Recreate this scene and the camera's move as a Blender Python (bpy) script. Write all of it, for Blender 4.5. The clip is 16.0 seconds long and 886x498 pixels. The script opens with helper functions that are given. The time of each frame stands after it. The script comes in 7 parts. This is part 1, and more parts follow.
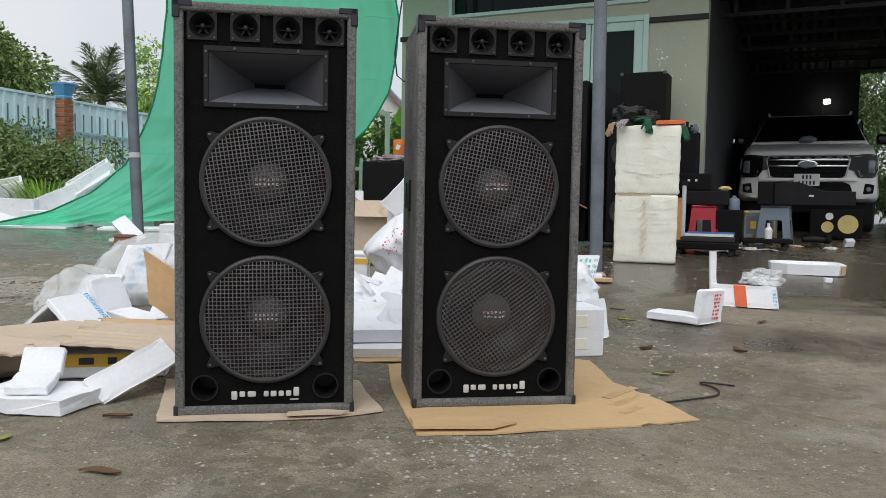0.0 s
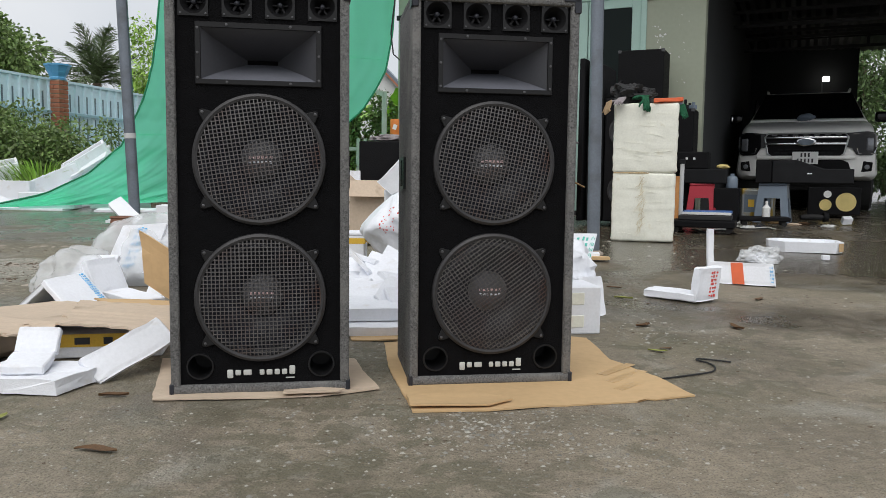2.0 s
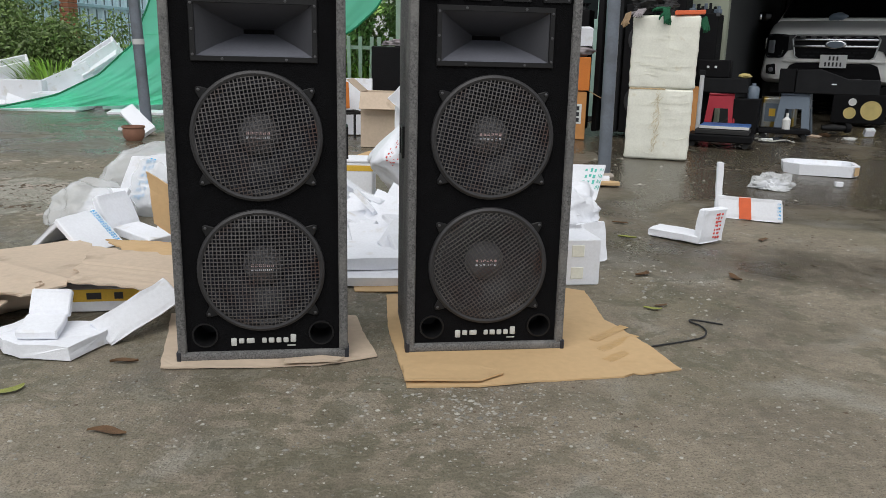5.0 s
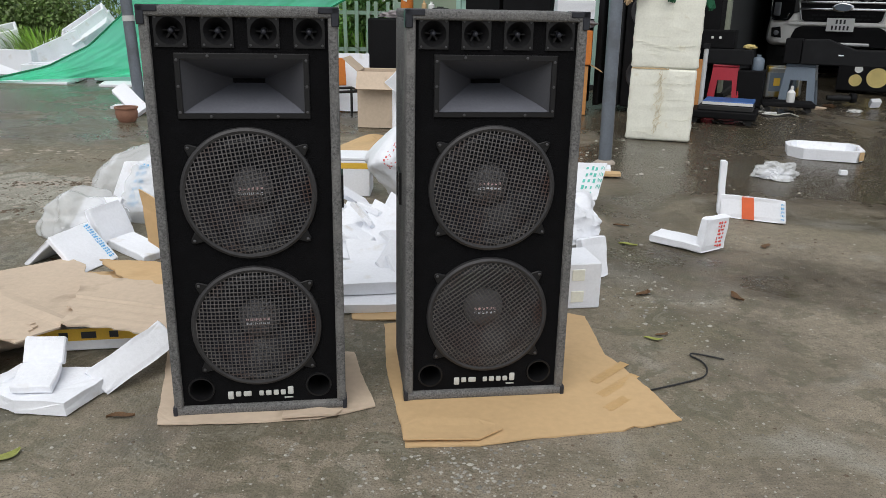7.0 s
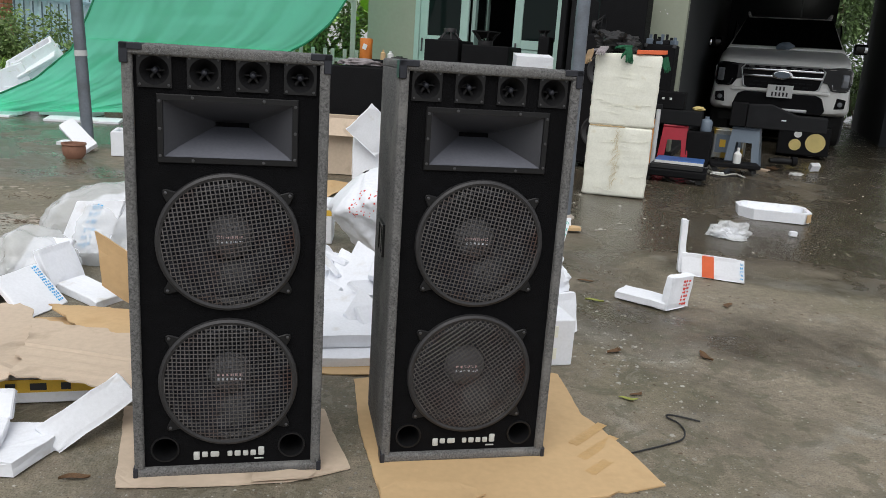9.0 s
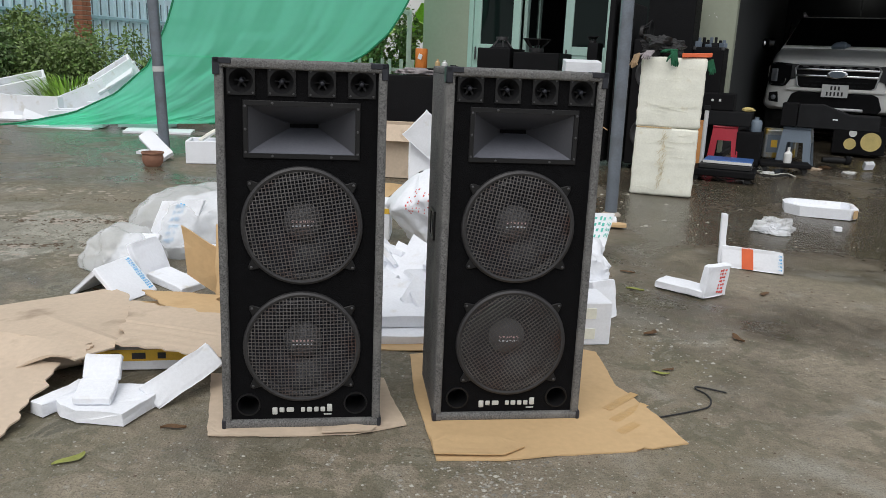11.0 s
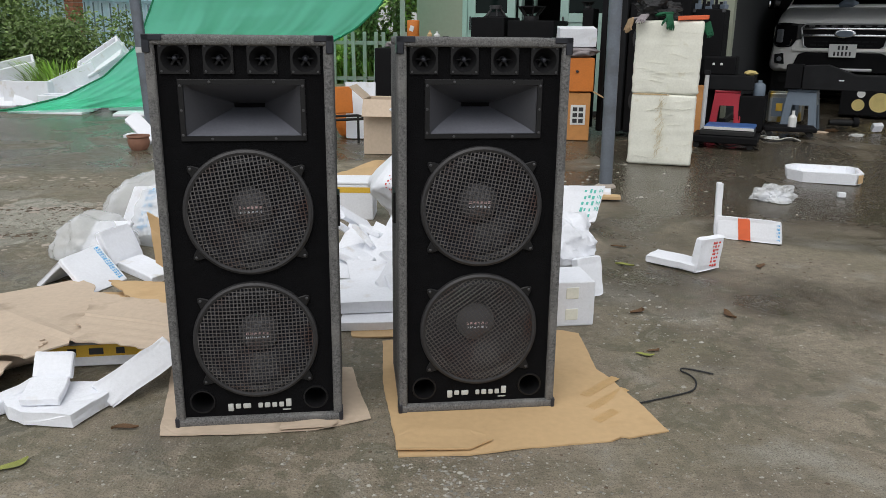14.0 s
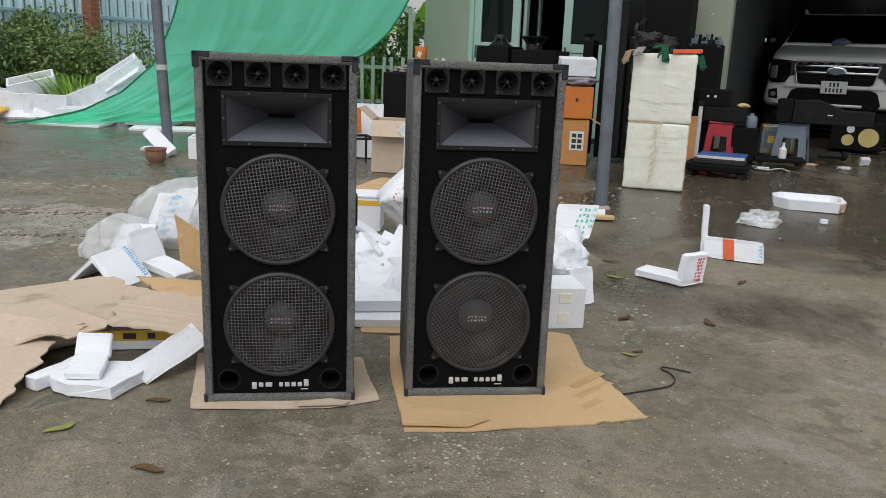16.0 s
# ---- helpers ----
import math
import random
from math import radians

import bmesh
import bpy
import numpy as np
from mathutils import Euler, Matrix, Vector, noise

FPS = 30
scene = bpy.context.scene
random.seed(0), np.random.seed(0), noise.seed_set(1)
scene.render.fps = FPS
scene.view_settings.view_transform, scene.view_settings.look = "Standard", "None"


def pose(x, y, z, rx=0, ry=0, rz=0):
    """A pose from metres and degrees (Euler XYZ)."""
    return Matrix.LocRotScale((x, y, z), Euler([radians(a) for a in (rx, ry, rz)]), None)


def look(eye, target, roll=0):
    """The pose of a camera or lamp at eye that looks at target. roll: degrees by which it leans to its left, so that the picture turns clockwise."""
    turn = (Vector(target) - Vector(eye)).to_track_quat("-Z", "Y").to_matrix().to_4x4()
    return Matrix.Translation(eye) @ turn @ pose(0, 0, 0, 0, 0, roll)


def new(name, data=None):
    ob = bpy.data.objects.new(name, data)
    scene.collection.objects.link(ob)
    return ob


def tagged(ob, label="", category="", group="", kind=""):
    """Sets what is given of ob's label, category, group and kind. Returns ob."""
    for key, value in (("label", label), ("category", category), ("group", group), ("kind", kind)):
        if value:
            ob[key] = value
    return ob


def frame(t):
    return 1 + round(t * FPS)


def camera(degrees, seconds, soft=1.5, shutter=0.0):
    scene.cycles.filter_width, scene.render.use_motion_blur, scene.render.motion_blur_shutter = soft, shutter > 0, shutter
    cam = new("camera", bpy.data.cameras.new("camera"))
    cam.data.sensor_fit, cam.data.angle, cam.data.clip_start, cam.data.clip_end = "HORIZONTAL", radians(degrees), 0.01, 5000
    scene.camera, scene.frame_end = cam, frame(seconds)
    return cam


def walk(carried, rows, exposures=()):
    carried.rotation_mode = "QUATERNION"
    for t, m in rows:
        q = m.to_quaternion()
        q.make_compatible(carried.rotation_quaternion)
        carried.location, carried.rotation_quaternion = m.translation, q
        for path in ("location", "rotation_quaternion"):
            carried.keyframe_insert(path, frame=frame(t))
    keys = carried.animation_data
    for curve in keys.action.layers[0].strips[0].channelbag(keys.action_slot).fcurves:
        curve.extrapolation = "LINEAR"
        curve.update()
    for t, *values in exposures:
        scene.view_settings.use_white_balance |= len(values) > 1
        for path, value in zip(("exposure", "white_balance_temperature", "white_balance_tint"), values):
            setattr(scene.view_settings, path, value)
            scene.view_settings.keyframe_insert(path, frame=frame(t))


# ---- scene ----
cam = camera(59.1, 16.0, soft=0.6)
PATH = [
    (0, (-0.002, -0.019, 0.655), (0.252, 1.961, 0.528), 1.0),
    (0.5, (0.001, -0.019, 0.657), (0.259, 1.96, 0.526), 1.0),
    (1, (0.001, -0.017, 0.652), (0.26, 1.962, 0.518), 0.9),
    (1.5, (0.004, -0.009, 0.642), (0.26, 1.969, 0.494), 0.9),
    (2, (0.009, -0.011, 0.644), (0.267, 1.965, 0.468), 0.7),
    (2.5, (0.011, -0.019, 0.654), (0.274, 1.956, 0.481), 0.6),
    (3, (0.007, -0.024, 0.663), (0.269, 1.954, 0.524), 0.7),
    (3.5, (-0.004, -0.028, 0.672), (0.242, 1.955, 0.573), 0.9),
    (4, (0.0, -0.027, 0.669), (0.225, 1.959, 0.6), 0.9),
    (4.5, (0.029, -0.011, 0.709), (0.236, 1.966, 0.488), 0.2),
    (4.7, (0.047, -0.01, 0.794), (0.26, 1.94, 0.406), 1.2),
    (6.8, (0.119, 0.061, 1.233), (0.313, 1.956, 0.622), 0.8),
    (7, (0.082, 0.123, 1.23), (0.294, 2.018, 0.626), 1.1),
    (7.5, (0.011, 0.238, 1.2), (0.285, 2.126, 0.601), 3.0),
    (8, (-0.001, 0.276, 1.193), (0.33, 2.154, 0.59), 4.2),
    (8.5, (-0.022, 0.258, 1.227), (0.335, 2.157, 0.711), 4.0),
    (9, (-0.039, 0.213, 1.23), (0.322, 2.12, 0.747), 3.8),
    (9.5, (-0.033, 0.1, 1.235), (0.288, 2.018, 0.768), 3.8),
    (10, (-0.016, -0.045, 1.216), (0.232, 1.884, 0.749), 3.3),
    (10.2, (-0.016, -0.069, 1.222), (0.204, 1.862, 0.747), 3.1),
    (12.3, (-0.119, -0.157, 1.236), (0.129, 1.773, 0.775), 0.6),
    (12.5, (-0.049, -0.115, 1.252), (0.195, 1.815, 0.79), 0.1),
    (13, (0.113, -0.021, 1.241), (0.321, 1.903, 0.737), -0.3),
    (13.5, (0.138, 0.015, 1.226), (0.323, 1.932, 0.687), -0.3),
    (14, (0.134, 0.018, 1.223), (0.317, 1.937, 0.687), 0.6),
    (14.5, (0.136, -0.01, 1.217), (0.313, 1.914, 0.699), 1.1),
    (15, (0.107, -0.134, 1.211), (0.28, 1.797, 0.72), 0.9),
    (15.5, (0.07, -0.273, 1.225), (0.247, 1.662, 0.749), 1.4),
    (16, (0.082, -0.29, 1.212), (0.268, 1.644, 0.74), 2.2),
]
walk(cam, [(t, look(eye, target, roll)) for t, eye, target, roll in PATH], [(0.0, 0.08), (3.5, 0.08), (4.5, 0.02), (7.0, 0.08), (9.5, 0.12), (12.5, 0.03), (16.0, 0.0)])

# ---- light: an overcast day ----
world = bpy.data.worlds.new("overcast_sky")
scene.world = world
world.use_nodes = True
wn, wl = world.node_tree.nodes, world.node_tree.links
wn.clear()
w_out, w_bg = wn.new("ShaderNodeOutputWorld"), wn.new("ShaderNodeBackground")
w_sky = wn.new("ShaderNodeTexSky")
w_sky.sky_type, w_sky.sun_disc = "NISHITA", False
w_sky.sun_elevation, w_sky.sun_rotation = radians(58), radians(200)
w_scale = wn.new("ShaderNodeMix")
w_scale.data_type, w_scale.blend_type = "RGBA", "MULTIPLY"
w_scale.inputs[0].default_value = 1.0
w_scale.inputs[7].default_value = (0.1, 0.1, 0.1, 1)
w_cloud = wn.new("ShaderNodeTexNoise")
w_cloud.inputs["Scale"].default_value, w_cloud.inputs["Detail"].default_value = 2.2, 5
w_ramp = wn.new("ShaderNodeValToRGB")
w_ramp.color_ramp.elements[0].position, w_ramp.color_ramp.elements[0].color = 0.3, (0.70, 0.74, 0.80, 1)
w_ramp.color_ramp.elements[1].position, w_ramp.color_ramp.elements[1].color = 0.65, (0.97, 0.98, 1.0, 1)
w_mix = wn.new("ShaderNodeMix")
w_mix.data_type = "RGBA"
w_mix.inputs[0].default_value = 0.9
wl.new(w_sky.outputs[0], w_scale.inputs[6])
wl.new(w_scale.outputs[2], w_mix.inputs[6])
wl.new(w_cloud.outputs["Fac"], w_ramp.inputs[0])
wl.new(w_ramp.outputs[0], w_mix.inputs[7])
wl.new(w_mix.outputs[2], w_bg.inputs["Color"])
w_bg.inputs["Strength"].default_value = 0.88
wl.new(w_bg.outputs[0], w_out.inputs["Surface"])

sun = new("sun", bpy.data.lights.new("sun", "SUN"))
sun.data.energy, sun.data.angle, sun.data.color = 1.5, radians(50), (1.0, 0.97, 0.92)
sun.matrix_world = look((-3, -8, 12), (0, 0, 0))


# ---- materials ----
def mat(name, base, rough=0.6, metal=0.0, var=0.15, scale=8.0, fine=0.0, bump=0.0, bscale=60.0, dirt=None, dirt_at=(0.55, 0.75), dscale=3.0,
        spec=0.5, island=False):
    """A procedural surface: colour varied at two scales, optional dirt blotches and relief."""
    m = bpy.data.materials.new(name)
    m.use_nodes = True
    n, l = m.node_tree.nodes, m.node_tree.links
    b = n["Principled BSDF"]
    b.inputs["Roughness"].default_value, b.inputs["Metallic"].default_value = rough, metal
    b.inputs["Specular IOR Level"].default_value = spec
    co = n.new("ShaderNodeTexCoord")
    big, small = n.new("ShaderNodeTexNoise"), n.new("ShaderNodeTexNoise")
    big.inputs["Scale"].default_value, big.inputs["Detail"].default_value = scale, 4
    small.inputs["Scale"].default_value, small.inputs["Detail"].default_value = scale * 14, 3
    l.new(co.outputs["Object"], big.inputs["Vector"])
    l.new(co.outputs["Object"], small.inputs["Vector"])
    add = n.new("ShaderNodeMath")
    add.operation = "ADD"
    l.new(big.outputs["Fac"], add.inputs[0])
    l.new(small.outputs["Fac"], add.inputs[1])
    ramp = n.new("ShaderNodeMapRange")
    ramp.inputs["From Min"].default_value, ramp.inputs["From Max"].default_value = 0.6, 1.4
    ramp.inputs["To Min"].default_value, ramp.inputs["To Max"].default_value = 1 - var, 1 + var
    l.new(add.outputs[0], ramp.inputs["Value"])
    mul = n.new("ShaderNodeMix")
    mul.data_type, mul.blend_type = "RGBA", "MULTIPLY"
    mul.inputs[0].default_value = 1.0
    mul.inputs[6].default_value = (*base, 1)
    comb = n.new("ShaderNodeCombineColor")
    for k in range(3):
        l.new(ramp.outputs[0], comb.inputs[k])
    l.new(comb.outputs[0], mul.inputs[7])
    out = mul.outputs[2]
    if island:
        geo, isl = n.new("ShaderNodeNewGeometry"), n.new("ShaderNodeHueSaturation")
        rng = n.new("ShaderNodeMapRange")
        rng.inputs["To Min"].default_value, rng.inputs["To Max"].default_value = 0.55, 1.6
        l.new(geo.outputs["Random Per Island"], rng.inputs["Value"])
        l.new(rng.outputs[0], isl.inputs["Value"])
        l.new(out, isl.inputs["Color"])
        out = isl.outputs[0]
    if dirt:
        dn, dm, dr = n.new("ShaderNodeTexNoise"), n.new("ShaderNodeMix"), n.new("ShaderNodeMapRange")
        dn.inputs["Scale"].default_value, dn.inputs["Detail"].default_value = dscale, 6
        dr.inputs["From Min"].default_value, dr.inputs["From Max"].default_value = dirt_at
        dm.data_type = "RGBA"
        dm.inputs[7].default_value = (*dirt, 1)
        l.new(co.outputs["Object"], dn.inputs["Vector"])
        l.new(dn.outputs["Fac"], dr.inputs["Value"])
        l.new(dr.outputs[0], dm.inputs[0])
        l.new(out, dm.inputs[6])
        out = dm.outputs[2]
    l.new(out, b.inputs["Base Color"])
    if bump:
        bt, bn = n.new("ShaderNodeTexNoise"), n.new("ShaderNodeBump")
        bt.inputs["Scale"].default_value, bt.inputs["Detail"].default_value = bscale, 4
        bn.inputs["Strength"].default_value, bn.inputs["Distance"].default_value = min(1, bump), 0.01
        l.new(co.outputs["Object"], bt.inputs["Vector"])
        l.new(bt.outputs["Fac"], bn.inputs["Height"])
        l.new(bn.outputs[0], b.inputs["Normal"])
    return m


def ground_mat():
    """Worn yard concrete: wet and dry patches, moss film, exposed pale stones, cracks of dirt."""
    m = mat("yard_concrete", (0.243, 0.207, 0.154), 0.75, var=0.34, scale=1.9)
    n, l = m.node_tree.nodes, m.node_tree.links
    b = n["Principled BSDF"]
    co = n.new("ShaderNodeTexCoord")
    old = b.inputs["Base Color"].links[0].from_socket

    def noise_map(scale, lo, hi, detail=6, dist=0.0):
        t, r = n.new("ShaderNodeTexNoise"), n.new("ShaderNodeMapRange")
        t.inputs["Scale"].default_value, t.inputs["Detail"].default_value = scale, detail
        t.inputs["Distortion"].default_value = dist
        r.inputs["From Min"].default_value, r.inputs["From Max"].default_value = lo, hi
        l.new(co.outputs["Object"], t.inputs["Vector"])
        l.new(t.outputs["Fac"], r.inputs["Value"])
        return r.outputs[0]

    def mixed(fac, a, colour, mode="MIX"):
        x = n.new("ShaderNodeMix")
        x.data_type, x.blend_type = "RGBA", mode
        x.inputs[7].default_value = (*colour, 1)
        l.new(fac, x.inputs[0])
        l.new(a, x.inputs[6])
        return x.outputs[2]

    def times(a, b2, op="MULTIPLY"):
        x = n.new("ShaderNodeMath")
        x.operation = op
        for k, v in enumerate((a, b2)):
            if isinstance(v, float):
                x.inputs[k].default_value = v
            else:
                l.new(v, x.inputs[k])
        return x.outputs[0]

    sep, run = n.new("ShaderNodeSeparateXYZ"), n.new("ShaderNodeMapRange")
    l.new(co.outputs["Object"], sep.inputs[0])
    way = times(times(sep.outputs[0], 0.62), times(sep.outputs[1], 0.5), "ADD")
    back = times(times(sep.outputs[1], -1.5, "ADD"), 0.58)
    way = times(way, back, "MAXIMUM")
    run.inputs["From Min"].default_value, run.inputs["From Max"].default_value = 2.5, 4.4
    run.inputs["To Min"].default_value, run.inputs["To Max"].default_value = -0.06, 0.17
    l.new(way, run.inputs["Value"])
    wn_t, wn_r = n.new("ShaderNodeTexNoise"), n.new("ShaderNodeMapRange")
    wn_t.inputs["Scale"].default_value, wn_t.inputs["Detail"].default_value, wn_t.inputs["Distortion"].default_value = 0.9, 9, 0.5
    wn_t.inputs["Roughness"].default_value = 0.62
    l.new(co.outputs["Object"], wn_t.inputs["Vector"])
    wn_r.inputs["From Min"].default_value, wn_r.inputs["From Max"].default_value = 0.46, 0.62
    l.new(times(wn_t.outputs["Fac"], run.outputs[0], "ADD"), wn_r.inputs["Value"])
    wet = wn_r.outputs[0]
    moss = times(noise_map(1.1, 0.5, 0.7), 0.5)
    pale = times(noise_map(2.3, 0.56, 0.66, 8, 0.6), 0.6)
    c = mixed(moss, old, (0.11, 0.108, 0.052))
    c = mixed(pale, c, (0.34, 0.325, 0.28))
    c = mixed(times(wet, 0.88), c, (0.24, 0.222, 0.205), "MULTIPLY")
    spot = n.new("ShaderNodeVectorMath")
    spot.operation = "DISTANCE"
    spot.inputs[1].default_value = (-2.05, 4.9, 0.07)
    l.new(co.outputs["Object"], spot.inputs[0])
    near = n.new("ShaderNodeMapRange")
    near.inputs["From Min"].default_value, near.inputs["From Max"].default_value = 0.95, 0.35
    near.inputs["To Min"].default_value, near.inputs["To Max"].default_value = -0.35, 0.2
    l.new(spot.outputs["Value"], near.inputs["Value"])
    peel_n, peel_r = n.new("ShaderNodeTexNoise"), n.new("ShaderNodeMapRange")
    peel_n.inputs["Scale"].default_value, peel_n.inputs["Detail"].default_value = 3.2, 8
    peel_r.inputs["From Min"].default_value, peel_r.inputs["From Max"].default_value = 0.52, 0.58
    l.new(co.outputs["Object"], peel_n.inputs["Vector"])
    l.new(times(peel_n.outputs["Fac"], near.outputs[0], "ADD"), peel_r.inputs["Value"])
    c = mixed(times(peel_r.outputs[0], 0.85), c, (0.40, 0.385, 0.33))
    crack_v, crack_r = n.new("ShaderNodeTexVoronoi"), n.new("ShaderNodeMapRange")
    crack_v.feature = "DISTANCE_TO_EDGE"
    crack_v.inputs["Scale"].default_value = 13
    crack_w = n.new("ShaderNodeMix")
    crack_w.data_type = "VECTOR"
    crack_w.inputs[0].default_value = 0.42
    l.new(co.outputs["Object"], crack_w.inputs[4])
    l.new(peel_n.outputs["Color"], crack_w.inputs[5])
    l.new(crack_w.outputs[1], crack_v.inputs["Vector"])
    crack_r.inputs["From Min"].default_value, crack_r.inputs["From Max"].default_value = 0.05, 0.015
    l.new(crack_v.outputs["Distance"], crack_r.inputs["Value"])
    c = mixed(times(times(times(crack_r.outputs[0], noise_map(6.0, 0.42, 0.58)), peel_r.outputs[0]), 0.7), c, (0.05, 0.045, 0.035))
    grit = n.new("ShaderNodeTexNoise")
    grit.inputs["Scale"].default_value, grit.inputs["Detail"].default_value = 90, 3
    l.new(co.outputs["Object"], grit.inputs["Vector"])
    gr = n.new("ShaderNodeMapRange")
    gr.inputs["From Min"].default_value, gr.inputs["From Max"].default_value = 0.6, 0.72
    l.new(grit.outputs["Fac"], gr.inputs["Value"])
    c = mixed(times(gr.outputs[0], 0.55), c, (0.06, 0.055, 0.04))
    vor = n.new("ShaderNodeTexVoronoi")
    vor.inputs["Scale"].default_value = 26
    l.new(co.outputs["Object"], vor.inputs["Vector"])
    vr = n.new("ShaderNodeMapRange")
    vr.inputs["From Min"].default_value, vr.inputs["From Max"].default_value = 0.24, 0.18
    l.new(vor.outputs["Distance"], vr.inputs["Value"])
    stone = times(times(vr.outputs[0], noise_map(3.2, 0.55, 0.66)), 0.6)
    c = mixed(stone, c, (0.42, 0.41, 0.37))
    fl = n.new("ShaderNodeTexVoronoi")
    fl.inputs["Scale"].default_value = 75
    l.new(co.outputs["Object"], fl.inputs["Vector"])
    fr = n.new("ShaderNodeMapRange")
    fr.inputs["From Min"].default_value, fr.inputs["From Max"].default_value = 0.17, 0.12
    l.new(fl.outputs["Distance"], fr.inputs["Value"])
    c = mixed(times(times(fr.outputs[0], noise_map(40.0, 0.48, 0.56)), 0.8), c, (0.45, 0.44, 0.40))
    sand = n.new("ShaderNodeTexNoise")
    sand.inputs["Scale"].default_value, sand.inputs["Detail"].default_value = 190, 4
    l.new(co.outputs["Object"], sand.inputs["Vector"])
    sr = n.new("ShaderNodeMapRange")
    sr.inputs["From Min"].default_value, sr.inputs["From Max"].default_value = 0.52, 0.62
    l.new(sand.outputs["Fac"], sr.inputs["Value"])
    c = mixed(times(sr.outputs[0], 0.62), c, (0.085, 0.075, 0.055))
    scab_n, scab_x = n.new("ShaderNodeTexNoise"), n.new("ShaderNodeMapRange")
    scab_n.inputs["Scale"].default_value, scab_n.inputs["Detail"].default_value, scab_n.inputs["Roughness"].default_value = 5.5, 10, 0.66
    scab_n.inputs["Distortion"].default_value = 0.5
    l.new(co.outputs["Object"], scab_n.inputs["Vector"])
    scab_x.inputs["From Min"].default_value, scab_x.inputs["From Max"].default_value = 2.2, -1.2
    scab_x.inputs["To Min"].default_value, scab_x.inputs["To Max"].default_value = -0.05, 0.055
    l.new(sep.outputs[0], scab_x.inputs["Value"])
    scab_v = times(scab_n.outputs["Fac"], scab_x.outputs[0], "ADD")
    for lo, hi, amount, tint in ((0.50, 0.53, 0.5, (0.085, 0.082, 0.050)), (0.60, 0.615, 0.28, (0.33, 0.31, 0.25)), (0.66, 0.67, 0.7, (0.075, 0.07, 0.05))):
        cut = n.new("ShaderNodeMapRange")
        cut.inputs["From Min"].default_value, cut.inputs["From Max"].default_value = lo, hi
        l.new(scab_v, cut.inputs["Value"])
        c = mixed(times(times(cut.outputs[0], noise_map(0.9, 0.32, 0.52, 5)), amount), c, tint)
    l.new(c, b.inputs["Base Color"])
    rg = n.new("ShaderNodeMapRange")
    rg.inputs["To Min"].default_value, rg.inputs["To Max"].default_value = 0.74, 0.22
    l.new(wet, rg.inputs["Value"])
    l.new(rg.outputs[0], b.inputs["Roughness"])
    bn = n.new("ShaderNodeBump")
    bn.inputs["Distance"].default_value = 0.008
    calm = n.new("ShaderNodeMapRange")
    calm.inputs["To Min"].default_value, calm.inputs["To Max"].default_value = 0.9, 0.42
    l.new(wet, calm.inputs["Value"])
    l.new(calm.outputs[0], bn.inputs["Strength"])
    h = times(times(grit.outputs["Fac"], noise_map(14.0, 0.2, 0.8), "ADD"), scab_n.outputs["Fac"], "ADD")
    l.new(h, bn.inputs["Height"])
    l.new(bn.outputs[0], b.inputs["Normal"])
    return m


def glass_mat(name, tint, rough=0.03):
    m = bpy.data.materials.new(name)
    m.use_nodes = True
    b = m.node_tree.nodes["Principled BSDF"]
    b.inputs["Base Color"].default_value = (*tint, 1)
    b.inputs["Roughness"].default_value = rough
    b.inputs["Specular IOR Level"].default_value = 0.12
    return m


def net_mat():
    """Green shade cloth: a thin woven sheet that lets some light through."""
    m = mat("shade_net", (0.11, 0.66, 0.40), 0.7, var=0.12, scale=2.5, bump=0.15, bscale=12)
    n, l = m.node_tree.nodes, m.node_tree.links
    b = n["Principled BSDF"]
    tr, mx = n.new("ShaderNodeBsdfTranslucent"), n.new("ShaderNodeMixShader")
    tr.inputs["Color"].default_value = (0.32, 1.0, 0.72, 1)
    mx.inputs[0].default_value = 0.822
    l.new(b.outputs[0], mx.inputs[1])
    l.new(tr.outputs[0], mx.inputs[2])
    l.new(mx.outputs[0], n["Material Output"].inputs["Surface"])
    return m


def film_mat():
    """Thin clear plastic film."""
    m = mat("plastic_film", (0.85, 0.87, 0.88), 0.15, var=0.05, scale=6, bump=0.6, bscale=25)
    n, l = m.node_tree.nodes, m.node_tree.links
    b = n["Principled BSDF"]
    tr, mx = n.new("ShaderNodeBsdfTransparent"), n.new("ShaderNodeMixShader")
    mx.inputs[0].default_value = 0.6
    l.new(b.outputs[0], mx.inputs[1])
    l.new(tr.outputs[0], mx.inputs[2])
    l.new(mx.outputs[0], n["Material Output"].inputs["Surface"])
    return m


M_GROUND = ground_mat()
M_FOAM = mat("foam_white", (0.83, 0.85, 0.90), 0.85, var=0.06, scale=6, bump=0.16, bscale=190, spec=0.25, dirt=(0.55, 0.50, 0.42), dirt_at=(0.62, 0.85), dscale=7)
M_FOAM_OLD = mat("foam_yellowed", (0.84, 0.84, 0.745), 0.3, var=0.09, scale=5, bump=0.22, bscale=14, dirt=(0.58, 0.50, 0.30), dirt_at=(0.64, 0.9), dscale=7)
M_CARD = mat("cardboard_tan", (0.56, 0.385, 0.205), 0.85, var=0.08, scale=3, bump=0.1, bscale=40, dirt=(0.44, 0.28, 0.13), dirt_at=(0.58, 0.75), dscale=3.5)
M_CARD_GREY = mat("cardboard_faded", (0.56, 0.45, 0.345), 0.88, var=0.1, scale=3, bump=0.15, bscale=50, dirt=(0.22, 0.16, 0.11), dirt_at=(0.6, 0.8), dscale=4)
M_RUST_STAIN = mat("rust_stain", (0.56, 0.42, 0.24), 0.6, var=0.4, scale=30)
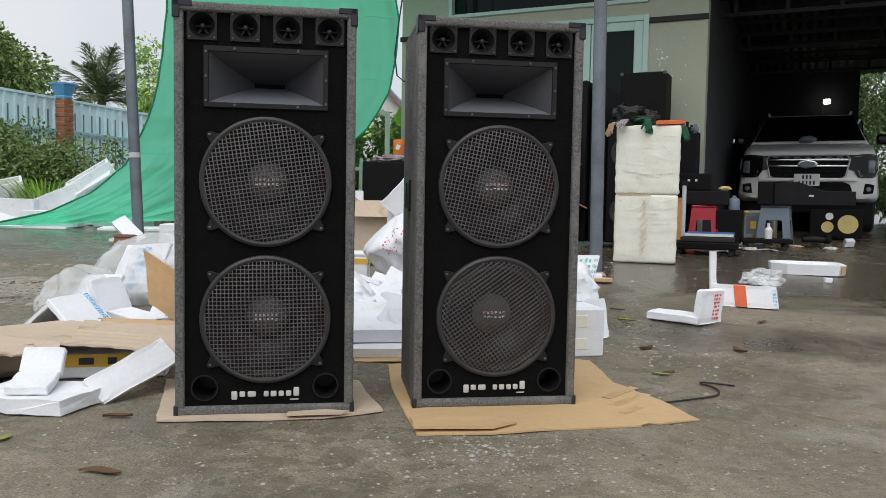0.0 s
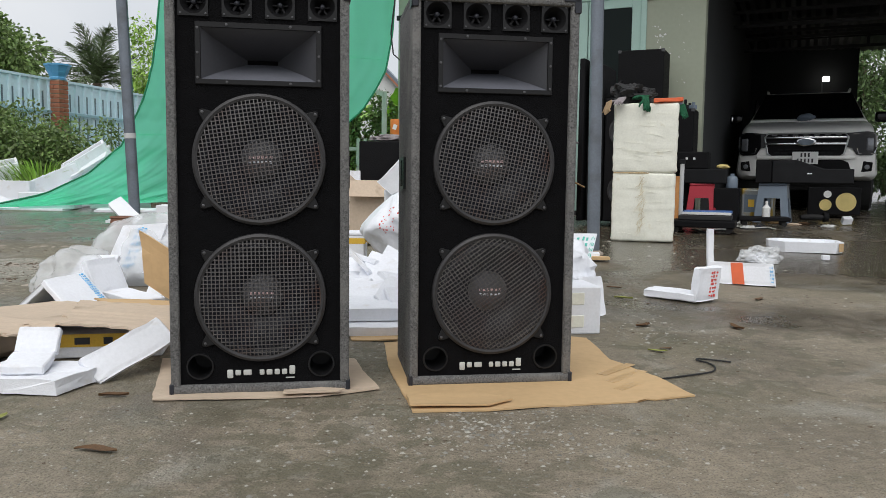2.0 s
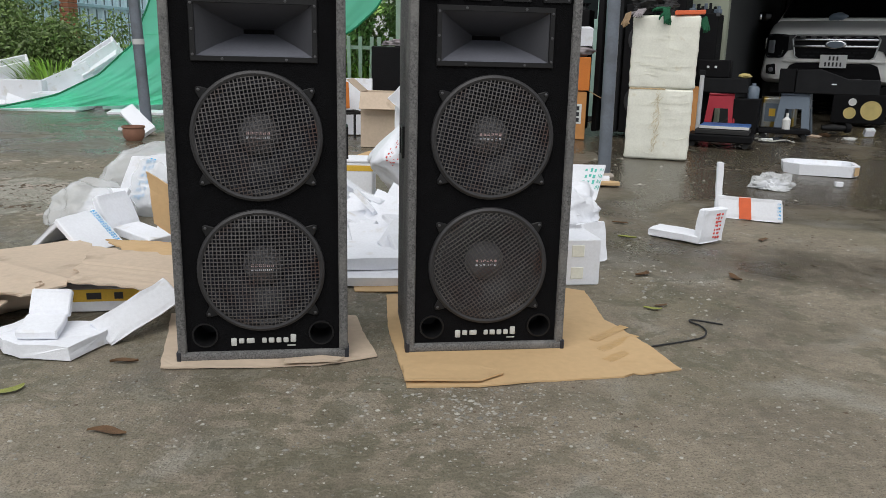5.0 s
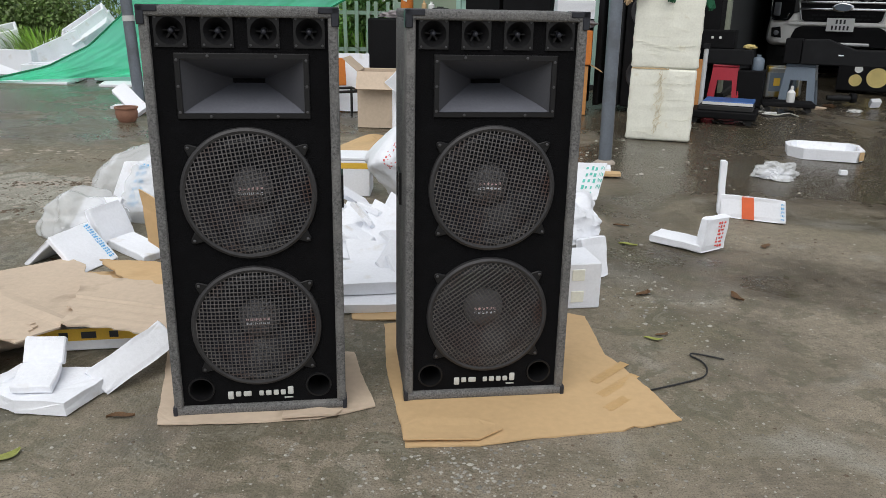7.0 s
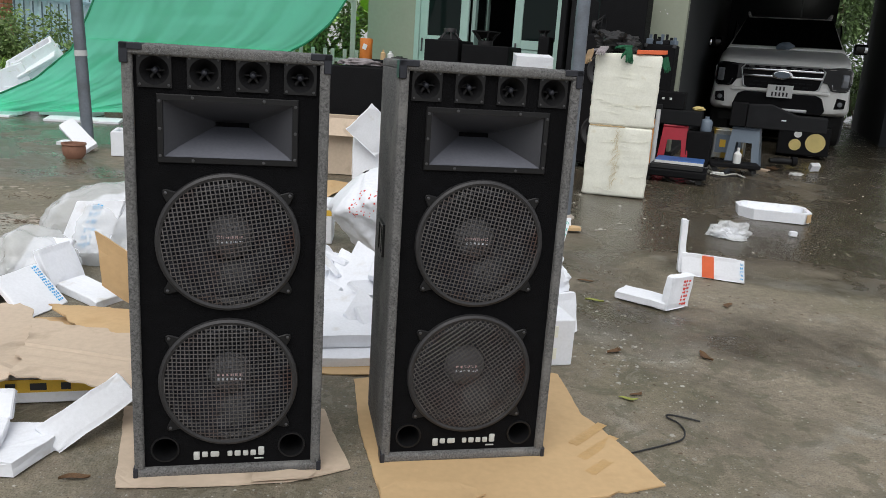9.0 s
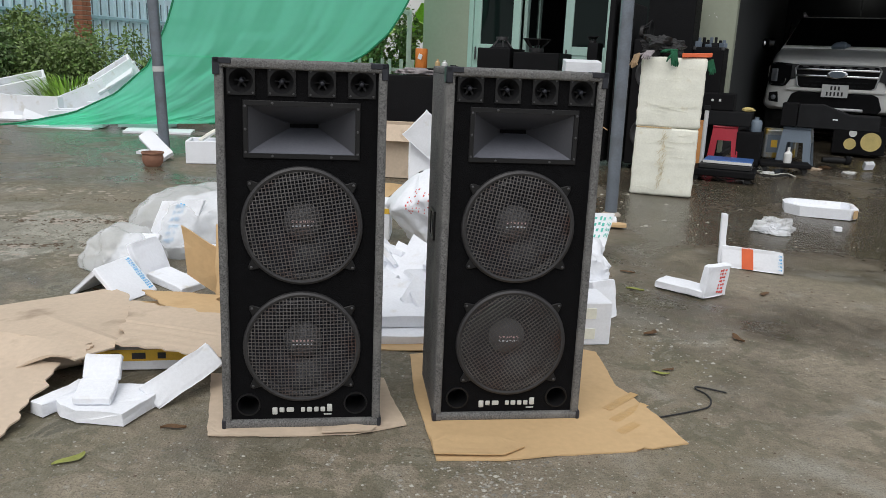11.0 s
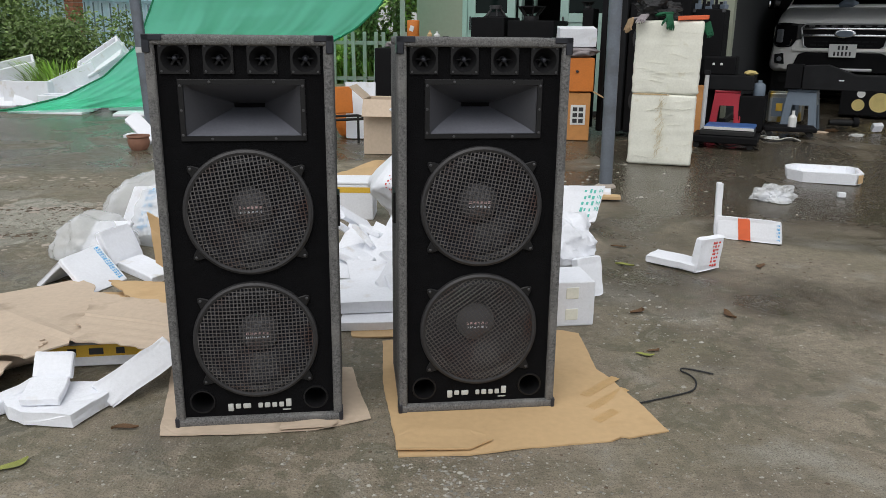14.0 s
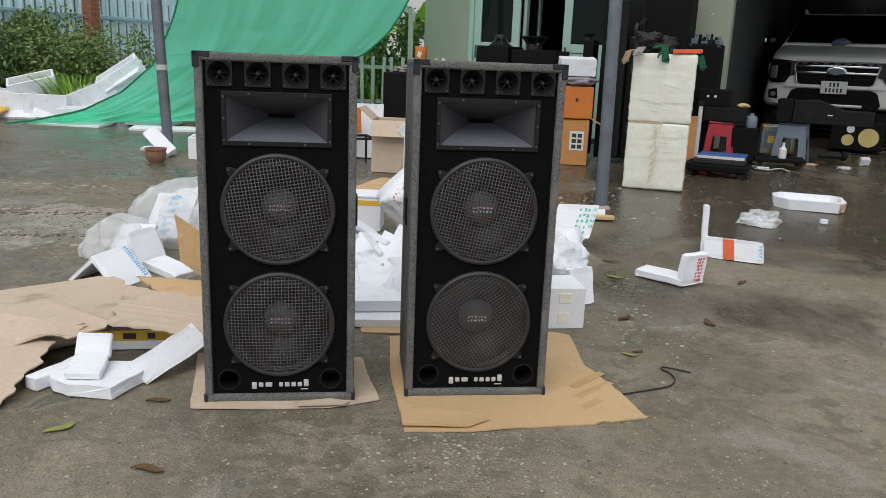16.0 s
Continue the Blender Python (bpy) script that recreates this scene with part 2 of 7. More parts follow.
M_CARD_ORANGE = mat("cardboard_orange", (0.56, 0.26, 0.085), 0.8, var=0.12, scale=4, dirt=(0.40, 0.18, 0.06), dirt_at=(0.55, 0.8), dscale=5)
M_STAIN = mat("yellow_stain", (0.60, 0.50, 0.30), 0.5, var=0.3, scale=20)
M_CARD_EDGE = mat("cardboard_edge", (0.30, 0.22, 0.15), 0.9, var=0.3, scale=40)
M_CARPET = mat("grey_carpet", (0.17, 0.169, 0.168), 0.98, var=0.85, scale=170, bump=0.7, bscale=420, dirt=(0.26, 0.255, 0.245), dirt_at=(0.5, 0.8), dscale=9, spec=0.15)
M_FELT = mat("black_baffle", (0.0048, 0.0048, 0.0056), 0.95, var=0.3, scale=30, bump=0.5, bscale=300, spec=0.12)
M_PLASTIC = mat("black_plastic", (0.010, 0.010, 0.011), 0.42, var=0.2, scale=12, bump=0.06, bscale=120, spec=0.3)
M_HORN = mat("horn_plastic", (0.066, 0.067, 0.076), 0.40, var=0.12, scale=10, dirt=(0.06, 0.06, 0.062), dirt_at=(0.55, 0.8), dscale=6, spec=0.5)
# lighter copy of the horn plastic: sky light put into colour, plus dark blotches
M_HORN_LIT = mat("horn_plastic_lit", (0.114, 0.119, 0.142), 0.6, var=0.14, scale=9, dirt=(0.05, 0.05, 0.056), dirt_at=(0.60, 0.72), dscale=11, spec=0.4)
M_CORNER = mat("corner_plastic", (0.024, 0.026, 0.034), 0.4, var=0.25, scale=30, spec=0.35)
M_GRILLE = mat("grille_steel", (0.120, 0.113, 0.113), 0.42, 0.35, var=0.35, scale=14, dirt=(0.085, 0.045, 0.035), dirt_at=(0.52, 0.75), dscale=9)
M_RIM = mat("grille_rim", (0.035, 0.034, 0.036), 0.5, 0.3, var=0.3, scale=20)
M_CONE = mat("paper_cone", (0.019, 0.021, 0.030), 0.32, var=0.3, scale=12)
M_CAP = mat("dust_cap", (0.10, 0.10, 0.11), 0.55, var=0.2, scale=12)
M_SCREW = mat("screw_steel", (0.10, 0.10, 0.105), 0.4, 0.7, var=0.2, scale=60)
M_BADGE = mat("badge_white", (0.52, 0.53, 0.51), 0.5, var=0.12, scale=40)
M_LABEL_RED = mat("label_red", (0.80, 0.58, 0.58), 0.6, var=0.3, scale=60)
M_LABEL_BLUE = mat("label_blue", (0.22, 0.26, 0.36), 0.6, var=0.3, scale=60)
M_LABEL_PALE = mat("label_pale", (0.80, 0.84, 0.90), 0.6, var=0.3, scale=60)
M_WALL = mat("wall_paint", (0.37, 0.40, 0.315), 0.85, var=0.06, scale=1.4, bump=0.08, bscale=60, dirt=(0.32, 0.35, 0.28), dirt_at=(0.6, 0.8), dscale=1.5)
# near-black: the shade inside the garage is put into the wall colour
M_WALL_IN = mat("garage_paint_shaded", (0.027, 0.030, 0.033), 0.9, var=0.12, scale=1.5)
# the dark of the unlit room is put into its surfaces' colour
M_ROOM = mat("room_unlit", (0.035, 0.036, 0.038), 0.9, var=0.15, scale=2)
M_TRIM_DARK = mat("band_dark", (0.012, 0.012, 0.013), 0.7, var=0.15, scale=10)
M_DOOR = mat("door_paint", (0.42, 0.60, 0.54), 0.55, var=0.06, scale=4)
M_GLASS = glass_mat("dark_glass", (0.008, 0.014, 0.013))
# roof and truss metal near-black, with the shade under the roof in its colour
M_ROOF = mat("roof_metal_shaded", (0.02, 0.02, 0.022), 0.6, 0.4, var=0.2, scale=3)
M_STEEL = mat("roof_steel", (0.12, 0.125, 0.13), 0.55, 0.4, var=0.2, scale=6)
M_POLE = mat("galvanised_pole", (0.19, 0.215, 0.25), 0.45, 0.55, var=0.15, scale=5, dirt=(0.12, 0.12, 0.13), dirt_at=(0.5, 0.75), dscale=4)
M_TAPE = mat("tape_pale", (0.55, 0.56, 0.56), 0.5, var=0.1, scale=20)
M_TAPE_TAN = mat("tape_tan", (0.54, 0.35, 0.16), 0.3, var=0.12, scale=25, bump=0.2, bscale=60)
M_NET = net_mat()
M_NET_HEM = mat("net_hem", (0.012, 0.22, 0.10), 0.8, var=0.2, scale=8)
M_FENCE = mat("fence_sheet", (0.68, 0.87, 0.97), 0.5, 0.1, var=0.08, scale=1.5, dirt=(0.55, 0.63, 0.66), dirt_at=(0.55, 0.8), dscale=2)
M_FENCE_GAP = mat("fence_gap", (0.16, 0.23, 0.27), 0.7, var=0.2, scale=6)
M_PICKET = mat("picket_white", (0.60, 0.61, 0.55), 0.7, var=0.15, scale=8)
M_FENCE_RAIL = mat("fence_rail", (0.36, 0.58, 0.66), 0.5, var=0.1, scale=5)
M_BRICK = mat("brick_red", (0.36, 0.14, 0.08), 0.9, var=0.3, scale=9, bump=0.4, bscale=50)
M_MORTAR = mat("mortar_grey", (0.38, 0.33, 0.28), 0.95, var=0.15, scale=20)
M_POT_BLUE = mat("pot_blue", (0.11, 0.36, 0.62), 0.5, var=0.15, scale=8)
M_LEAF = mat("leaf_green", (0.165, 0.25, 0.075), 0.55, var=0.3, scale=3, island=True)
M_LEAF_DARK = mat("leaf_dark", (0.10, 0.165, 0.055), 0.5, var=0.3, scale=3, island=True)
M_LEAF_OLIVE = mat("leaf_olive", (0.155, 0.225, 0.072), 0.55, var=0.3, scale=3, island=True)
M_LEAF_BRIGHT = mat("leaf_bright", (0.30, 0.48, 0.09), 0.55, var=0.25, scale=3, island=True)
M_PALM = mat("palm_leaf", (0.085, 0.125, 0.05), 0.5, var=0.3, scale=3, island=True)
M_BARK = mat("bark", (0.16, 0.12, 0.085), 0.95, var=0.3, scale=10, bump=0.6, bscale=30)
M_EARTH = mat("earth", (0.11, 0.082, 0.058), 1.0, var=0.4, scale=9, bump=0.8, bscale=40)
M_CAR = mat("car_paint_white", (0.84, 0.84, 0.82), 0.25, var=0.02, scale=2, spec=0.6)
M_CHROME = mat("chrome", (0.62, 0.63, 0.65), 0.12, 1.0, var=0.05, scale=10)
M_SILVER = mat("silver_trim", (0.5, 0.51, 0.52), 0.35, 0.7, var=0.05, scale=10)
M_BLACK_GLOSS = mat("gloss_black", (0.005, 0.005, 0.006), 0.15, var=0.1, scale=10, spec=0.3)
M_TYRE = mat("tyre_rubber", (0.018, 0.018, 0.018), 0.85, var=0.25, scale=20, bump=0.3, bscale=60)
M_LAMP_GLASS = mat("lamp_lens", (0.20, 0.21, 0.23), 0.08, 0.3, var=0.25, scale=25)
M_PLATE = mat("plate_white", (0.72, 0.73, 0.72), 0.45, var=0.03, scale=20)
M_INK = mat("ink_dark", (0.03, 0.03, 0.035), 0.6, var=0.1, scale=20)
M_RED_INK = mat("red_print", (0.62, 0.06, 0.05), 0.6, var=0.3, scale=30)
M_BLUE_INK = mat("blue_print", (0.05, 0.40, 0.74), 0.6, var=0.25, scale=30)
M_GREEN_INK = mat("green_print", (0.10, 0.50, 0.42), 0.6, var=0.25, scale=30)
M_ORANGE_TAPE = mat("orange_tape", (0.72, 0.13, 0.04), 0.45, var=0.1, scale=20)
M_HOLE = mat("pale_wood_core", (0.62, 0.50, 0.20), 0.8, var=0.2, scale=8)
M_YELLOW = mat("yellow_print", (0.72, 0.45, 0.05), 0.6, var=0.1, scale=10)
M_FILM = film_mat()
M_SACK = mat("white_sack", (0.80, 0.82, 0.87), 0.45, var=0.06, scale=5, bump=0.7, bscale=22)
M_BLACKBOX = mat("black_cabinet", (0.0045, 0.0045, 0.0055), 0.7, var=0.3, scale=10, bump=0.3, bscale=120, spec=0.18)
M_GREYBOX = mat("charcoal_cabinet", (0.011, 0.0115, 0.013), 0.85, var=0.3, scale=10, bump=0.3, bscale=120, spec=0.25)
M_RED_PLASTIC = mat("red_plastic", (0.42, 0.025, 0.045), 0.4, var=0.1, scale=5)
M_BLUEGREY = mat("bluegrey_plastic", (0.15, 0.19, 0.24), 0.45, var=0.12, scale=5)
M_BLUE = mat("blue_platform", (0.05, 0.13, 0.36), 0.45, var=0.15, scale=6)
M_ORANGE = mat("orange_paint", (0.62, 0.19, 0.03), 0.6, var=0.15, scale=5)
M_TIN = mat("tin_can", (0.40, 0.42, 0.42), 0.35, 0.8, var=0.2, scale=6, dirt=(0.42, 0.29, 0.06), dirt_at=(0.5, 0.6), dscale=6)
M_CLAY = mat("clay_pot", (0.26, 0.13, 0.085), 0.8, var=0.3, scale=8)
M_CLOTH_GREEN = mat("cloth_green", (0.012, 0.11, 0.05), 0.9, var=0.25, scale=20, bump=0.6, bscale=150)
M_CLOTH_GREY = mat("cloth_grey", (0.30, 0.27, 0.28), 0.95, var=0.3, scale=20, bump=0.6, bscale=150)
M_CLOTH_TAN = mat("cloth_tan", (0.35, 0.24, 0.14), 0.95, var=0.25, scale=20, bump=0.5, bscale=150)
M_WIRE = mat("wire_black", (0.015, 0.015, 0.016), 0.6, var=0.2, scale=20)
M_DRY_LEAF = mat("dry_leaf", (0.12, 0.065, 0.03), 0.85, var=0.4, scale=20)
M_LEAF_FALLEN = mat("fallen_leaf_green", (0.25, 0.27, 0.06), 0.6, var=0.35, scale=20)
M_CHIP = mat("pale_chips", (0.26, 0.25, 0.22), 0.85, var=0.2, scale=30, island=True)


# ---- building helpers ----
def gz(x, y):
    """Height of the yard: level round the two loudspeakers, then rising gently to the house."""
    t = max(0.0, min(y, 11.0) - 2.5)
    return 0.031 * (t - 0.25 * (1 - math.exp(-t / 0.25)))


def part(name, bm, material, parent=None, label="", smooth=False):
    me = bpy.data.meshes.new(name)
    bmesh.ops.recalc_face_normals(bm, faces=bm.faces)
    bm.to_mesh(me)
    bm.free()
    me.materials.append(material)
    if smooth:
        me.shade_smooth()
        if hasattr(me, "set_sharp_from_angle"):
            me.set_sharp_from_angle(angle=radians(40))
    ob = new(name, me)
    if parent is not None:
        ob.parent = parent
    if label:
        ob["label"] = label
    return ob


def share(name, src, m, parent):
    """Another part on the mesh of src, at the pose m in its thing."""
    ob = new(name, src.data)
    ob.parent = parent
    ob.matrix_basis = m
    return ob


def thing(name, m, label, category, group="", kind=""):
    ob = new(name)
    ob.empty_display_size = 0.05
    ob.matrix_basis = m
    return tagged(ob, label, category, group, kind)


def box(bm, sx, sy, sz, m=None, bevel=0.0, segs=1):
    """A box of the given size whose base centre is the origin of m."""
    made = bmesh.ops.create_cube(bm, size=1.0)["verts"]
    bmesh.ops.transform(bm, matrix=(m or Matrix()) @ Matrix.Translation((0, 0, sz / 2)) @ Matrix.Diagonal((sx, sy, sz, 1)), verts=made)
    if bevel:
        edges = {e for v in made for e in v.link_edges}
        bmesh.ops.bevel(bm, geom=list(edges), offset=bevel, segments=segs, affect="EDGES", profile=0.5)
    return bm


def boxed(sx, sy, sz, m=None, bevel=0.0, segs=1):
    return box(bmesh.new(), sx, sy, sz, m, bevel, segs)


def prism(bm, pts, depth, m=None, bevel=0.0):
    """An outline in x, z pushed along y from 0 to depth."""
    m = m or Matrix()
    a = [bm.verts.new(m @ Vector((x, 0, z))) for x, z in pts]
    b = [bm.verts.new(m @ Vector((x, depth, z))) for x, z in pts]
    n = len(pts)
    fs = [bm.faces.new(a), bm.faces.new(b[::-1])]
    for i in range(n):
        fs.append(bm.faces.new((a[i], b[i], b[(i + 1) % n], a[(i + 1) % n])))
    if bevel:
        bmesh.ops.recalc_face_normals(bm, faces=fs)
        bmesh.ops.bevel(bm, geom=list({e for f in fs for e in f.edges}), offset=bevel, segments=1, affect="EDGES")
    return bm


def turned(bm, profile, segs=32, m=None, cap=True):
    """A body turned round z from a profile of (radius, z)."""
    m = m or Matrix()
    rings = []
    for r, z in profile:
        if r < 1e-5:
            rings.append([bm.verts.new(m @ Vector((0, 0, z)))])
        else:
            rings.append([bm.verts.new(m @ Vector((r * math.cos(2 * math.pi * k / segs), r * math.sin(2 * math.pi * k / segs), z))) for k in range(segs)])
    for p, q in zip(rings, rings[1:]):
        for k in range(segs):
            k2 = (k + 1) % segs
            if len(p) == 1 and len(q) > 1:
                bm.faces.new((p[0], q[k], q[k2]))
            elif len(q) == 1 and len(p) > 1:
                bm.faces.new((p[k], p[k2], q[0]))
            elif len(p) > 1:
                bm.faces.new((p[k], p[k2], q[k2], q[k]))
    return bm


def tube(bm, pts, radius, sides=8, cap=True):
    """A round bar along points; radius is a number or one for each point."""
    pts = [Vector(p) for p in pts]
    rs = radius if isinstance(radius, (list, tuple)) else [radius] * len(pts)
    rings, ref = [], None
    for i, p in enumerate(pts):
        d = (pts[min(i + 1, len(pts) - 1)] - pts[max(i - 1, 0)]).normalized()
        if ref is None:
            ref = d.orthogonal().normalized()
        ref = (ref - d * ref.dot(d))
        ref = ref.normalized() if ref.length > 1e-6 else d.orthogonal().normalized()
        s = d.cross(ref)
        rings.append([bm.verts.new(p + rs[i] * (ref * math.cos(2 * math.pi * k / sides) + s * math.sin(2 * math.pi * k / sides))) for k in range(sides)])
    for a, b in zip(rings, rings[1:]):
        for k in range(sides):
            bm.faces.new((a[k], a[(k + 1) % sides], b[(k + 1) % sides], b[k]))
    if cap:
        bm.faces.new(rings[0][::-1])
        bm.faces.new(rings[-1])
    return bm


def sheet(bm, fn, nu, nv):
    """A grid of faces from fn(u, v), u and v from 0 to 1."""
    vs = [[bm.verts.new(fn(i / nu, j / nv)) for j in range(nv + 1)] for i in range(nu + 1)]
    for i in range(nu):
        for j in range(nv):
            bm.faces.new((vs[i][j], vs[i + 1][j], vs[i + 1][j + 1], vs[i][j + 1]))
    return bm


def thicken(bm, t):
    bmesh.ops.recalc_face_normals(bm, faces=bm.faces)
    bmesh.ops.solidify(bm, geom=bm.faces[:], thickness=t)
    return bm


def roughen(bm, amount, scale, seed=0.0):
    for v in bm.verts:
        v.co += noise.noise_vector(v.co * scale + Vector((seed, seed * 1.7, 0))) * amount
    return bm


HOUSE_TURN = -32.0
HU = Vector((math.cos(radians(HOUSE_TURN)), math.sin(radians(HOUSE_TURN)), 0))
HN = Vector((-math.sin(radians(HOUSE_TURN)), math.cos(radians(HOUSE_TURN)), 0))


def hpose(u, n, z, rz=0.0, rx=0.0, ry=0.0):
    """A pose in the house's own directions: u along its front, n into it."""
    p = HU * u + HN * n
    return pose(p.x, p.y, z, rx, ry, HOUSE_TURN + rz)


# ---- ground ----
bm = bmesh.new()
xs = [-2500, -400, -90, -40, -20, -12] + [x * 0.25 for x in range(-32, 61)] + [20, 30, 60, 120, 400, 2500]
ys = [-2500, -400, -60, -20, -8, -4] + [y * 0.25 for y in range(-8, 61)] + [20, 30, 60, 120, 400, 2500]
gv = [[bm.verts.new((x, y, gz(x, y) + (0.006 * noise.noise(Vector((x * 0.9, y * 0.9, 0))) if 3.5 < y < 14 and abs(x) < 9 else 0))) for y in ys] for x in xs]
for i in range(len(xs) - 1):
    for j in range(len(ys) - 1):
        bm.faces.new((gv[i][j], gv[i + 1][j], gv[i + 1][j + 1], gv[i][j + 1]))
tagged(part("ground", bm, M_GROUND, smooth=True), "worn grey yard concrete with wet patches and pale stones", "ground", kind="structure")

# ---- house ----
FLOOR = 0.27
DOOR_L, DOOR_R, DOOR_TOP, N_WALL = -4.47, -1.88, 2.90, 9.9
WIN_B, WIN_T = 3.17, 3.52
wall = bmesh.new()
for u0, u1, z0, z1 in ((-5.24, DOOR_L, -0.1, 4.3), (DOOR_R, -1.12, -0.1, 4.3), (DOOR_L, DOOR_R, DOOR_TOP, WIN_B - 0.05), (DOOR_L, DOOR_R, WIN_T + 0.05, 4.3)):
    box(wall, u1 - u0, 0.2, z1 - z0, Matrix.Translation(((u0 + u1) / 2, 0.1, z0)))
w = part("wall_front", wall, M_WALL)
w.matrix_basis = hpose(0, N_WALL, 0)
tagged(w, "pale green painted house wall with a door opening", "wall", kind="structure")
# the garage side is coloured much darker, for the shade in there
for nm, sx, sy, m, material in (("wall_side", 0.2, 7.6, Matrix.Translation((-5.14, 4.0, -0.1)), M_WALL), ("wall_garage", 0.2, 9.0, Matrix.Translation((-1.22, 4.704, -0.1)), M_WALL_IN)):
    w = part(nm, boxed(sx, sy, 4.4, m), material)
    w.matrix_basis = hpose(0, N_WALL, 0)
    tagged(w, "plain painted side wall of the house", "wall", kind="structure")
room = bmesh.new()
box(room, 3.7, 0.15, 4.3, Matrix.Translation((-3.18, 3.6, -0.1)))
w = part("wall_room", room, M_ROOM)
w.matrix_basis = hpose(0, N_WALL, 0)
tagged(w, "plain wall of the room behind the door, coloured dark for shade", "wall", kind="structure")
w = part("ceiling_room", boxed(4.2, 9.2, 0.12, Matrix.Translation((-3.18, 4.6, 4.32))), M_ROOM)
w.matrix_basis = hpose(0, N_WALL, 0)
tagged(w, "plain ceiling slab over the house, coloured dark for shade", "ceiling", kind="structure")
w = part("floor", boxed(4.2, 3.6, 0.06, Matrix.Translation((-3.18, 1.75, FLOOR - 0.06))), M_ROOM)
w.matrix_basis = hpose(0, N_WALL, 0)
tagged(w, "floor of the room behind the door, coloured dark for shade", "floor", kind="structure")
for nm, u0, u1, z in (("trim_lower", -5.26, DOOR_L - 0.07, 2.86), ("trim_lower", DOOR_R + 0.07, -1.11, 2.86), ("trim_upper", DOOR_R + 0.07, -1.11, 3.17)):
    w = part(nm, boxed(u1 - u0, 0.03, 0.065, Matrix.Translation(((u0 + u1) / 2, -0.012, z)), 0.004), M_TRIM_DARK)
    w.matrix_basis = hpose(0, N_WALL, 0)
    tagged(w, "dark painted band across the house wall", "trim", kind="structure")


flakes, fr_ = bmesh.new(), random.Random(17)
for cu, cz, n_f in ((-1.66, 2.42, 16), (-1.60, 2.22, 14), (-1.36, 2.25, 5), (-1.34, 1.9, 4), (-1.40, 2.58, 3)):
    for k in range(n_f):
        sz = fr_.uniform(0.006, 0.020)
        box(flakes, sz, 0.003, sz * fr_.uniform(0.5, 1.4), Matrix.Translation((cu + fr_.gauss(0, 0.05), -0.0015, cz + fr_.gauss(0, 0.06))) @ pose(0, 0, 0, 0, fr_.uniform(0, 90), 0))
w = part("paint_flakes", flakes, M_PLATE)
w.matrix_basis = hpose(0, N_WALL, 0)
tagged(w, "white spots of flaked paint on the house wall", "paint", kind="stuff")
wire = tube(bmesh.new(), [(0.74, 9.6, 4.25), (0.70, 9.6, 3.2), (0.64, 9.6, 2.75), (0.60, 9.6, 2.40), (0.63, 9.6, 2.15), (0.72, 9.62, 2.08), (0.86, 9.66, 2.16)], 0.009, 6)
tagged(part("hanging_wire", wire, M_WIRE, smooth=True), "black wire hanging in a loop beside the shade cloth", "wire")


def framed(name, u0, u1, z0, z1, glass_z0, panel, parent, frame_w=0.11, y=0.02):
    """A door leaf or window: a painted frame, its pane, and a lower panel."""
    leaf = bmesh.new()
    uc = (u0 + u1) / 2
    for a, b in ((u0, u0 + frame_w), (u1 - frame_w, u1)):
        box(leaf, b - a, 0.05, z1 - z0, Matrix.Translation(((a + b) / 2, y, z0)), 0.006)
    for a, b in ((z0, z0 + frame_w), (glass_z0 - frame_w, glass_z0), (z1 - frame_w, z1)):
        if b - a > 0.01 and (panel or a >= glass_z0 - frame_w - 0.001):
            box(leaf, u1 - u0 - 2 * frame_w, 0.046, b - a, Matrix.Translation((uc, y, a)), 0.004)
    f = part(name, leaf, M_DOOR, parent)
    part("pane", boxed(u1 - u0 - 2 * frame_w, 0.012, z1 - glass_z0 - frame_w, Matrix.Translation((uc, y, glass_z0))), M_GLASS, f, "dark glass pane")
    if panel:
        part("panel", boxed(u1 - u0 - 2 * frame_w, 0.02, glass_z0 - z0 - 2 * frame_w, Matrix.Translation((uc, y, z0 + frame_w)), 0.004), M_DOOR, f)
    return f


door = tagged(thing("door_1", hpose(0, N_WALL, 0), "pale mint four-leaf glazed door, one leaf open inward", "door", kind="structure"))
jam = bmesh.new()
for u in (DOOR_L - 0.035, DOOR_R + 0.035):
    box(jam, 0.07, 0.24, DOOR_TOP - FLOOR + 0.07, Matrix.Translation((u, 0.096, FLOOR)), 0.006)
box(jam, DOOR_R - DOOR_L, 0.236, 0.07, Matrix.Translation(((DOOR_L + DOOR_R) / 2, 0.096, DOOR_TOP)), 0.006)
part("door_frame", jam, M_DOOR, door)
for u0, u1 in ((-4.47, -3.80), (-3.19, -2.54), (-2.53, -1.88)):
    leaf = framed("door_leaf", u0, u1, FLOOR, DOOR_TOP, 1.46, True, door)
    part("door_handle", tube(bmesh.new(), [(u0 + 0.05, -0.03, 1.25), (u0 + 0.05, -0.03, 1.42)], 0.012), M_SCREW, leaf, "small steel handle")
leaf = framed("door_leaf", -0.65, 0, FLOOR, DOOR_TOP, 1.46, True, door)
leaf.matrix_basis = pose(-3.79, 0.1, 0, 0, 0, -88)
bars = bmesh.new()
for k in range(6):
    box(bars, 0.014, 0.014, 1.3, Matrix.Translation((-4.32 + k * 0.075, 0.09, 1.48)))
for z in (1.8, 2.15, 2.5):
    box(bars, 0.45, 0.012, 0.014, Matrix.Translation((-4.14, 0.09, z)))
part("window_bars", bars, M_DOOR, door)
win = tagged(thing("window_1", hpose(0, N_WALL, 0), "long dark transom window in a pale frame", "window", kind="structure"))
wf = bmesh.new()
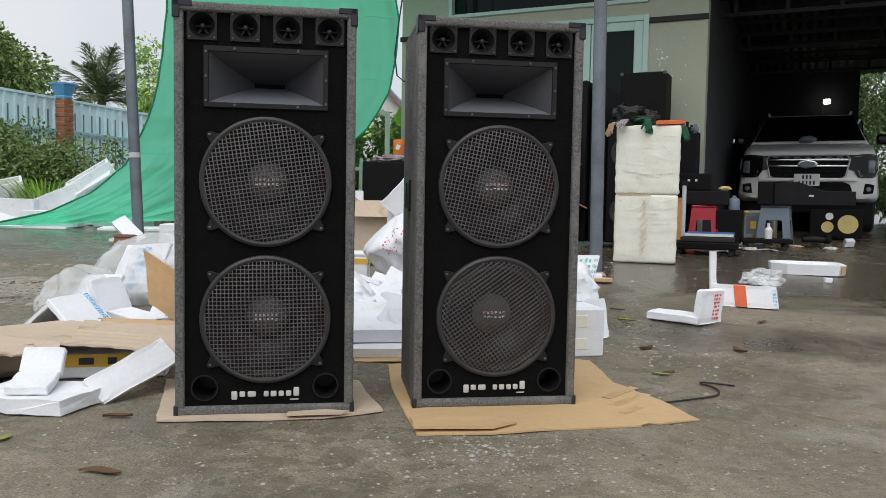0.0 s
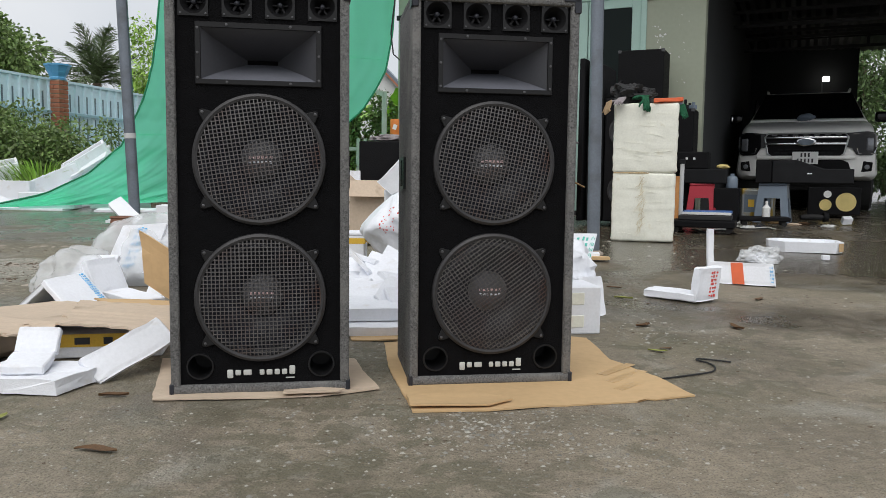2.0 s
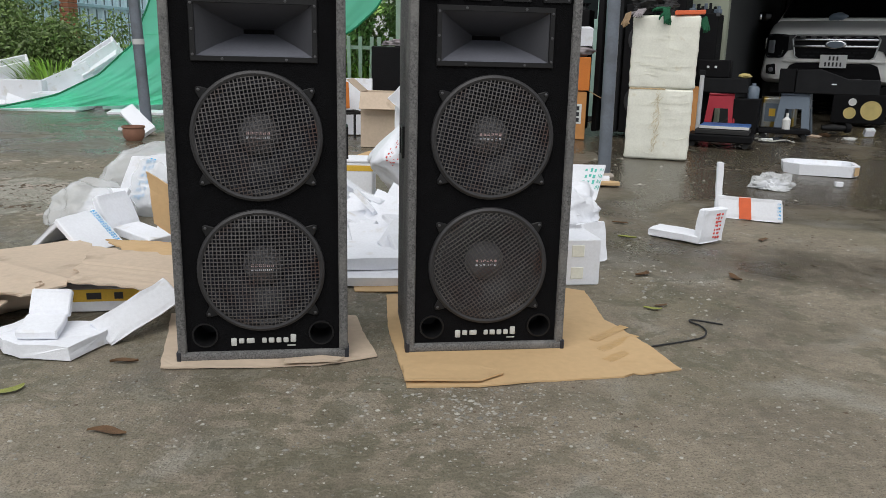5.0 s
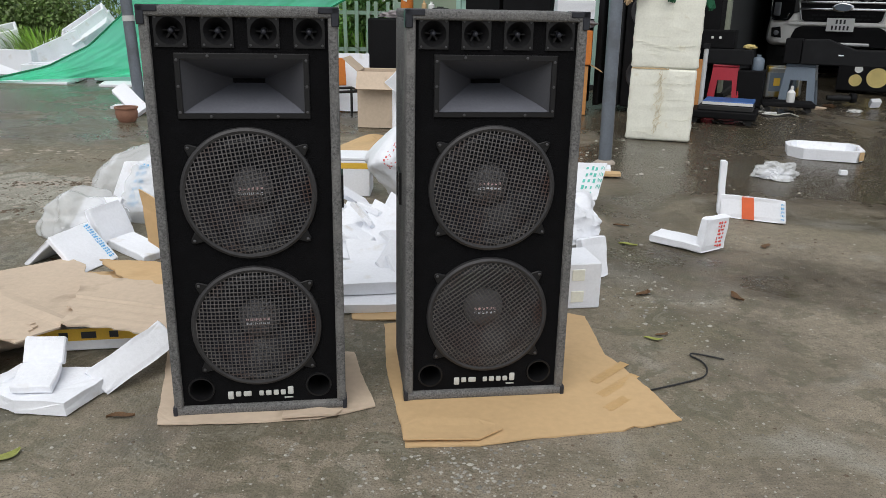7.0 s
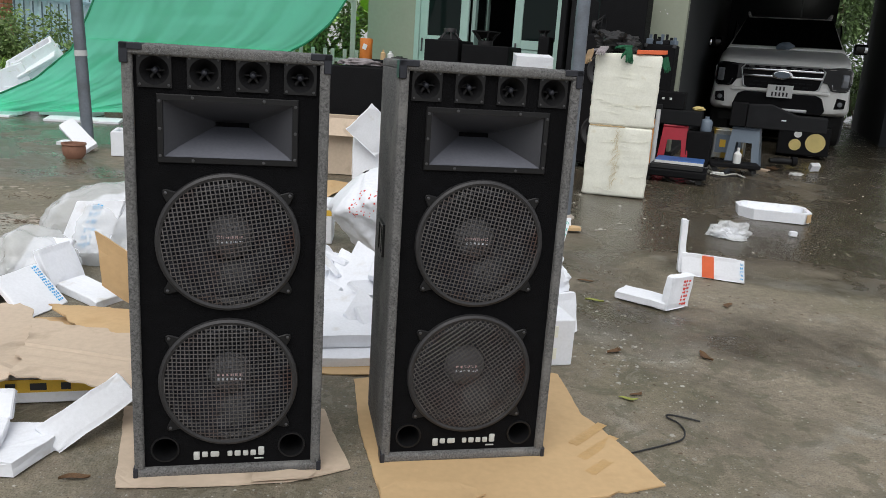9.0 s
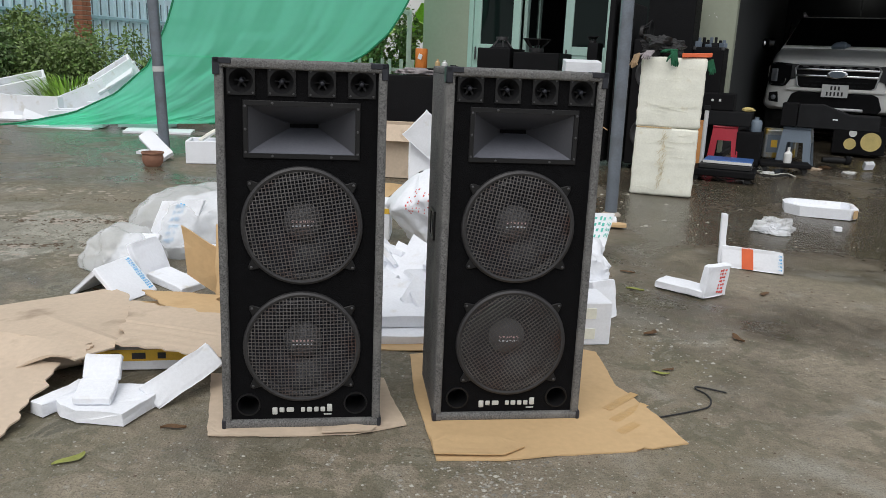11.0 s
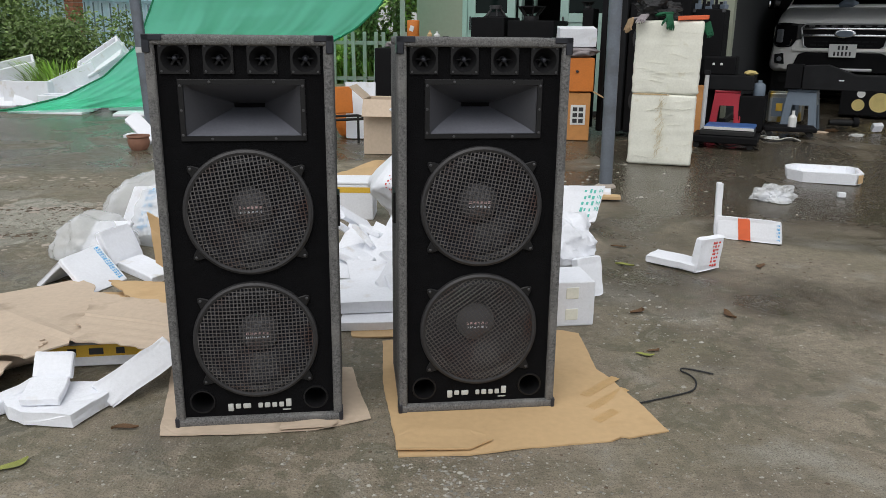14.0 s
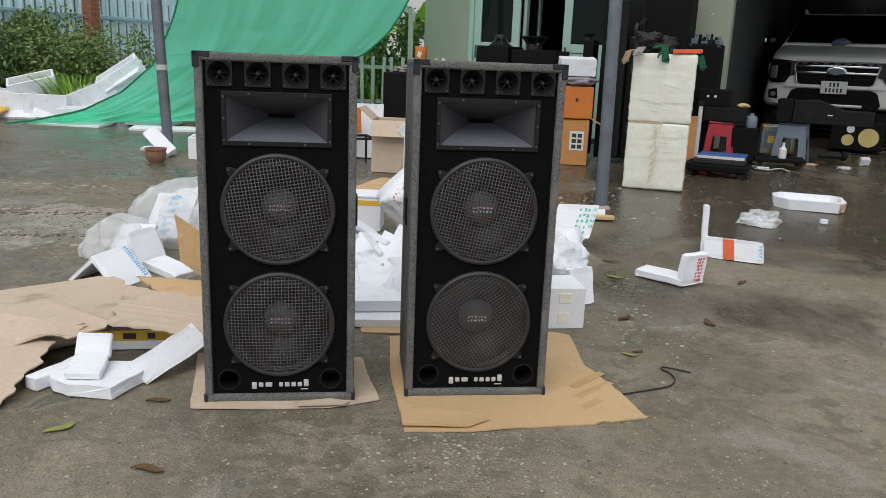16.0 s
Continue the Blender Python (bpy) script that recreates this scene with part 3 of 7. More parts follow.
for z in (WIN_B - 0.05, WIN_T):
    box(wf, DOOR_R - DOOR_L + 0.1, 0.24, 0.05, Matrix.Translation(((DOOR_L + DOOR_R) / 2, 0.09, z)), 0.005)
for u in (DOOR_L - 0.024, DOOR_R + 0.024):
    box(wf, 0.05, 0.236, WIN_T - WIN_B, Matrix.Translation((u, 0.09, WIN_B)), 0.005)
part("window_frame", wf, M_DOOR, win)
part("pane", boxed(DOOR_R - DOOR_L, 0.012, WIN_T - WIN_B, Matrix.Translation(((DOOR_L + DOOR_R) / 2, 0.08, WIN_B))), M_GLASS, win)

# unseen eave slab, added to keep sky light off the house front
w = part("ceiling_added_eave", boxed(5.6, 1.5, 0.1, Matrix.Translation((-2.9, -0.75, 4.3))), M_WALL_IN)
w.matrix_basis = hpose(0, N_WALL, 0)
tagged(w, "plain unseen eave added to shade the house front", "ceiling", kind="structure")

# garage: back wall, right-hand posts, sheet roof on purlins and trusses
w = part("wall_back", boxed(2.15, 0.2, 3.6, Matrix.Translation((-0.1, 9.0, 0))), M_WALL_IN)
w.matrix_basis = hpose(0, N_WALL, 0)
tagged(w, "back wall of the garage, coloured dark for shade", "wall", kind="structure")
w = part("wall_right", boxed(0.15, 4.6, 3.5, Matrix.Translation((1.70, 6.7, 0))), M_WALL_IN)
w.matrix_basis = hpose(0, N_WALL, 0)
tagged(w, "side wall of the garage, coloured dark for shade", "wall", kind="structure")
roof = bmesh.new()
sheet(roof, lambda a, b: Vector((-1.17 + 7.17 * a, -0.35 + 9.6 * b, 3.62 - 0.12 * b + 0.018 * math.sin(a * 2 * math.pi * 47))), 188, 1)
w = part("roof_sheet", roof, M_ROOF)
w.matrix_basis = hpose(0, N_WALL, 0)
tagged(w, "corrugated metal garage roof, coloured near-black for the shade below", "roof", kind="structure")
truss = bmesh.new()
for b in range(9):
    box(truss, 7.0, 0.05, 0.05, Matrix.Translation((2.4, -0.2 + b * 0.9, 3.52 - 0.011 * b)))
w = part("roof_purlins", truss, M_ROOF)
w.matrix_basis = hpose(0, N_WALL, 0)
tagged(w, "light steel purlins under the garage roof, coloured dark for shade", "beam", kind="structure")
for k, n0 in enumerate((1.1, 3.6, 6.1)):
    tb = bmesh.new()
    for z in (3.10, 3.32):
        box(tb, 7.0, 0.05, 0.05, Matrix.Translation((2.4, n0, z)))
    for u in range(10):
        box(tb, 0.05, 0.045, 0.18, Matrix.Translation((-0.9 + u * 0.62, n0, 3.145)))
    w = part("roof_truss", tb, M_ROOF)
    w.matrix_basis = hpose(0, N_WALL, 0)
    tagged(w, "light steel ladder truss under the garage roof, coloured dark for shade", "beam", kind="structure")


# ---- poles ----
def pole(base, top, r, tape_z, label):
    t = thing("support_pole", Matrix.Translation(base), label, "pole", "yard poles")
    d = Vector(top) - Vector(base)
    part("pole_tube", tube(bmesh.new(), [Vector((0, 0, -0.02)), d * 0.5, d], r, 20), M_POLE, t, smooth=True)
    for z in tape_z:
        c = d * (z / d.z)
        part("tape_band", tube(bmesh.new(), [c - d.normalized() * 0.025, c + d.normalized() * 0.025], r + 0.003, 20), M_TAPE, t, "pale tape wound round the pole", True)
    foot = turned(bmesh.new(), [(0, 0), (r + 0.03, 0), (r + 0.028, 0.012), (r, 0.03), (r, 0.01)], 20)
    part("foot_collar", foot, M_MORTAR, t, smooth=True)
    return t


pole((-1.975, 7.9, gz(0, 7.9)), (-2.145, 7.9, 4.6), 0.052, (0.87,), "grey steel pole with pale tape, leaning slightly")
pole((1.92, 5.75, gz(0, 5.75)), (1.87, 5.75, 4.6), 0.049, (), "scuffed grey steel pole standing in the yard")


# ---- green shade net ----
def lerp_rows(rows, z):
    for (z0, a0, b0), (z1, a1, b1) in zip(rows, rows[1:]):
        if z <= z1:
            k = (z - z0) / (z1 - z0)
            k = max(0.0, k)
            return a0 + (a1 - a0) * k, b0 + (b1 - b0) * k
    return rows[-1][1:]


NET_ROWS = [(0.22, -4.60, -2.0), (0.28, -4.12, -1.75), (0.42, -3.52, -1.35), (0.66, -3.03, -0.95), (1.0, -2.64, -0.45), (1.25, -2.5, 0.0), (1.5, -2.39, 0.27),
            (1.75, -2.31, 0.43), (2.0, -2.25, 0.56), (2.45, -2.19, 0.64), (2.9, -2.15, 0.67), (3.3, -2.13, 0.60), (3.9, -2.1, 0.5)]


def net_at(a, b):
    z = 0.24 + 3.6 * b ** 1.35
    x0, x1 = lerp_rows(NET_ROWS, z)
    x = x0 + (x1 - x0) * a
    z2 = z + 0.10 * a * (1 - b) ** 6
    y = 9.9 + 0.10 * math.sin(a * 5 + b * 3) * b + 0.05 * noise.noise(Vector((a * 6, b * 8, 3))) - 0.12 * math.sin(a * math.pi) * math.sin(b * math.pi)
    y += 0.012 * math.sin(a * 40 + b * 9) + 0.022 * noise.noise(Vector((a * 3, b * 26, 7))) + 0.014 * noise.noise(Vector((a * 30, b * 5, 9)))
    return Vector((x, y, z2))


net = thing("shade_net", Matrix(), "green woven shade cloth hung from above, sagging to the ground", "shade cloth")
cloth = sheet(bmesh.new(), net_at, 110, 130)
part("cloth", cloth, M_NET, net, smooth=True)
for nm, edge in (("hem", 0.0), ("hem", 1.0)):
    part(nm, tube(bmesh.new(), [net_at(edge, k / 60) for k in range(61)], 0.012, 6), M_NET_HEM, net, "darker rolled hem")
for row in (0.36, 0.62, 0.80):
    part("seam", tube(bmesh.new(), [net_at(k / 30, row) + Vector((0, -0.006, 0)) for k in range(31)], 0.004, 5), M_NET, net, "sewn seam")

# ---- the two loudspeakers ----
SP_W, SP_H, SP_D, SP_T = 0.520, 1.203, 0.41, 0.027
TW_X, TW_Z, PORT_X, PORT_Z, WOOF_Z, HORN_Z = (-0.182, -0.0607, 0.0607, 0.182), 1.139, 0.177, 0.081, (0.692, 0.285), 0.994


def grille_bm(turn):
    """A domed round grille of crossed wires."""
    g, R, step = bmesh.new(), 0.176, 0.0114
    ca, sa = math.cos(turn), math.sin(turn)

    def dome(x, z, lift):
        r = math.hypot(x, z)
        return Vector((x, -0.004 - 0.016 * math.sqrt(max(0, 1 - (r / (R + 0.006)) ** 2)) - lift, z))
    for way in (0, 1):
        for k in range(-15, 16):
            o = k * step
            if abs(o) >= R:
                continue
            half = math.sqrt(R * R - o * o)
            pts = []
            for s in range(9):
                q = -half + 2 * half * s / 8
                x, z = (o, q) if way else (q, o)
                pts.append(dome(x * ca - z * sa, x * sa + z * ca, 0.0012 * way))
            tube(g, pts, 0.0018, 4, cap=False)
    return g


def woofer(parent, m, turn):
    d = part("woofer", turned(bmesh.new(), [(0.178, 0.004), (0.172, -0.004), (0.158, -0.012), (0.15, -0.008), (0.145, -0.016), (0.06, -0.075)], 48, pose(0, 0, 0, 90)), M_CONE, parent, "black paper cone", True)
    d.matrix_basis = m
    part("dust_cap", turned(bmesh.new(), [(0.063, -0.07), (0.06, -0.058), (0.045, -0.042), (0.025, -0.033), (0, -0.03)], 32, pose(0, 0, 0, 90)), M_CAP, d, "grey dust cap with a small printed label", True)
    lab = bmesh.new()
    for k in range(6):
        box(lab, 0.008, 0.001, 0.008, Matrix.Translation((-0.03 + k * 0.012, 0.031, 0.004)))
    part("label_mark", lab, M_LABEL_RED, d, "small reddish print")
    lab = bmesh.new()
    for k in range(6):
        box(lab, 0.008, 0.001, 0.007, Matrix.Translation((-0.03 + k * 0.012, 0.031, -0.009)))
    part("label_mark", lab, M_LABEL_PALE, d, "small pale print")
    rim = turned(bmesh.new(), [(0.170, 0.003), (0.173, 0.012), (0.180, 0.014), (0.187, 0.010), (0.189, 0.0), (0.182, -0.003)], 64, pose(0, 0, 0, 90))
    part("grille_rim", rim, M_RIM, d, "black pressed steel rim", True)
    part("grille", grille_bm(turn), M_GRILLE, d, "dark rust-tinged wire grille", True)
    for a in (40, 140, 220, 320):
        ear = bmesh.new()
        c, s = math.cos(radians(a)), math.sin(radians(a))
        mm = Matrix(((-s, 0, c, 0), (0, 1, 0, 0), (c, 0, s, 0), (0, 0, 0, 1)))
        prism(ear, [(-0.021, 0.183), (0.021, 0.183), (0.0085, 0.211), (0.0, 0.217), (-0.0085, 0.211)], -0.007, mm, 0.002)
        clamp = part("grille_clamp", ear, M_PLASTIC, d)
        part("screw", turned(bmesh.new(), [(0.0045, 0.0), (0.0045, 0.002), (0.002, 0.003), (0, 0.003)], 10, Matrix.Translation((c * 0.206, -0.007, s * 0.206)) @ pose(0, 0, 0, 90)), M_SCREW, clamp, "steel screw", True)
    return d


def speaker(m, label, turns):
    sp = thing("loudspeaker", m, label, "loudspeaker", "pair of tall loudspeakers")
    T = SP_T
    worn = "worn grey carpet covering"
    part("top_panel", boxed(SP_W, SP_D, T, Matrix.Translation((0, SP_D / 2, SP_H - T)), 0.008, 3), M_CARPET, sp, worn, True)
    part("bottom_panel", boxed(SP_W, SP_D, T, Matrix.Translation((0, SP_D / 2, 0)), 0.008, 3), M_CARPET, sp, worn, True)
    for s in (-1, 1):
        part("side_panel", boxed(T, SP_D - 0.004, SP_H - 2 * T + 0.012, Matrix.Translation((s * (SP_W - T) / 2, SP_D / 2, T - 0.006)), 0.008, 3), M_CARPET, sp, worn, True)
    part("back_panel", boxed(SP_W - 0.04, 0.02, SP_H - 0.04, Matrix.Translation((0, SP_D - 0.012, 0.02))), M_CARPET, sp, worn)
    # baffle with openings for drivers, horn, tweeters and ports
    w2, z0, z1, y0 = (SP_W - 2 * T) / 2 + 0.002, T - 0.002, SP_H - T + 0.002, 0.018
    holes = [(0, z, 0.181) for z in WOOF_Z] + [(x, PORT_Z, 0.035) for x in (-PORT_X, PORT_X)] + [(tx, TW_Z, 0.0365) for tx in TW_X]
    baf = bmesh.new()
    step = 0.0115
    nx, nz = int(2 * w2 / step), int((z1 - z0) / step)

    def snapped(x, z):
        for hx, hz, r in holes:
            d = math.hypot(x - hx, z - hz)
            if d < r + step * 0.7 and d > r - step * 0.7 and d > 1e-6:
                return hx + (x - hx) * r / d, hz + (z - hz) * r / d
        return x, z
    grid = {}
    for i in range(nx + 1):
        for j in range(nz + 1):
            x, z = -w2 + 2 * w2 * i / nx, z0 + (z1 - z0) * j / nz
            if any(math.hypot(x - hx, z - hz) < r - step * 0.7 for hx, hz, r in holes) or (abs(x) < 0.165 and abs(z - HORN_Z) < 0.0745):
                continue
            sx, sz = snapped(x, z)
            grid[i, j] = baf.verts.new((sx, y0, sz))
    for i in range(nx):
        for j in range(nz):
            k = [(i, j), (i + 1, j), (i + 1, j + 1), (i, j + 1)]
            if all(q in grid for q in k):
                baf.faces.new([grid[q] for q in k])
    part("baffle", baf, M_FELT, sp, "black felted front board")
    woofer(sp, Matrix.Translation((0, y0 - 0.003, WOOF_Z[0])) @ Matrix.Scale(1.016, 4), turns[0])
    woofer(sp, Matrix.Translation((0, y0 - 0.003, WOOF_Z[1])) @ Matrix.Scale(1.016, 4), turns[1])
    # horn: a screwed flange round straight side walls and curved top and bottom walls, closing to a dark throat
    horn, flange = bmesh.new(), bmesh.new()
    hz, ho, hv, hi_w, hi_h = HORN_Z, 0.179, 0.0885, 0.164, 0.0735
    rim_rows = [[flange.verts.new((sx * w, y, hz + sz * h)) for sx, sz in ((-1, -1), (1, -1), (1, 1), (-1, 1))]
                for w, h, y in ((ho, hv, y0), (ho, hv, y0 - 0.005), (ho - 0.002, hv - 0.002, y0 - 0.007), (hi_w, hi_h, y0 - 0.007), (hi_w - 0.001, hi_h - 0.001, y0))]
    for a, b in zip(rim_rows, rim_rows[1:]):
        for k in range(4):
            flange.faces.new((a[k], a[(k + 1) % 4], b[(k + 1) % 4], b[k]))
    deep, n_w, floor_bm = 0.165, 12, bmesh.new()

    def flare(f):
        w = (hi_w - 0.001) * (1 - f) + 0.046 * f
        h = 0.006 + (hi_h - 0.007) * (0.85 * (1 - f) + 0.15 * math.exp(-3.2 * f))
        return w, h, y0 + deep * f
    rows, low = [], []
    for q in range(19):
        w, h, y = flare(q / 18)
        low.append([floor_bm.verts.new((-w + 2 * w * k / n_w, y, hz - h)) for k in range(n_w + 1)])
        rows.append([horn.verts.new((x, y, hz + z)) for x, z in [(w, -h), (w, 0.0)] + [(w - 2 * w * k / n_w, h) for k in range(n_w)] + [(-w, h), (-w, 0.0), (-w, -h)]])
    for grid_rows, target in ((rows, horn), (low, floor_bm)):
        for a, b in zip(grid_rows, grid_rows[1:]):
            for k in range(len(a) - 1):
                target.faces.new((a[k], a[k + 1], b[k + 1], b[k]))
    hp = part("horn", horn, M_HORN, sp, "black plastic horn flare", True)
    # lower wall gets the lighter colour, as if lit from the sky
    part("horn_floor", floor_bm, M_HORN_LIT, hp, "lower horn wall, coloured lighter for sky light, with dark blotches", True)
    part("flange", flange, M_PLASTIC, hp, "black screwed flange")
    part("throat", boxed(0.14, 0.01, 0.07, Matrix.Translation((0, y0 + deep + 0.006, hz - 0.035))), M_FELT, hp, "dark throat")
    for x, z in ((-0.09, 0.081), (0.09, 0.081), (-0.09, -0.081), (0.09, -0.081), (-0.1715, 0.07), (0.1715, 0.07), (-0.1715, 0), (0.1715, 0), (-0.1715, -0.07), (0.1715, -0.07)):
        part("screw", turned(bmesh.new(), [(0.0042, 0), (0.004, 0.002), (0, 0.003)], 10, Matrix.Translation((x, y0 - 0.007, hz + z)) @ pose(0, 0, 0, 90)), M_SCREW, hp, "steel screw", True)
    # four horn tweeters
    for x in TW_X:
        tw = bmesh.new()
        n = 32
        q = []
        for k in range(n):
            a = 2 * math.pi * k / n
            c, s = math.cos(a), math.sin(a)
            f = 0.042 / max(abs(c), abs(s))
            q.append((f * c, f * s, 0.036 * c, 0.036 * s, 0.011 * c, 0.011 * s))
        ra = [tw.verts.new((v[0], 0.0, v[1])) for v in q]
        rb = [tw.verts.new((v[0], -0.006, v[1])) for v in q]
        rc = [tw.verts.new((v[2], -0.006, v[3])) for v in q]
        rd = [tw.verts.new((v[2] * 0.70, 0.012, v[3] * 0.70)) for v in q]
        re = [tw.verts.new((v[4], 0.040, v[5])) for v in q]
        for a, b in ((ra, rb), (rb, rc), (rc, rd), (rd, re)):
            for k in range(n):
                tw.faces.new((a[k], a[(k + 1) % n], b[(k + 1) % n], b[k]))
        tw.faces.new(re)
        t = part("tweeter", tw, M_PLASTIC, sp, "small black horn tweeter")
        t.matrix_basis = Matrix.Translation((x, y0, TW_Z))
        part("phase_plug", turned(bmesh.new(), [(0.0085, 0), (0.0075, 0.024), (0.0085, 0.028), (0.0075, 0.033), (0.004, 0.036), (0, 0.037)], 14, Matrix.Translation((0, 0.038, 0)) @ pose(0, 0, 0, 90)), M_CORNER, t, "grey pointed plug", True)
        for a, wd in ((3, 0.006), (177, 0.006), (236, 0.0085), (304, 0.0085)):
            part("fin", boxed(0.024, 0.016, wd, pose(0, 0.026, 0, 0, -a, 0) @ Matrix.Translation((0.017, 0, -wd / 2)), 0.002), M_PLASTIC, t, "black fin")
        for sx in (-1, 1):
            for sz in (-1, 1):
                part("screw", turned(bmesh.new(), [(0.0035, 0), (0.003, 0.002), (0, 0.0025)], 8, Matrix.Translation((sx * 0.035, -0.006, sz * 0.035)) @ pose(0, 0, 0, 90)), M_SCREW, t, "steel screw", True)
    # ports
    for x in (-PORT_X, PORT_X):
        part("port", turned(bmesh.new(), [(0.040, 0), (0.039, 0.006), (0.035, 0.006), (0.033, -0.01), (0.032, -0.12), (0, -0.12)], 36, Matrix.Translation((x, y0, PORT_Z)) @ pose(0, 0, 0, 90)), M_PLASTIC, sp, "round bass port", True)
    # pale badge of plain rounded bars
    badge = part("badge", boxed(0.026, 0.003, 0.003, Matrix.Translation((0.084, y0 - 0.002, 0.040))), M_BADGE, sp, "off-white raised badge of plain bars")
    x = -0.102
    for wd, ht, dz in ((0.0215, 0.026, -0.008), (0.0205, 0.017, 0), (0.030, 0.017, 0), (0.014, 0, 0), (0.0175, 0.017, 0), (0.0215, 0.017, 0), (0.0195, 0.017, 0), (0.0195, 0.017, 0), (0.0215, 0.027, 0)):
        if ht:
            part("badge_bar", boxed(wd * 0.82, 0.007, ht, Matrix.Translation((x + wd / 2, y0 - 0.001, 0.051 + dz)), 0.0034, 2), M_BADGE, badge, smooth=True)
        x += wd + 0.0022
    # corner protectors: large at the top, small worn ones at the bottom
    for sx in (-1, 1):
        for top in (0, 1):
            c = bmesh.new()
            hh, ww, fw = (0.050, 0.054, 0.020) if top else (0.034, 0.030, 0.012)
            zz = SP_H - hh + 0.002 if top else -0.002
            box(c, 0.005, 0.055, hh, Matrix.Translation((sx * (SP_W / 2 + 0.0008), 0.0255, zz)), 0.002)
            box(c, fw, 0.005, hh, Matrix.Translation((sx * (SP_W / 2 - fw / 2 + 0.002), -0.0008, zz)), 0.002)
            box(c, ww, 0.055, 0.005, Matrix.Translation((sx * (SP_W / 2 - ww / 2 + 0.002), 0.0255, SP_H - 0.0025 if top else -0.0025)), 0.002)
            if top:
                box(c, ww, 0.005, 0.017, Matrix.Translation((sx * (SP_W / 2 - ww / 2 + 0.002), -0.0008, SP_H - 0.015)), 0.002)
            part("corner_guard", c, M_CORNER, sp, "dark plastic corner guard", True)
    # recessed side handles
    for sx in (-1, 1):
        h = bmesh.new()
        for dz in (-0.05, 0.044):
            box(h, 0.012, 0.10, 0.008, Matrix.Translation((sx * (SP_W / 2 + 0.002), 0.21, 0.66 + dz)))
        for dy in (-0.047, 0.047):
            box(h, 0.012, 0.008, 0.086, Matrix.Translation((sx * (SP_W / 2 + 0.002), 0.21 + dy, 0.66 - 0.042)))
        box(h, 0.006, 0.02, 0.086, Matrix.Translation((sx * (SP_W / 2 + 0.004), 0.21, 0.618)))
        hd = part("handle", h, M_PLASTIC, sp, "black side handle")
        part("handle_dish", boxed(0.004, 0.09, 0.09, Matrix.Translation((sx * (SP_W / 2 + 0.0005), 0.21, 0.614))), M_TRIM_DARK, hd, "dark recess")
    return sp


SP_L = speaker(pose(-0.2275, 2.325, 0.004, 0, 0, 1.8), "tall black loudspeaker with two caged woofers and grey carpet edges", (0.16, 0.02))
SP_R = speaker(pose(0.479, 2.370, 0.004, 0, 0, 1.2), "tall black loudspeaker with two caged woofers, scuffed grey carpet sides", (-0.2, 0.62))


# ---- flat cardboard under the loudspeakers ----
def card(name, outline, z, material, label, lift=0.012, seed=0.0, thick=0.005, n=26):
    """A flat sheet of cardboard with a wavy, torn outline, cut from a grid."""
    t = bmesh.new()
    pts = []
    for (x0, y0), (x1, y1) in zip(outline, outline[1:] + outline[:1]):
        L = math.hypot(x1 - x0, y1 - y0)
        for k in range(max(2, int(L / 0.025))):
            f = k / max(2, int(L / 0.025))
            j = 0.004 * noise.noise(Vector((x0 + (x1 - x0) * f, y0 + (y1 - y0) * f, seed)) * 25)
            pts.append((x0 + (x1 - x0) * f + j, y0 + (y1 - y0) * f + j))
    f = t.faces.new([t.verts.new((x, y, 0)) for x, y in pts])
    bmesh.ops.triangulate(t, faces=[f])
    bmesh.ops.subdivide_edges(t, edges=[e for e in t.edges if e.calc_length() > 0.08], cuts=2, use_grid_fill=False)
    bmesh.ops.triangulate(t, faces=t.faces[:])
    for v in t.verts:
        edge = 1.0 if v.is_boundary else 0.45
        v.co.z = gz(v.co.x, v.co.y) + z + lift * edge * max(0, noise.noise(Vector((v.co.x * 4, v.co.y * 4, seed))) + 0.25)
    ex = bmesh.ops.extrude_face_region(t, geom=t.faces[:])
    bmesh.ops.translate(t, vec=(0, 0, thick), verts=[v for v in ex["geom"] if isinstance(v, bmesh.types.BMVert)])
    return tagged(part(name, t, material), label, "cardboard")


card("cardboard_sheet", [(0.175, 2.98), (0.168, 2.60), (0.207, 2.096), (0.42, 2.085), (0.60, 2.115), (0.868, 2.135), (0.885, 2.165), (0.93, 2.15), (1.07, 2.185), (0.99, 2.62), (0.97, 2.66), (0.99, 3.0), (0.93, 3.04), (0.7, 3.06)],
     0.001, M_CARD, "large flat tan cardboard sheet under a loudspeaker", 0.007, 1.0)
for (ax, ay), (bx, by) in (((0.865, 2.446), (1.020, 2.583)), ((0.861, 2.353), (1.026, 2.488)), ((0.855, 2.262), (1.030, 2.399))):
    d = Vector((bx - ax, by - ay, 0))
    side = Vector((-d.y, d.x, 0)).normalized() * 0.017
    strip = bmesh.new()
    sheet(strip, lambda u, v: Vector((ax, ay, 0.0082)) + d * u + side * (2 * v - 1) + Vector((0.002 * math.sin(v * 9 + ax * 40), 0, 0)), 6, 4)
    tagged(part("packing_tape", thicken(strip, 0.0004), M_TAPE_TAN), "strip of glossy brown packing tape on a cardboard sheet", "tape", "tape strips")
card("cardboard_scrap", [(0.20, 2.115), (0.42, 2.10), (0.50, 2.155), (0.46, 2.21), (0.2, 2.25)], 0.008, M_CARD, "curled torn cardboard flap lying on the cardboard sheet", 0.008, 4.0)
card("cardboard_sheet", [(-0.530, 2.272), (-0.3, 2.262), (-0.05, 2.275), (0.0, 2.29), (0.125, 2.335), (0.08, 2.58), (0.06, 2.74), (-0.61, 2.78)],
     0.001, M_CARD_GREY, "faded flat cardboard sheet under a loudspeaker", 0.008, 7.0)
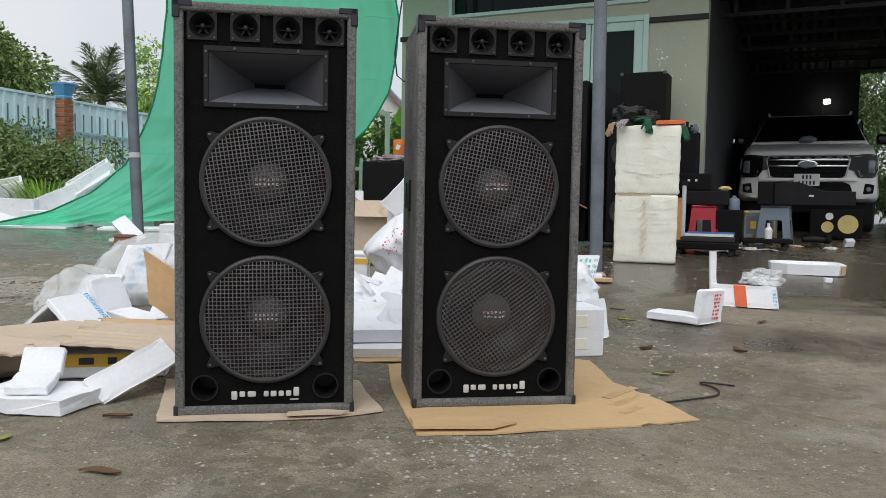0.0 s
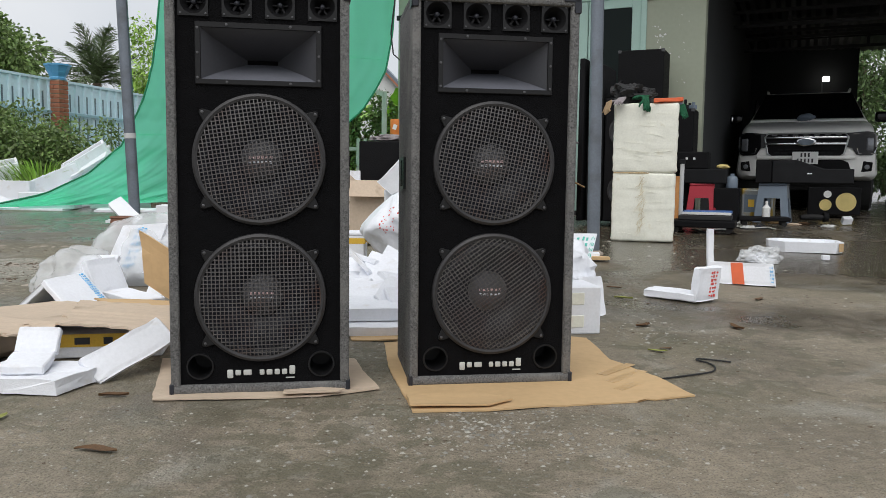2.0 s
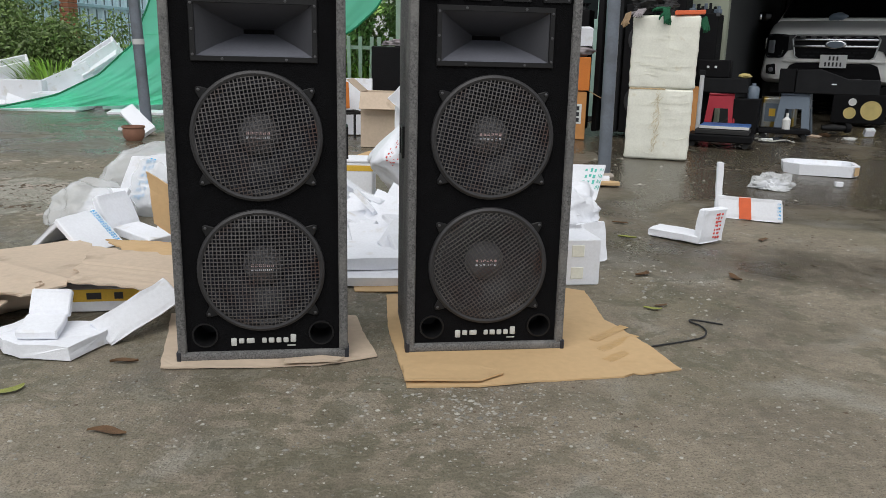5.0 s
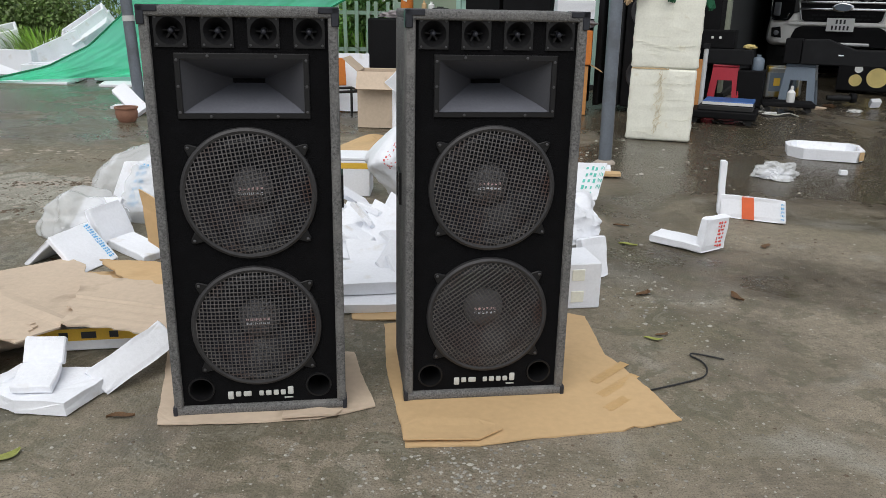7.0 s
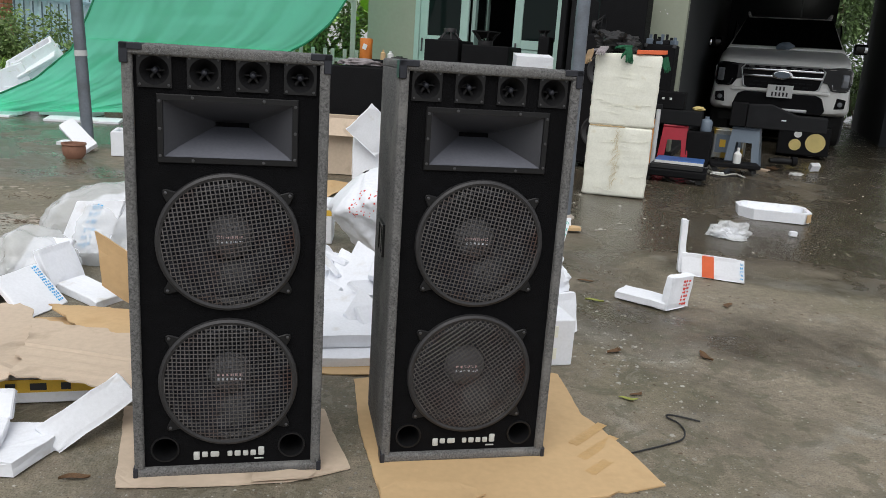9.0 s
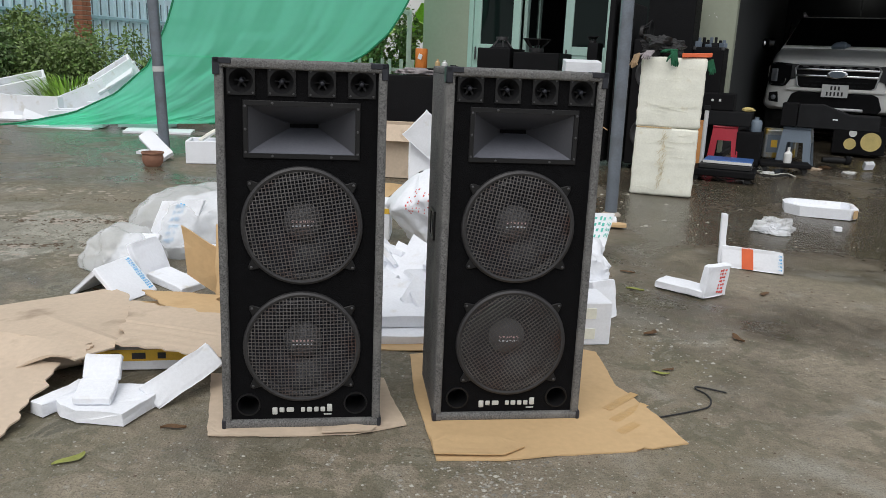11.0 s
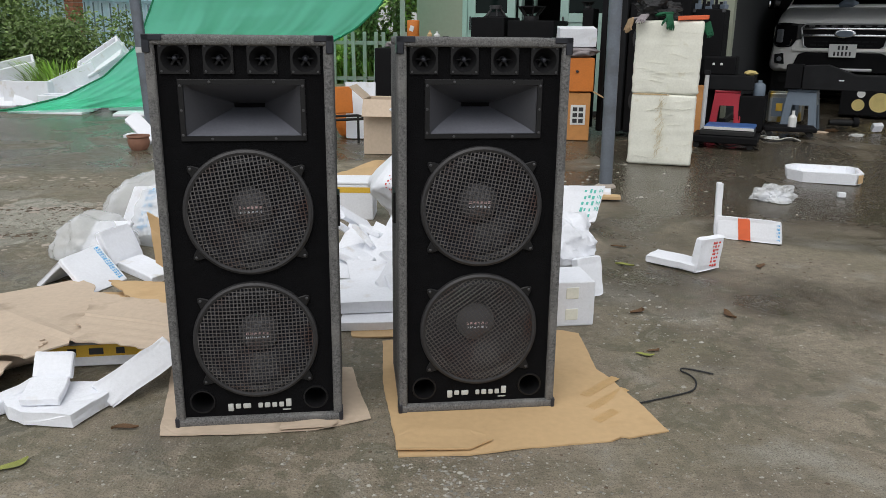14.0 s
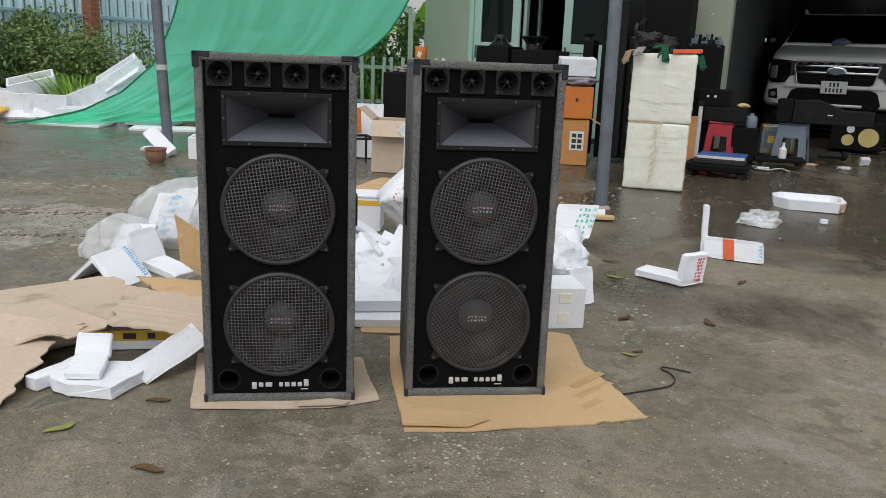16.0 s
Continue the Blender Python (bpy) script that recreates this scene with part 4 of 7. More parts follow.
card("cardboard_scrap", [(-0.16, 2.262), (0.0, 2.272), (0.02, 2.30), (-0.05, 2.32), (-0.16, 2.30)], 0.010, M_CARD_GREY, "crumpled cardboard edge beside a loudspeaker", 0.02, 9.0)


# ---- car in the garage ----
def loft(bm, rings, close=True):
    vs = [[bm.verts.new(p) for p in r] for r in rings]
    n = len(vs[0])
    for a, b in zip(vs, vs[1:]):
        for k in range(n if close else n - 1):
            bm.faces.new((a[k], a[(k + 1) % n], b[(k + 1) % n], b[k]))
    if close:
        bm.faces.new(vs[0][::-1])
        bm.faces.new(vs[-1])
    return bm


def rounded(y, hw, z0, z1, r, hw_top=None, segs=4):
    """A rounded rectangle across x at depth y."""
    out = []
    ht = hw if hw_top is None else hw_top
    for cx, cz, a0 in ((ht - r, z1 - r, 0), (-(ht - r), z1 - r, 90), (-(hw - r), z0 + r, 180), (hw - r, z0 + r, 270)):
        for k in range(segs + 1):
            a = radians(a0 + 90 * k / segs)
            out.append(Vector((cx + r * math.cos(a), y, cz + r * math.sin(a))))
    return out


def wheel(parent, m):
    w = part("wheel", turned(bmesh.new(), [(0.20, -0.11), (0.36, -0.13), (0.39, -0.10), (0.395, 0.10), (0.36, 0.13), (0.20, 0.11)], 40), M_TYRE, parent, "black rubber tyre", True)
    w.matrix_basis = m
    part("rim", turned(bmesh.new(), [(0.205, -0.11), (0.19, -0.06), (0.05, -0.09), (0, -0.09)], 30), M_SILVER, w, "silver rim", True)


def nose(x):
    """How far back the rounded front of the car lies at a distance x from its middle."""
    rows = ((0.0, 0.02), (0.58, 0.02), (0.79, 0.05), (0.895, 0.14), (0.93, 0.33), (1.0, 0.6))
    for (x0, y0), (x1, y1) in zip(rows, rows[1:]):
        if x <= x1:
            return y0 + (y1 - y0) * (x - x0) / (x1 - x0)
    return 0.6


def car():
    c = thing("car", hpose(0.03, 12.5, 0.262), "white sport utility car parked in the dark garage", "car")
    body = loft(bmesh.new(), [rounded(0.02, 0.60, 0.56, 1.10, 0.06, 0.58), rounded(0.05, 0.80, 0.50, 1.16, 0.08, 0.76), rounded(0.14, 0.915, 0.48, 1.20, 0.10, 0.86), rounded(0.35, 0.955, 0.46, 1.25, 0.11, 0.89),
                                rounded(0.8, 0.965, 0.42, 1.33, 0.12, 0.90), rounded(1.45, 0.965, 0.40, 1.39, 0.12, 0.90), rounded(4.6, 0.96, 0.40, 1.34, 0.12, 0.92), rounded(4.85, 0.90, 0.5, 1.25, 0.12, 0.86)])
    part("body", body, M_CAR, c, "white painted body", True)
    cab = loft(bmesh.new(), [rounded(1.30, 0.86, 1.34, 1.40, 0.02, 0.84), rounded(2.05, 0.84, 1.34, 1.90, 0.10, 0.68), rounded(3.2, 0.86, 1.3, 1.95, 0.12, 0.70), rounded(4.7, 0.86, 1.3, 1.88, 0.12, 0.68)])
    part("cabin", cab, M_CAR, c, "white roof and pillars", True)
    ws = bmesh.new()
    q = [(-0.80, 1.345, 1.415), (0.80, 1.345, 1.415), (0.645, 2.00, 1.865), (-0.645, 2.00, 1.865)]
    v = [ws.verts.new((x, y - 0.025, z + 0.015)) for x, y, z in q]
    v2 = [ws.verts.new((x, y + 0.01, z - 0.02)) for x, y, z in q]
    ws.faces.new(v)
    ws.faces.new(v2[::-1])
    for k in range(4):
        ws.faces.new((v[k], v2[k], v2[(k + 1) % 4], v[(k + 1) % 4]))
    part("windscreen", ws, M_BLACK_GLOSS, c, "dark windscreen")
    for sx in (-1, 1):
        rail = tube(bmesh.new(), [(sx * 0.62, 2.2, 1.93), (sx * 0.64, 2.5, 1.99), (sx * 0.64, 4.2, 1.98), (sx * 0.62, 4.5, 1.9)], 0.02)
        part("roof_rail", rail, M_SILVER, c, smooth=True)
        side = prism(bmesh.new(), [(1.6, 1.42), (4.4, 1.42), (4.2, 1.80), (2.2, 1.82)], 0.02, pose(sx * 0.80, 0, 0, 0, 0, 90) @ Matrix.Diagonal((1, 1, 1, 1)))
        part("side_window", side, M_BLACK_GLOSS, c)
        mir = part("mirror", boxed(0.20, 0.12, 0.16, Matrix.Translation((sx * 1.06, 1.45, 1.36)), 0.04, 3), M_BLACK_GLOSS, c, "black door mirror", True)
        part("mirror_cap", boxed(0.05, 0.04, 0.10, Matrix.Translation((sx * 1.13, 1.385, 1.39)), 0.015, 2), M_CHROME, mir, "bright mirror cap", True)
    # grille panel, bars, badge
    gm = [(-0.50, 0.82), (-0.44, 0.78), (0.44, 0.78), (0.50, 0.82), (0.55, 1.06), (0.50, 1.115), (-0.50, 1.115), (-0.55, 1.06)]
    g = part("grille", prism(bmesh.new(), gm, 0.05, Matrix.Translation((0, -0.012, 0)), 0.008), M_BLACKBOX, c, "black honeycomb grille with chrome bars")
    trim = bmesh.new()
    tube(trim, [Vector((x * 1.0, -0.016, z)) for x, z in (gm + gm[:1])], 0.012, 6)
    part("grille_surround", trim, M_SILVER, g)
    for z in (0.945, 1.035):
        part("chrome_bar", boxed(1.06, 0.03, 0.035, Matrix.Translation((0, -0.03, z)), 0.01, 2), M_CHROME, g, "chrome bar", True)
    for r in range(2):
        for k in range(8):
            part("grille_cell", boxed(0.075, 0.012, 0.022, Matrix.Translation((-0.38 + k * 0.10 + 0.05 * r, -0.02, 0.82 + 0.05 * r)), 0.004), M_GREYBOX, g)
    for k in range(7):
        part("grille_cell", boxed(0.075, 0.012, 0.02, Matrix.Translation((-0.42 + k * 0.14, -0.02, 1.08)), 0.004), M_STEEL, g)
    bad = turned(bmesh.new(), [(0.0, 0.0), (0.13, 0.0), (0.135, 0.015), (0.115, 0.022), (0, 0.022)], 32, Matrix.Translation((0, -0.04, 0.99)) @ pose(0, 0, 0, 90) @ Matrix.Diagonal((1, 0.46, 1, 1)))
    b = part("badge", bad, M_CHROME, g, "oval chrome badge", True)
    part("badge_face", turned(bmesh.new(), [(0.0, 0.024), (0.105, 0.024), (0.107, 0.020), (0, 0.02)], 32, Matrix.Translation((0, -0.04, 0.99)) @ pose(0, 0, 0, 90) @ Matrix.Diagonal((1, 0.42, 1, 1))), M_BLUEGREY, b, "grey-blue oval face")
    # headlights
    for sx in (-1, 1):
        bm = bmesh.new()
        cols = [(0.50, 0.925, 1.115), (0.60, 0.90, 1.12), (0.655, 0.81, 1.125), (0.70, 0.80, 1.13), (0.76, 0.80, 1.135), (0.80, 0.80, 1.135), (0.85, 0.80, 1.13), (0.885, 0.82, 1.12), (0.925, 0.90, 1.09)]
        low = [bm.verts.new((sx * x, nose(x) - 0.026, z)) for x, z, _ in cols]
        top = [bm.verts.new((sx * x, nose(x) - 0.020, z)) for x, _, z in cols]
        low_b = [bm.verts.new((sx * x, nose(x) + 0.06, z)) for x, z, _ in cols]
        top_b = [bm.verts.new((sx * x, nose(x) + 0.06, z)) for x, _, z in cols]
        for k in range(len(cols) - 1):
            bm.faces.new((low[k], low[k + 1], top[k + 1], top[k]))
            bm.faces.new((low_b[k], low_b[k + 1], low[k + 1], low[k]))
            bm.faces.new((top[k], top[k + 1], top_b[k + 1], top_b[k]))
        bm.faces.new((low[0], top[0], top_b[0], low_b[0]))
        bm.faces.new((low[-1], top[-1], top_b[-1], low_b[-1]))
        h = part("headlight", bm, M_BLACK_GLOSS, c, "dark headlight with bright lens")
        tr = bmesh.new()
        tube(tr, [Vector((sx * x, nose(x) - 0.028, z)) for x, z in ((0.60, 1.10), (0.86, 1.115), (0.91, 1.08), (0.915, 0.92), (0.87, 0.825), (0.68, 0.825), (0.66, 0.90))], 0.011, 6)
        part("light_strip", tr, M_CHROME, h, smooth=True)
        part("lens", boxed(0.10, 0.05, 0.19, pose(sx * 0.82, 0.052, 0.86, 0, 0, sx * 30), 0.02, 2), M_LAMP_GLASS, h, "bright ribbed lens", True)
        fog = part("fog_lamp", prism(bmesh.new(), [(sx * x, z) for x, z in ((0.72, 0.56), (0.86, 0.58), (0.87, 0.70), (0.75, 0.72))], 0.2, pose(0, 0.04, 0), 0.006), M_BLACKBOX, c, "black fog lamp pocket")
        part("fog_lens", turned(bmesh.new(), [(0, 0), (0.035, 0), (0.03, 0.012), (0, 0.014)], 16, Matrix.Translation((sx * 0.80, 0.037, 0.635)) @ pose(0, 0, 0, 90)), M_LAMP_GLASS, fog, "round fog lamp lens", True)
    low = part("bumper_intake", prism(bmesh.new(), [(-0.58, 0.47), (0.58, 0.47), (0.62, 0.53), (0.56, 0.70), (0.48, 0.735), (-0.48, 0.735), (-0.56, 0.70), (-0.62, 0.53)], 0.2, Matrix.Translation((0, -0.005, 0)), 0.01), M_BLACKBOX, c, "black lower intake")
    part("skid_plate", boxed(0.78, 0.08, 0.045, Matrix.Translation((0, -0.03, 0.485)), 0.012, 2), M_SILVER, low, "silver skid plate", True)
    part("bumper_lip", boxed(1.3, 0.09, 0.05, Matrix.Translation((0, 0.015, 0.745)), 0.015, 2), M_CAR, c, "white bumper ledge", True)
    # number plate, its characters left as plain bars
    pl = part("number_plate", boxed(0.34, 0.012, 0.175, Matrix.Translation((0, -0.075, 0.675)), 0.004), M_PLATE, c, "white number plate")
    ch = bmesh.new()
    for z, n, w in ((0.775, 3, 0.032), (0.695, 5, 0.03)):
        for k in range(n):
            box(ch, w * 0.75, 0.004, 0.055, Matrix.Translation((-(n - 1) * 0.024 + k * 0.048, -0.083, z)))
    part("plate_bars", ch, M_INK, pl, "plain dark bars")
    part("plate_holder", boxed(0.3, 0.07, 0.12, Matrix.Translation((0, -0.036, 0.69))), M_PLASTIC, pl)
    part("underbody", boxed(1.6, 4.2, 0.12, Matrix.Translation((0, 2.5, 0.30))), M_TYRE, c)
    for sx in (-1, 1):
        for y in (0.92, 3.8):
            wheel(c, pose(sx * 0.80, y, 0.395, 0, 90 * sx, 0))
    # object lying on the bonnet under the windscreen
    rag = bmesh.new()
    bmesh.ops.create_icosphere(rag, subdivisions=3, radius=0.12, matrix=Matrix.Translation((0.0, 1.0, 1.42)) @ Matrix.Diagonal((1, 0.7, 0.5, 1)))
    roughen(rag, 0.05, 9)
    part("bonnet_cloth", rag, M_BLUEGREY, c, "crumpled cloth lying on the bonnet", True)
    return c


car()


# ---- fence, pillar and pot at the side of the yard ----
FENCE_A, FENCE_B = Vector((-7.6, 7.2, 0)), Vector((-0.6, 24.6, 0))
fd = (FENCE_B - FENCE_A)
flen = fd.length
fang = math.degrees(math.atan2(fd.y, fd.x))
fence = tagged(thing("fence", pose(FENCE_A.x, FENCE_A.y, 0.26, 0, 0, fang), "pale blue ribbed sheet-metal fence on a low brick base", "fence"))
n_panels = 8
pw = flen / n_panels
gap_src = []
for k in range(n_panels):
    fb = bmesh.new()
    step = 0.21
    m = int(pw / step)
    prof = []
    for i in range(m):
        x = i * pw / m
        prof += [(x, 0), (x + 0.06, 0), (x + 0.075, -0.03), (x + 0.115, -0.03), (x + 0.13, 0)]
    prof.append((pw, 0))
    va = [fb.verts.new((x, y, 0.42)) for x, y in prof]
    vb = [fb.verts.new((x, y, 1.97)) for x, y in prof]
    for i in range(len(prof) - 1):
        fb.faces.new((va[i], va[i + 1], vb[i + 1], vb[i]))
    p = part("fence_panel", fb, M_FENCE, fence)
    p.matrix_basis = Matrix.Translation((k * pw, 0, 0))
    part("cap_rail", boxed(pw, 0.05, 0.04, Matrix.Translation((pw / 2, -0.01, 1.965))), M_FENCE, p)
    for i in range(m):
        for z, src in ((1.48, 0), (0.64, 1)):
            at_gap = Matrix.Translation((i * pw / m + 0.165, -0.006, z))
            if len(gap_src) < 2:
                gap_src.append(part("gap_line", boxed(0.022, 0.012, (0.30, 0.75)[src]), M_FENCE_GAP, p))
                gap_src[-1].matrix_basis = at_gap
            else:
                share("gap_line", gap_src[src], at_gap, p)
    part("cross_rail", boxed(pw, 0.03, 0.045, Matrix.Translation((pw / 2, -0.045, 1.42))), M_FENCE_RAIL, p, "pale turquoise rail")
part("base_wall", boxed(flen, 0.14, 0.62, Matrix.Translation((flen / 2, 0.1, -0.2))), M_BRICK, fence, "low brick base")
brick_mesh = None
POT_S = 7.45
for s in (3.9, POT_S, 11.0, 14.5):
    pil = part("fence_pillar", boxed(0.20, 0.20, 2.08, Matrix.Translation((0, 0, -0.1))), M_MORTAR, fence, "brick pillar")
    pil.matrix_basis = Matrix.Translation((s, -0.10, 0))
    for r in range(22 if s == POT_S else 14):
        zz = 1.975 - 0.075 * (r + 1)
        for c2 in range(2):
            m = Matrix.Translation((-0.056 + 0.112 * c2, 0, zz)) if r % 2 == 0 else Matrix.Translation((0, 0, zz)) @ pose(0, 0, 0, 0, 0, 90) @ Matrix.Translation((-0.056 + 0.112 * c2, 0, 0))
            if brick_mesh is None:
                brick_mesh = part("brick", boxed(0.106, 0.222, 0.062, None, 0.004), M_BRICK, pil)
                brick_mesh.matrix_basis = m
            else:
                share("brick", brick_mesh, m, pil)
pp = FENCE_A + fd.normalized() * POT_S
pot_c = fd.normalized().cross(Vector((0, 0, 1))) * 0.10
pot = part("flower_pot", turned(bmesh.new(), [(0, 0), (0.13, 0), (0.135, 0.03), (0.125, 0.05), (0.17, 0.15), (0.20, 0.22), (0.215, 0.23), (0.215, 0.26), (0.195, 0.26), (0.16, 0.12), (0, 0.1)], 8), M_POT_BLUE)
pot.matrix_basis = pose(pp.x + pot_c.x, pp.y + pot_c.y, 2.24, 0, 0, 22)
tagged(pot, "blue eight-sided flower pot standing on a brick pillar", "flower pot")


# ---- foam, cardboard and sacks lying about ----
def plank(name, p0, a, b, th, material, label, category, group="", chip=0.004, parent=None, seed=0.0, cuts=5):
    """A slab with a corner at p0 and the sides a and b; its thickness goes against a x b."""
    p0, a, b = Vector(p0), Vector(a), Vector(b)
    n = a.cross(b).normalized() * -th
    t = bmesh.new()
    box(t, 1, 1, 1, None, 0.0)
    bmesh.ops.subdivide_edges(t, edges=t.edges[:], cuts=cuts, use_grid_fill=True)
    for v in t.verts:
        x, y, z = v.co.x + 0.5, v.co.y + 0.5, v.co.z
        edge = min(x, 1 - x, y, 1 - y)
        p = p0 + a * x + b * y + n * (1 - z)
        v.co = p + noise.noise_vector(p * 17 + Vector((seed, 0, 0))) * (chip if edge < 0.02 else chip * 0.45)
    bmesh.ops.bevel(t, geom=[e for e in t.edges if len(e.link_faces) == 2 and e.calc_face_angle(0) > 0.9], offset=min(0.004, th * 0.3), segments=1, affect="EDGES")
    ob = part(name, t, material, parent)
    if parent is None:
        tagged(ob, label, category, group)
    elif label:
        ob["label"] = label
    return ob


def bars_on(name, p0, a, b, rows, material, parent, label, n=(0, 0, 0), jit=0.25, seed=1):
    """Plain printed bars on a slab: rows of (u0, u1, v0, v1) in its sides a and b."""
    p0, a, b = Vector(p0), Vector(a), Vector(b)
    up = a.cross(b).normalized() * 0.0035
    t = bmesh.new()
    for u0, u1, v0, v1 in rows:
        q = [p0 + a * u + b * v + up for u, v in ((u0, v0), (u1, v0), (u1, v1), (u0, v1))]
        vs = [t.verts.new(c) for c in q] 
        lo = [t.verts.new(c - up * 1.6) for c in q]
        t.faces.new(vs)
        for k in range(4):
            t.faces.new((vs[k], lo[k], lo[(k + 1) % 4], vs[(k + 1) % 4]))
    return tagged(part(name, t, material, parent, label), kind="stuff" if len(rows) > 1 else "")


def scribble(n, u0, u1, v0, v1, seed, along_u=True):
    r = random.Random(seed)
    out = []
    for k in range(n):
        f0, f1 = k / n, (k + 0.72) / n
        if along_u:
            for j in range(3):
                g0 = j / 3 + 0.12 * r.random()
                out.append((u0 + (u1 - u0) * (f0 + 0.3 / n * r.random()), u0 + (u1 - u0) * (f1 - 0.2 / n * r.random()), v0 + (v1 - v0) * g0, v0 + (v1 - v0) * (g0 + 0.10 + 0.12 * r.random())))
        else:
            for j in range(3):
                g0 = j / 3 + 0.12 * r.random()
                out.append((u0 + (u1 - u0) * g0, u0 + (u1 - u0) * (g0 + 0.10 + 0.12 * r.random()), v0 + (v1 - v0) * (f0 + 0.3 / n * r.random()), v0 + (v1 - v0) * (f1 - 0.2 / n * r.random())))
    return out


def lump(name, c, radii, material, label, category, seed=0.0, crease=0.16, floor=None, sub=5, turn=0, facets=False):
    """A creased, sagging sack: a ball with folds, flattened where it lies."""
    t = bmesh.new()
    bmesh.ops.create_icosphere(t, subdivisions=max(sub, 5) if facets else sub, radius=1.0)
    m = pose(*c, 0, 0, turn)
    for v in t.verts:
        d = v.co.normalized()
        q = d * 2.1 + Vector((seed, seed * 2, 0))
        f = 1 + crease * (noise.noise(q) * 1.3 - 0.75 * abs(noise.noise(q * 1.7)) + 0.22 * abs(noise.noise(q * 4.0))) + crease * 0.06 * noise.noise(q * 9)
        if facets:
            f += crease * (0.30 * abs(noise.noise(q * 2.3)) + 0.05 * abs(noise.noise(q * 6)) - 0.08)
        p = m @ Vector((d.x * radii[0] * f, d.y * radii[1] * f, d.z * radii[2] * f))
        low = gz(p.x, p.y) + 0.003 if floor is None else floor
        p.z = max(p.z, low)
        v.co = p
    ob = part(name, t, material, smooth=False)
    ob.data.shade_smooth()
    if facets:
        ob.data.set_sharp_from_angle(angle=radians(38))
    return tagged(ob, label, category)


F = M_FOAM
# left of the loudspeakers: broken slab, bent piece, long board
t = bmesh.new()
out = [(-1.09, 2.50), (-1.035, 2.41), (-0.97, 2.375), (-0.815, 2.345), (-0.745, 2.50), (-0.80, 2.585), (-0.93, 2.60), (-1.05, 2.63)]
prism(t, out, 0.045, pose(0, 0, 0.05, -90, 0, 0))
bmesh.ops.triangulate(t, faces=t.faces[:])
bmesh.ops.subdivide_edges(t, edges=t.edges[:], cuts=3)
roughen(t, 0.006, 22, 3)
for v in t.verts:
    v.co.z = max(v.co.z, 0.002)
tagged(part("foam_slab", t, M_FOAM), "broken white foam slab lying on the concrete", "foam")
plank("foam_chunk", (-1.150, 2.45, 0.052), (0.055, -0.035, 0), (0.10, 0.16, 0), 0.05, F, "small white foam block beside a broken slab", "foam", "packing foam", seed=2)
bent = thing("foam_corner", Matrix(), "bent white foam corner piece standing on a slab", "foam", "packing foam")
plank("base_slab", (-0.995, 2.405, 0.082), (0.125, 0.0, -0.004), (-0.012, 0.14, 0.014), 0.028, F, "", "", parent=bent, seed=4)
plank("back_slab", (-1.007, 2.545, 0.094), (0.125, 0.0, -0.004), (-0.002, 0.055, 0.07), 0.028, F, "", "", parent=bent, seed=5)
plank("foam_plank", (-0.734, 2.479, 0.007), (0.200, 0.166, 0.101), (-0.069, 0.031, 0.067), 0.028, F, "long white foam board propped on the pile", "foam", "packing foam", seed=6)
plank("foam_chunk", (-0.52, 2.93, 0.06), (0.11, 0.12, 0.03), (-0.05, 0.07, 0.09), 0.09, F, "white foam block behind a loudspeaker", "foam", "packing foam", seed=7)

# faded cardboard spread over the pile
def crumpled(name, corners, n, material, label, seed, amp=0.02, fold=None, thick=0.006):
    """A large cardboard sheet between four corners, buckled and folded."""
    c = [Vector(p) for p in corners]

    def at(u, v):
        p = (c[0] * (1 - u) + c[1] * u) * (1 - v) + (c[3] * (1 - u) + c[2] * u) * v
        e = 0.03 * noise.noise(Vector((u * 7, v * 7, seed)))
        if u in (0.0, 1.0) or v in (0.0, 1.0):
            p = p + Vector((e, e * 0.7, 0))
        z = p.z + amp * noise.noise(Vector((p.x * 3.1, p.y * 3.1, seed)))
        if fold:
            z += fold(u, v)
        return Vector((p.x, p.y, max(z, gz(p.x, p.y) + 0.008)))
    t = sheet(bmesh.new(), at, n, n)
    ex = bmesh.ops.extrude_face_region(t, geom=t.faces[:])
    bmesh.ops.translate(t, vec=(0, 0, thick), verts=[v for v in ex["geom"] if isinstance(v, bmesh.types.BMVert)])
    return tagged(part(name, t, material), label, "cardboard")


crumpled("cardboard_sheet", [(-2.00, 3.18, 0.06), (-1.218, 3.698, 0.076), (-0.823, 2.927, 0.123), (-1.054, 2.621, 0.123)], 28, M_CARD_GREY, "large faded cardboard panel spread over rubbish", 2.0, 0.006,
         lambda u, v: 0.012 * math.exp(-((u - 0.5) / 0.05) ** 2) * v)
crumpled("flattened_cardboard", [(-1.044, 3.296, 0.134), (-0.614, 3.099, 0.137), (-0.518, 2.637, 0.124), (-0.940, 2.744, 0.137)], 30, M_CARD_GREY, "creased cardboard panel with pressed ribs on the pile", 5.0, 0.003,
         lambda u, v: 0.003 * max(0, math.sin(v * 46)) * (v > 0.55) + 0.005 * math.exp(-((v - 0.5) / 0.02) ** 2))
crumpled("flattened_cardboard", [(-1.85, 3.05, 0.11), (-1.041, 2.765, 0.137), (-1.036, 2.651, 0.104), (-1.75, 2.62, 0.05)], 20, M_CARD_GREY, "torn-edged cardboard flap drooping to the ground", 11.0, 0.012,
         lambda u, v: 0.03 * v * math.sin(u * 9))
crumpled("flattened_cardboard", [(-2.00, 2.85, 0.10), (-1.118, 2.664, 0.093), (-1.161, 2.250, 0.013), (-2.00, 2.05, 0.03)], 20, M_CARD_GREY, "faded cardboard flap sloping to the ground", 23.0, 0.006)
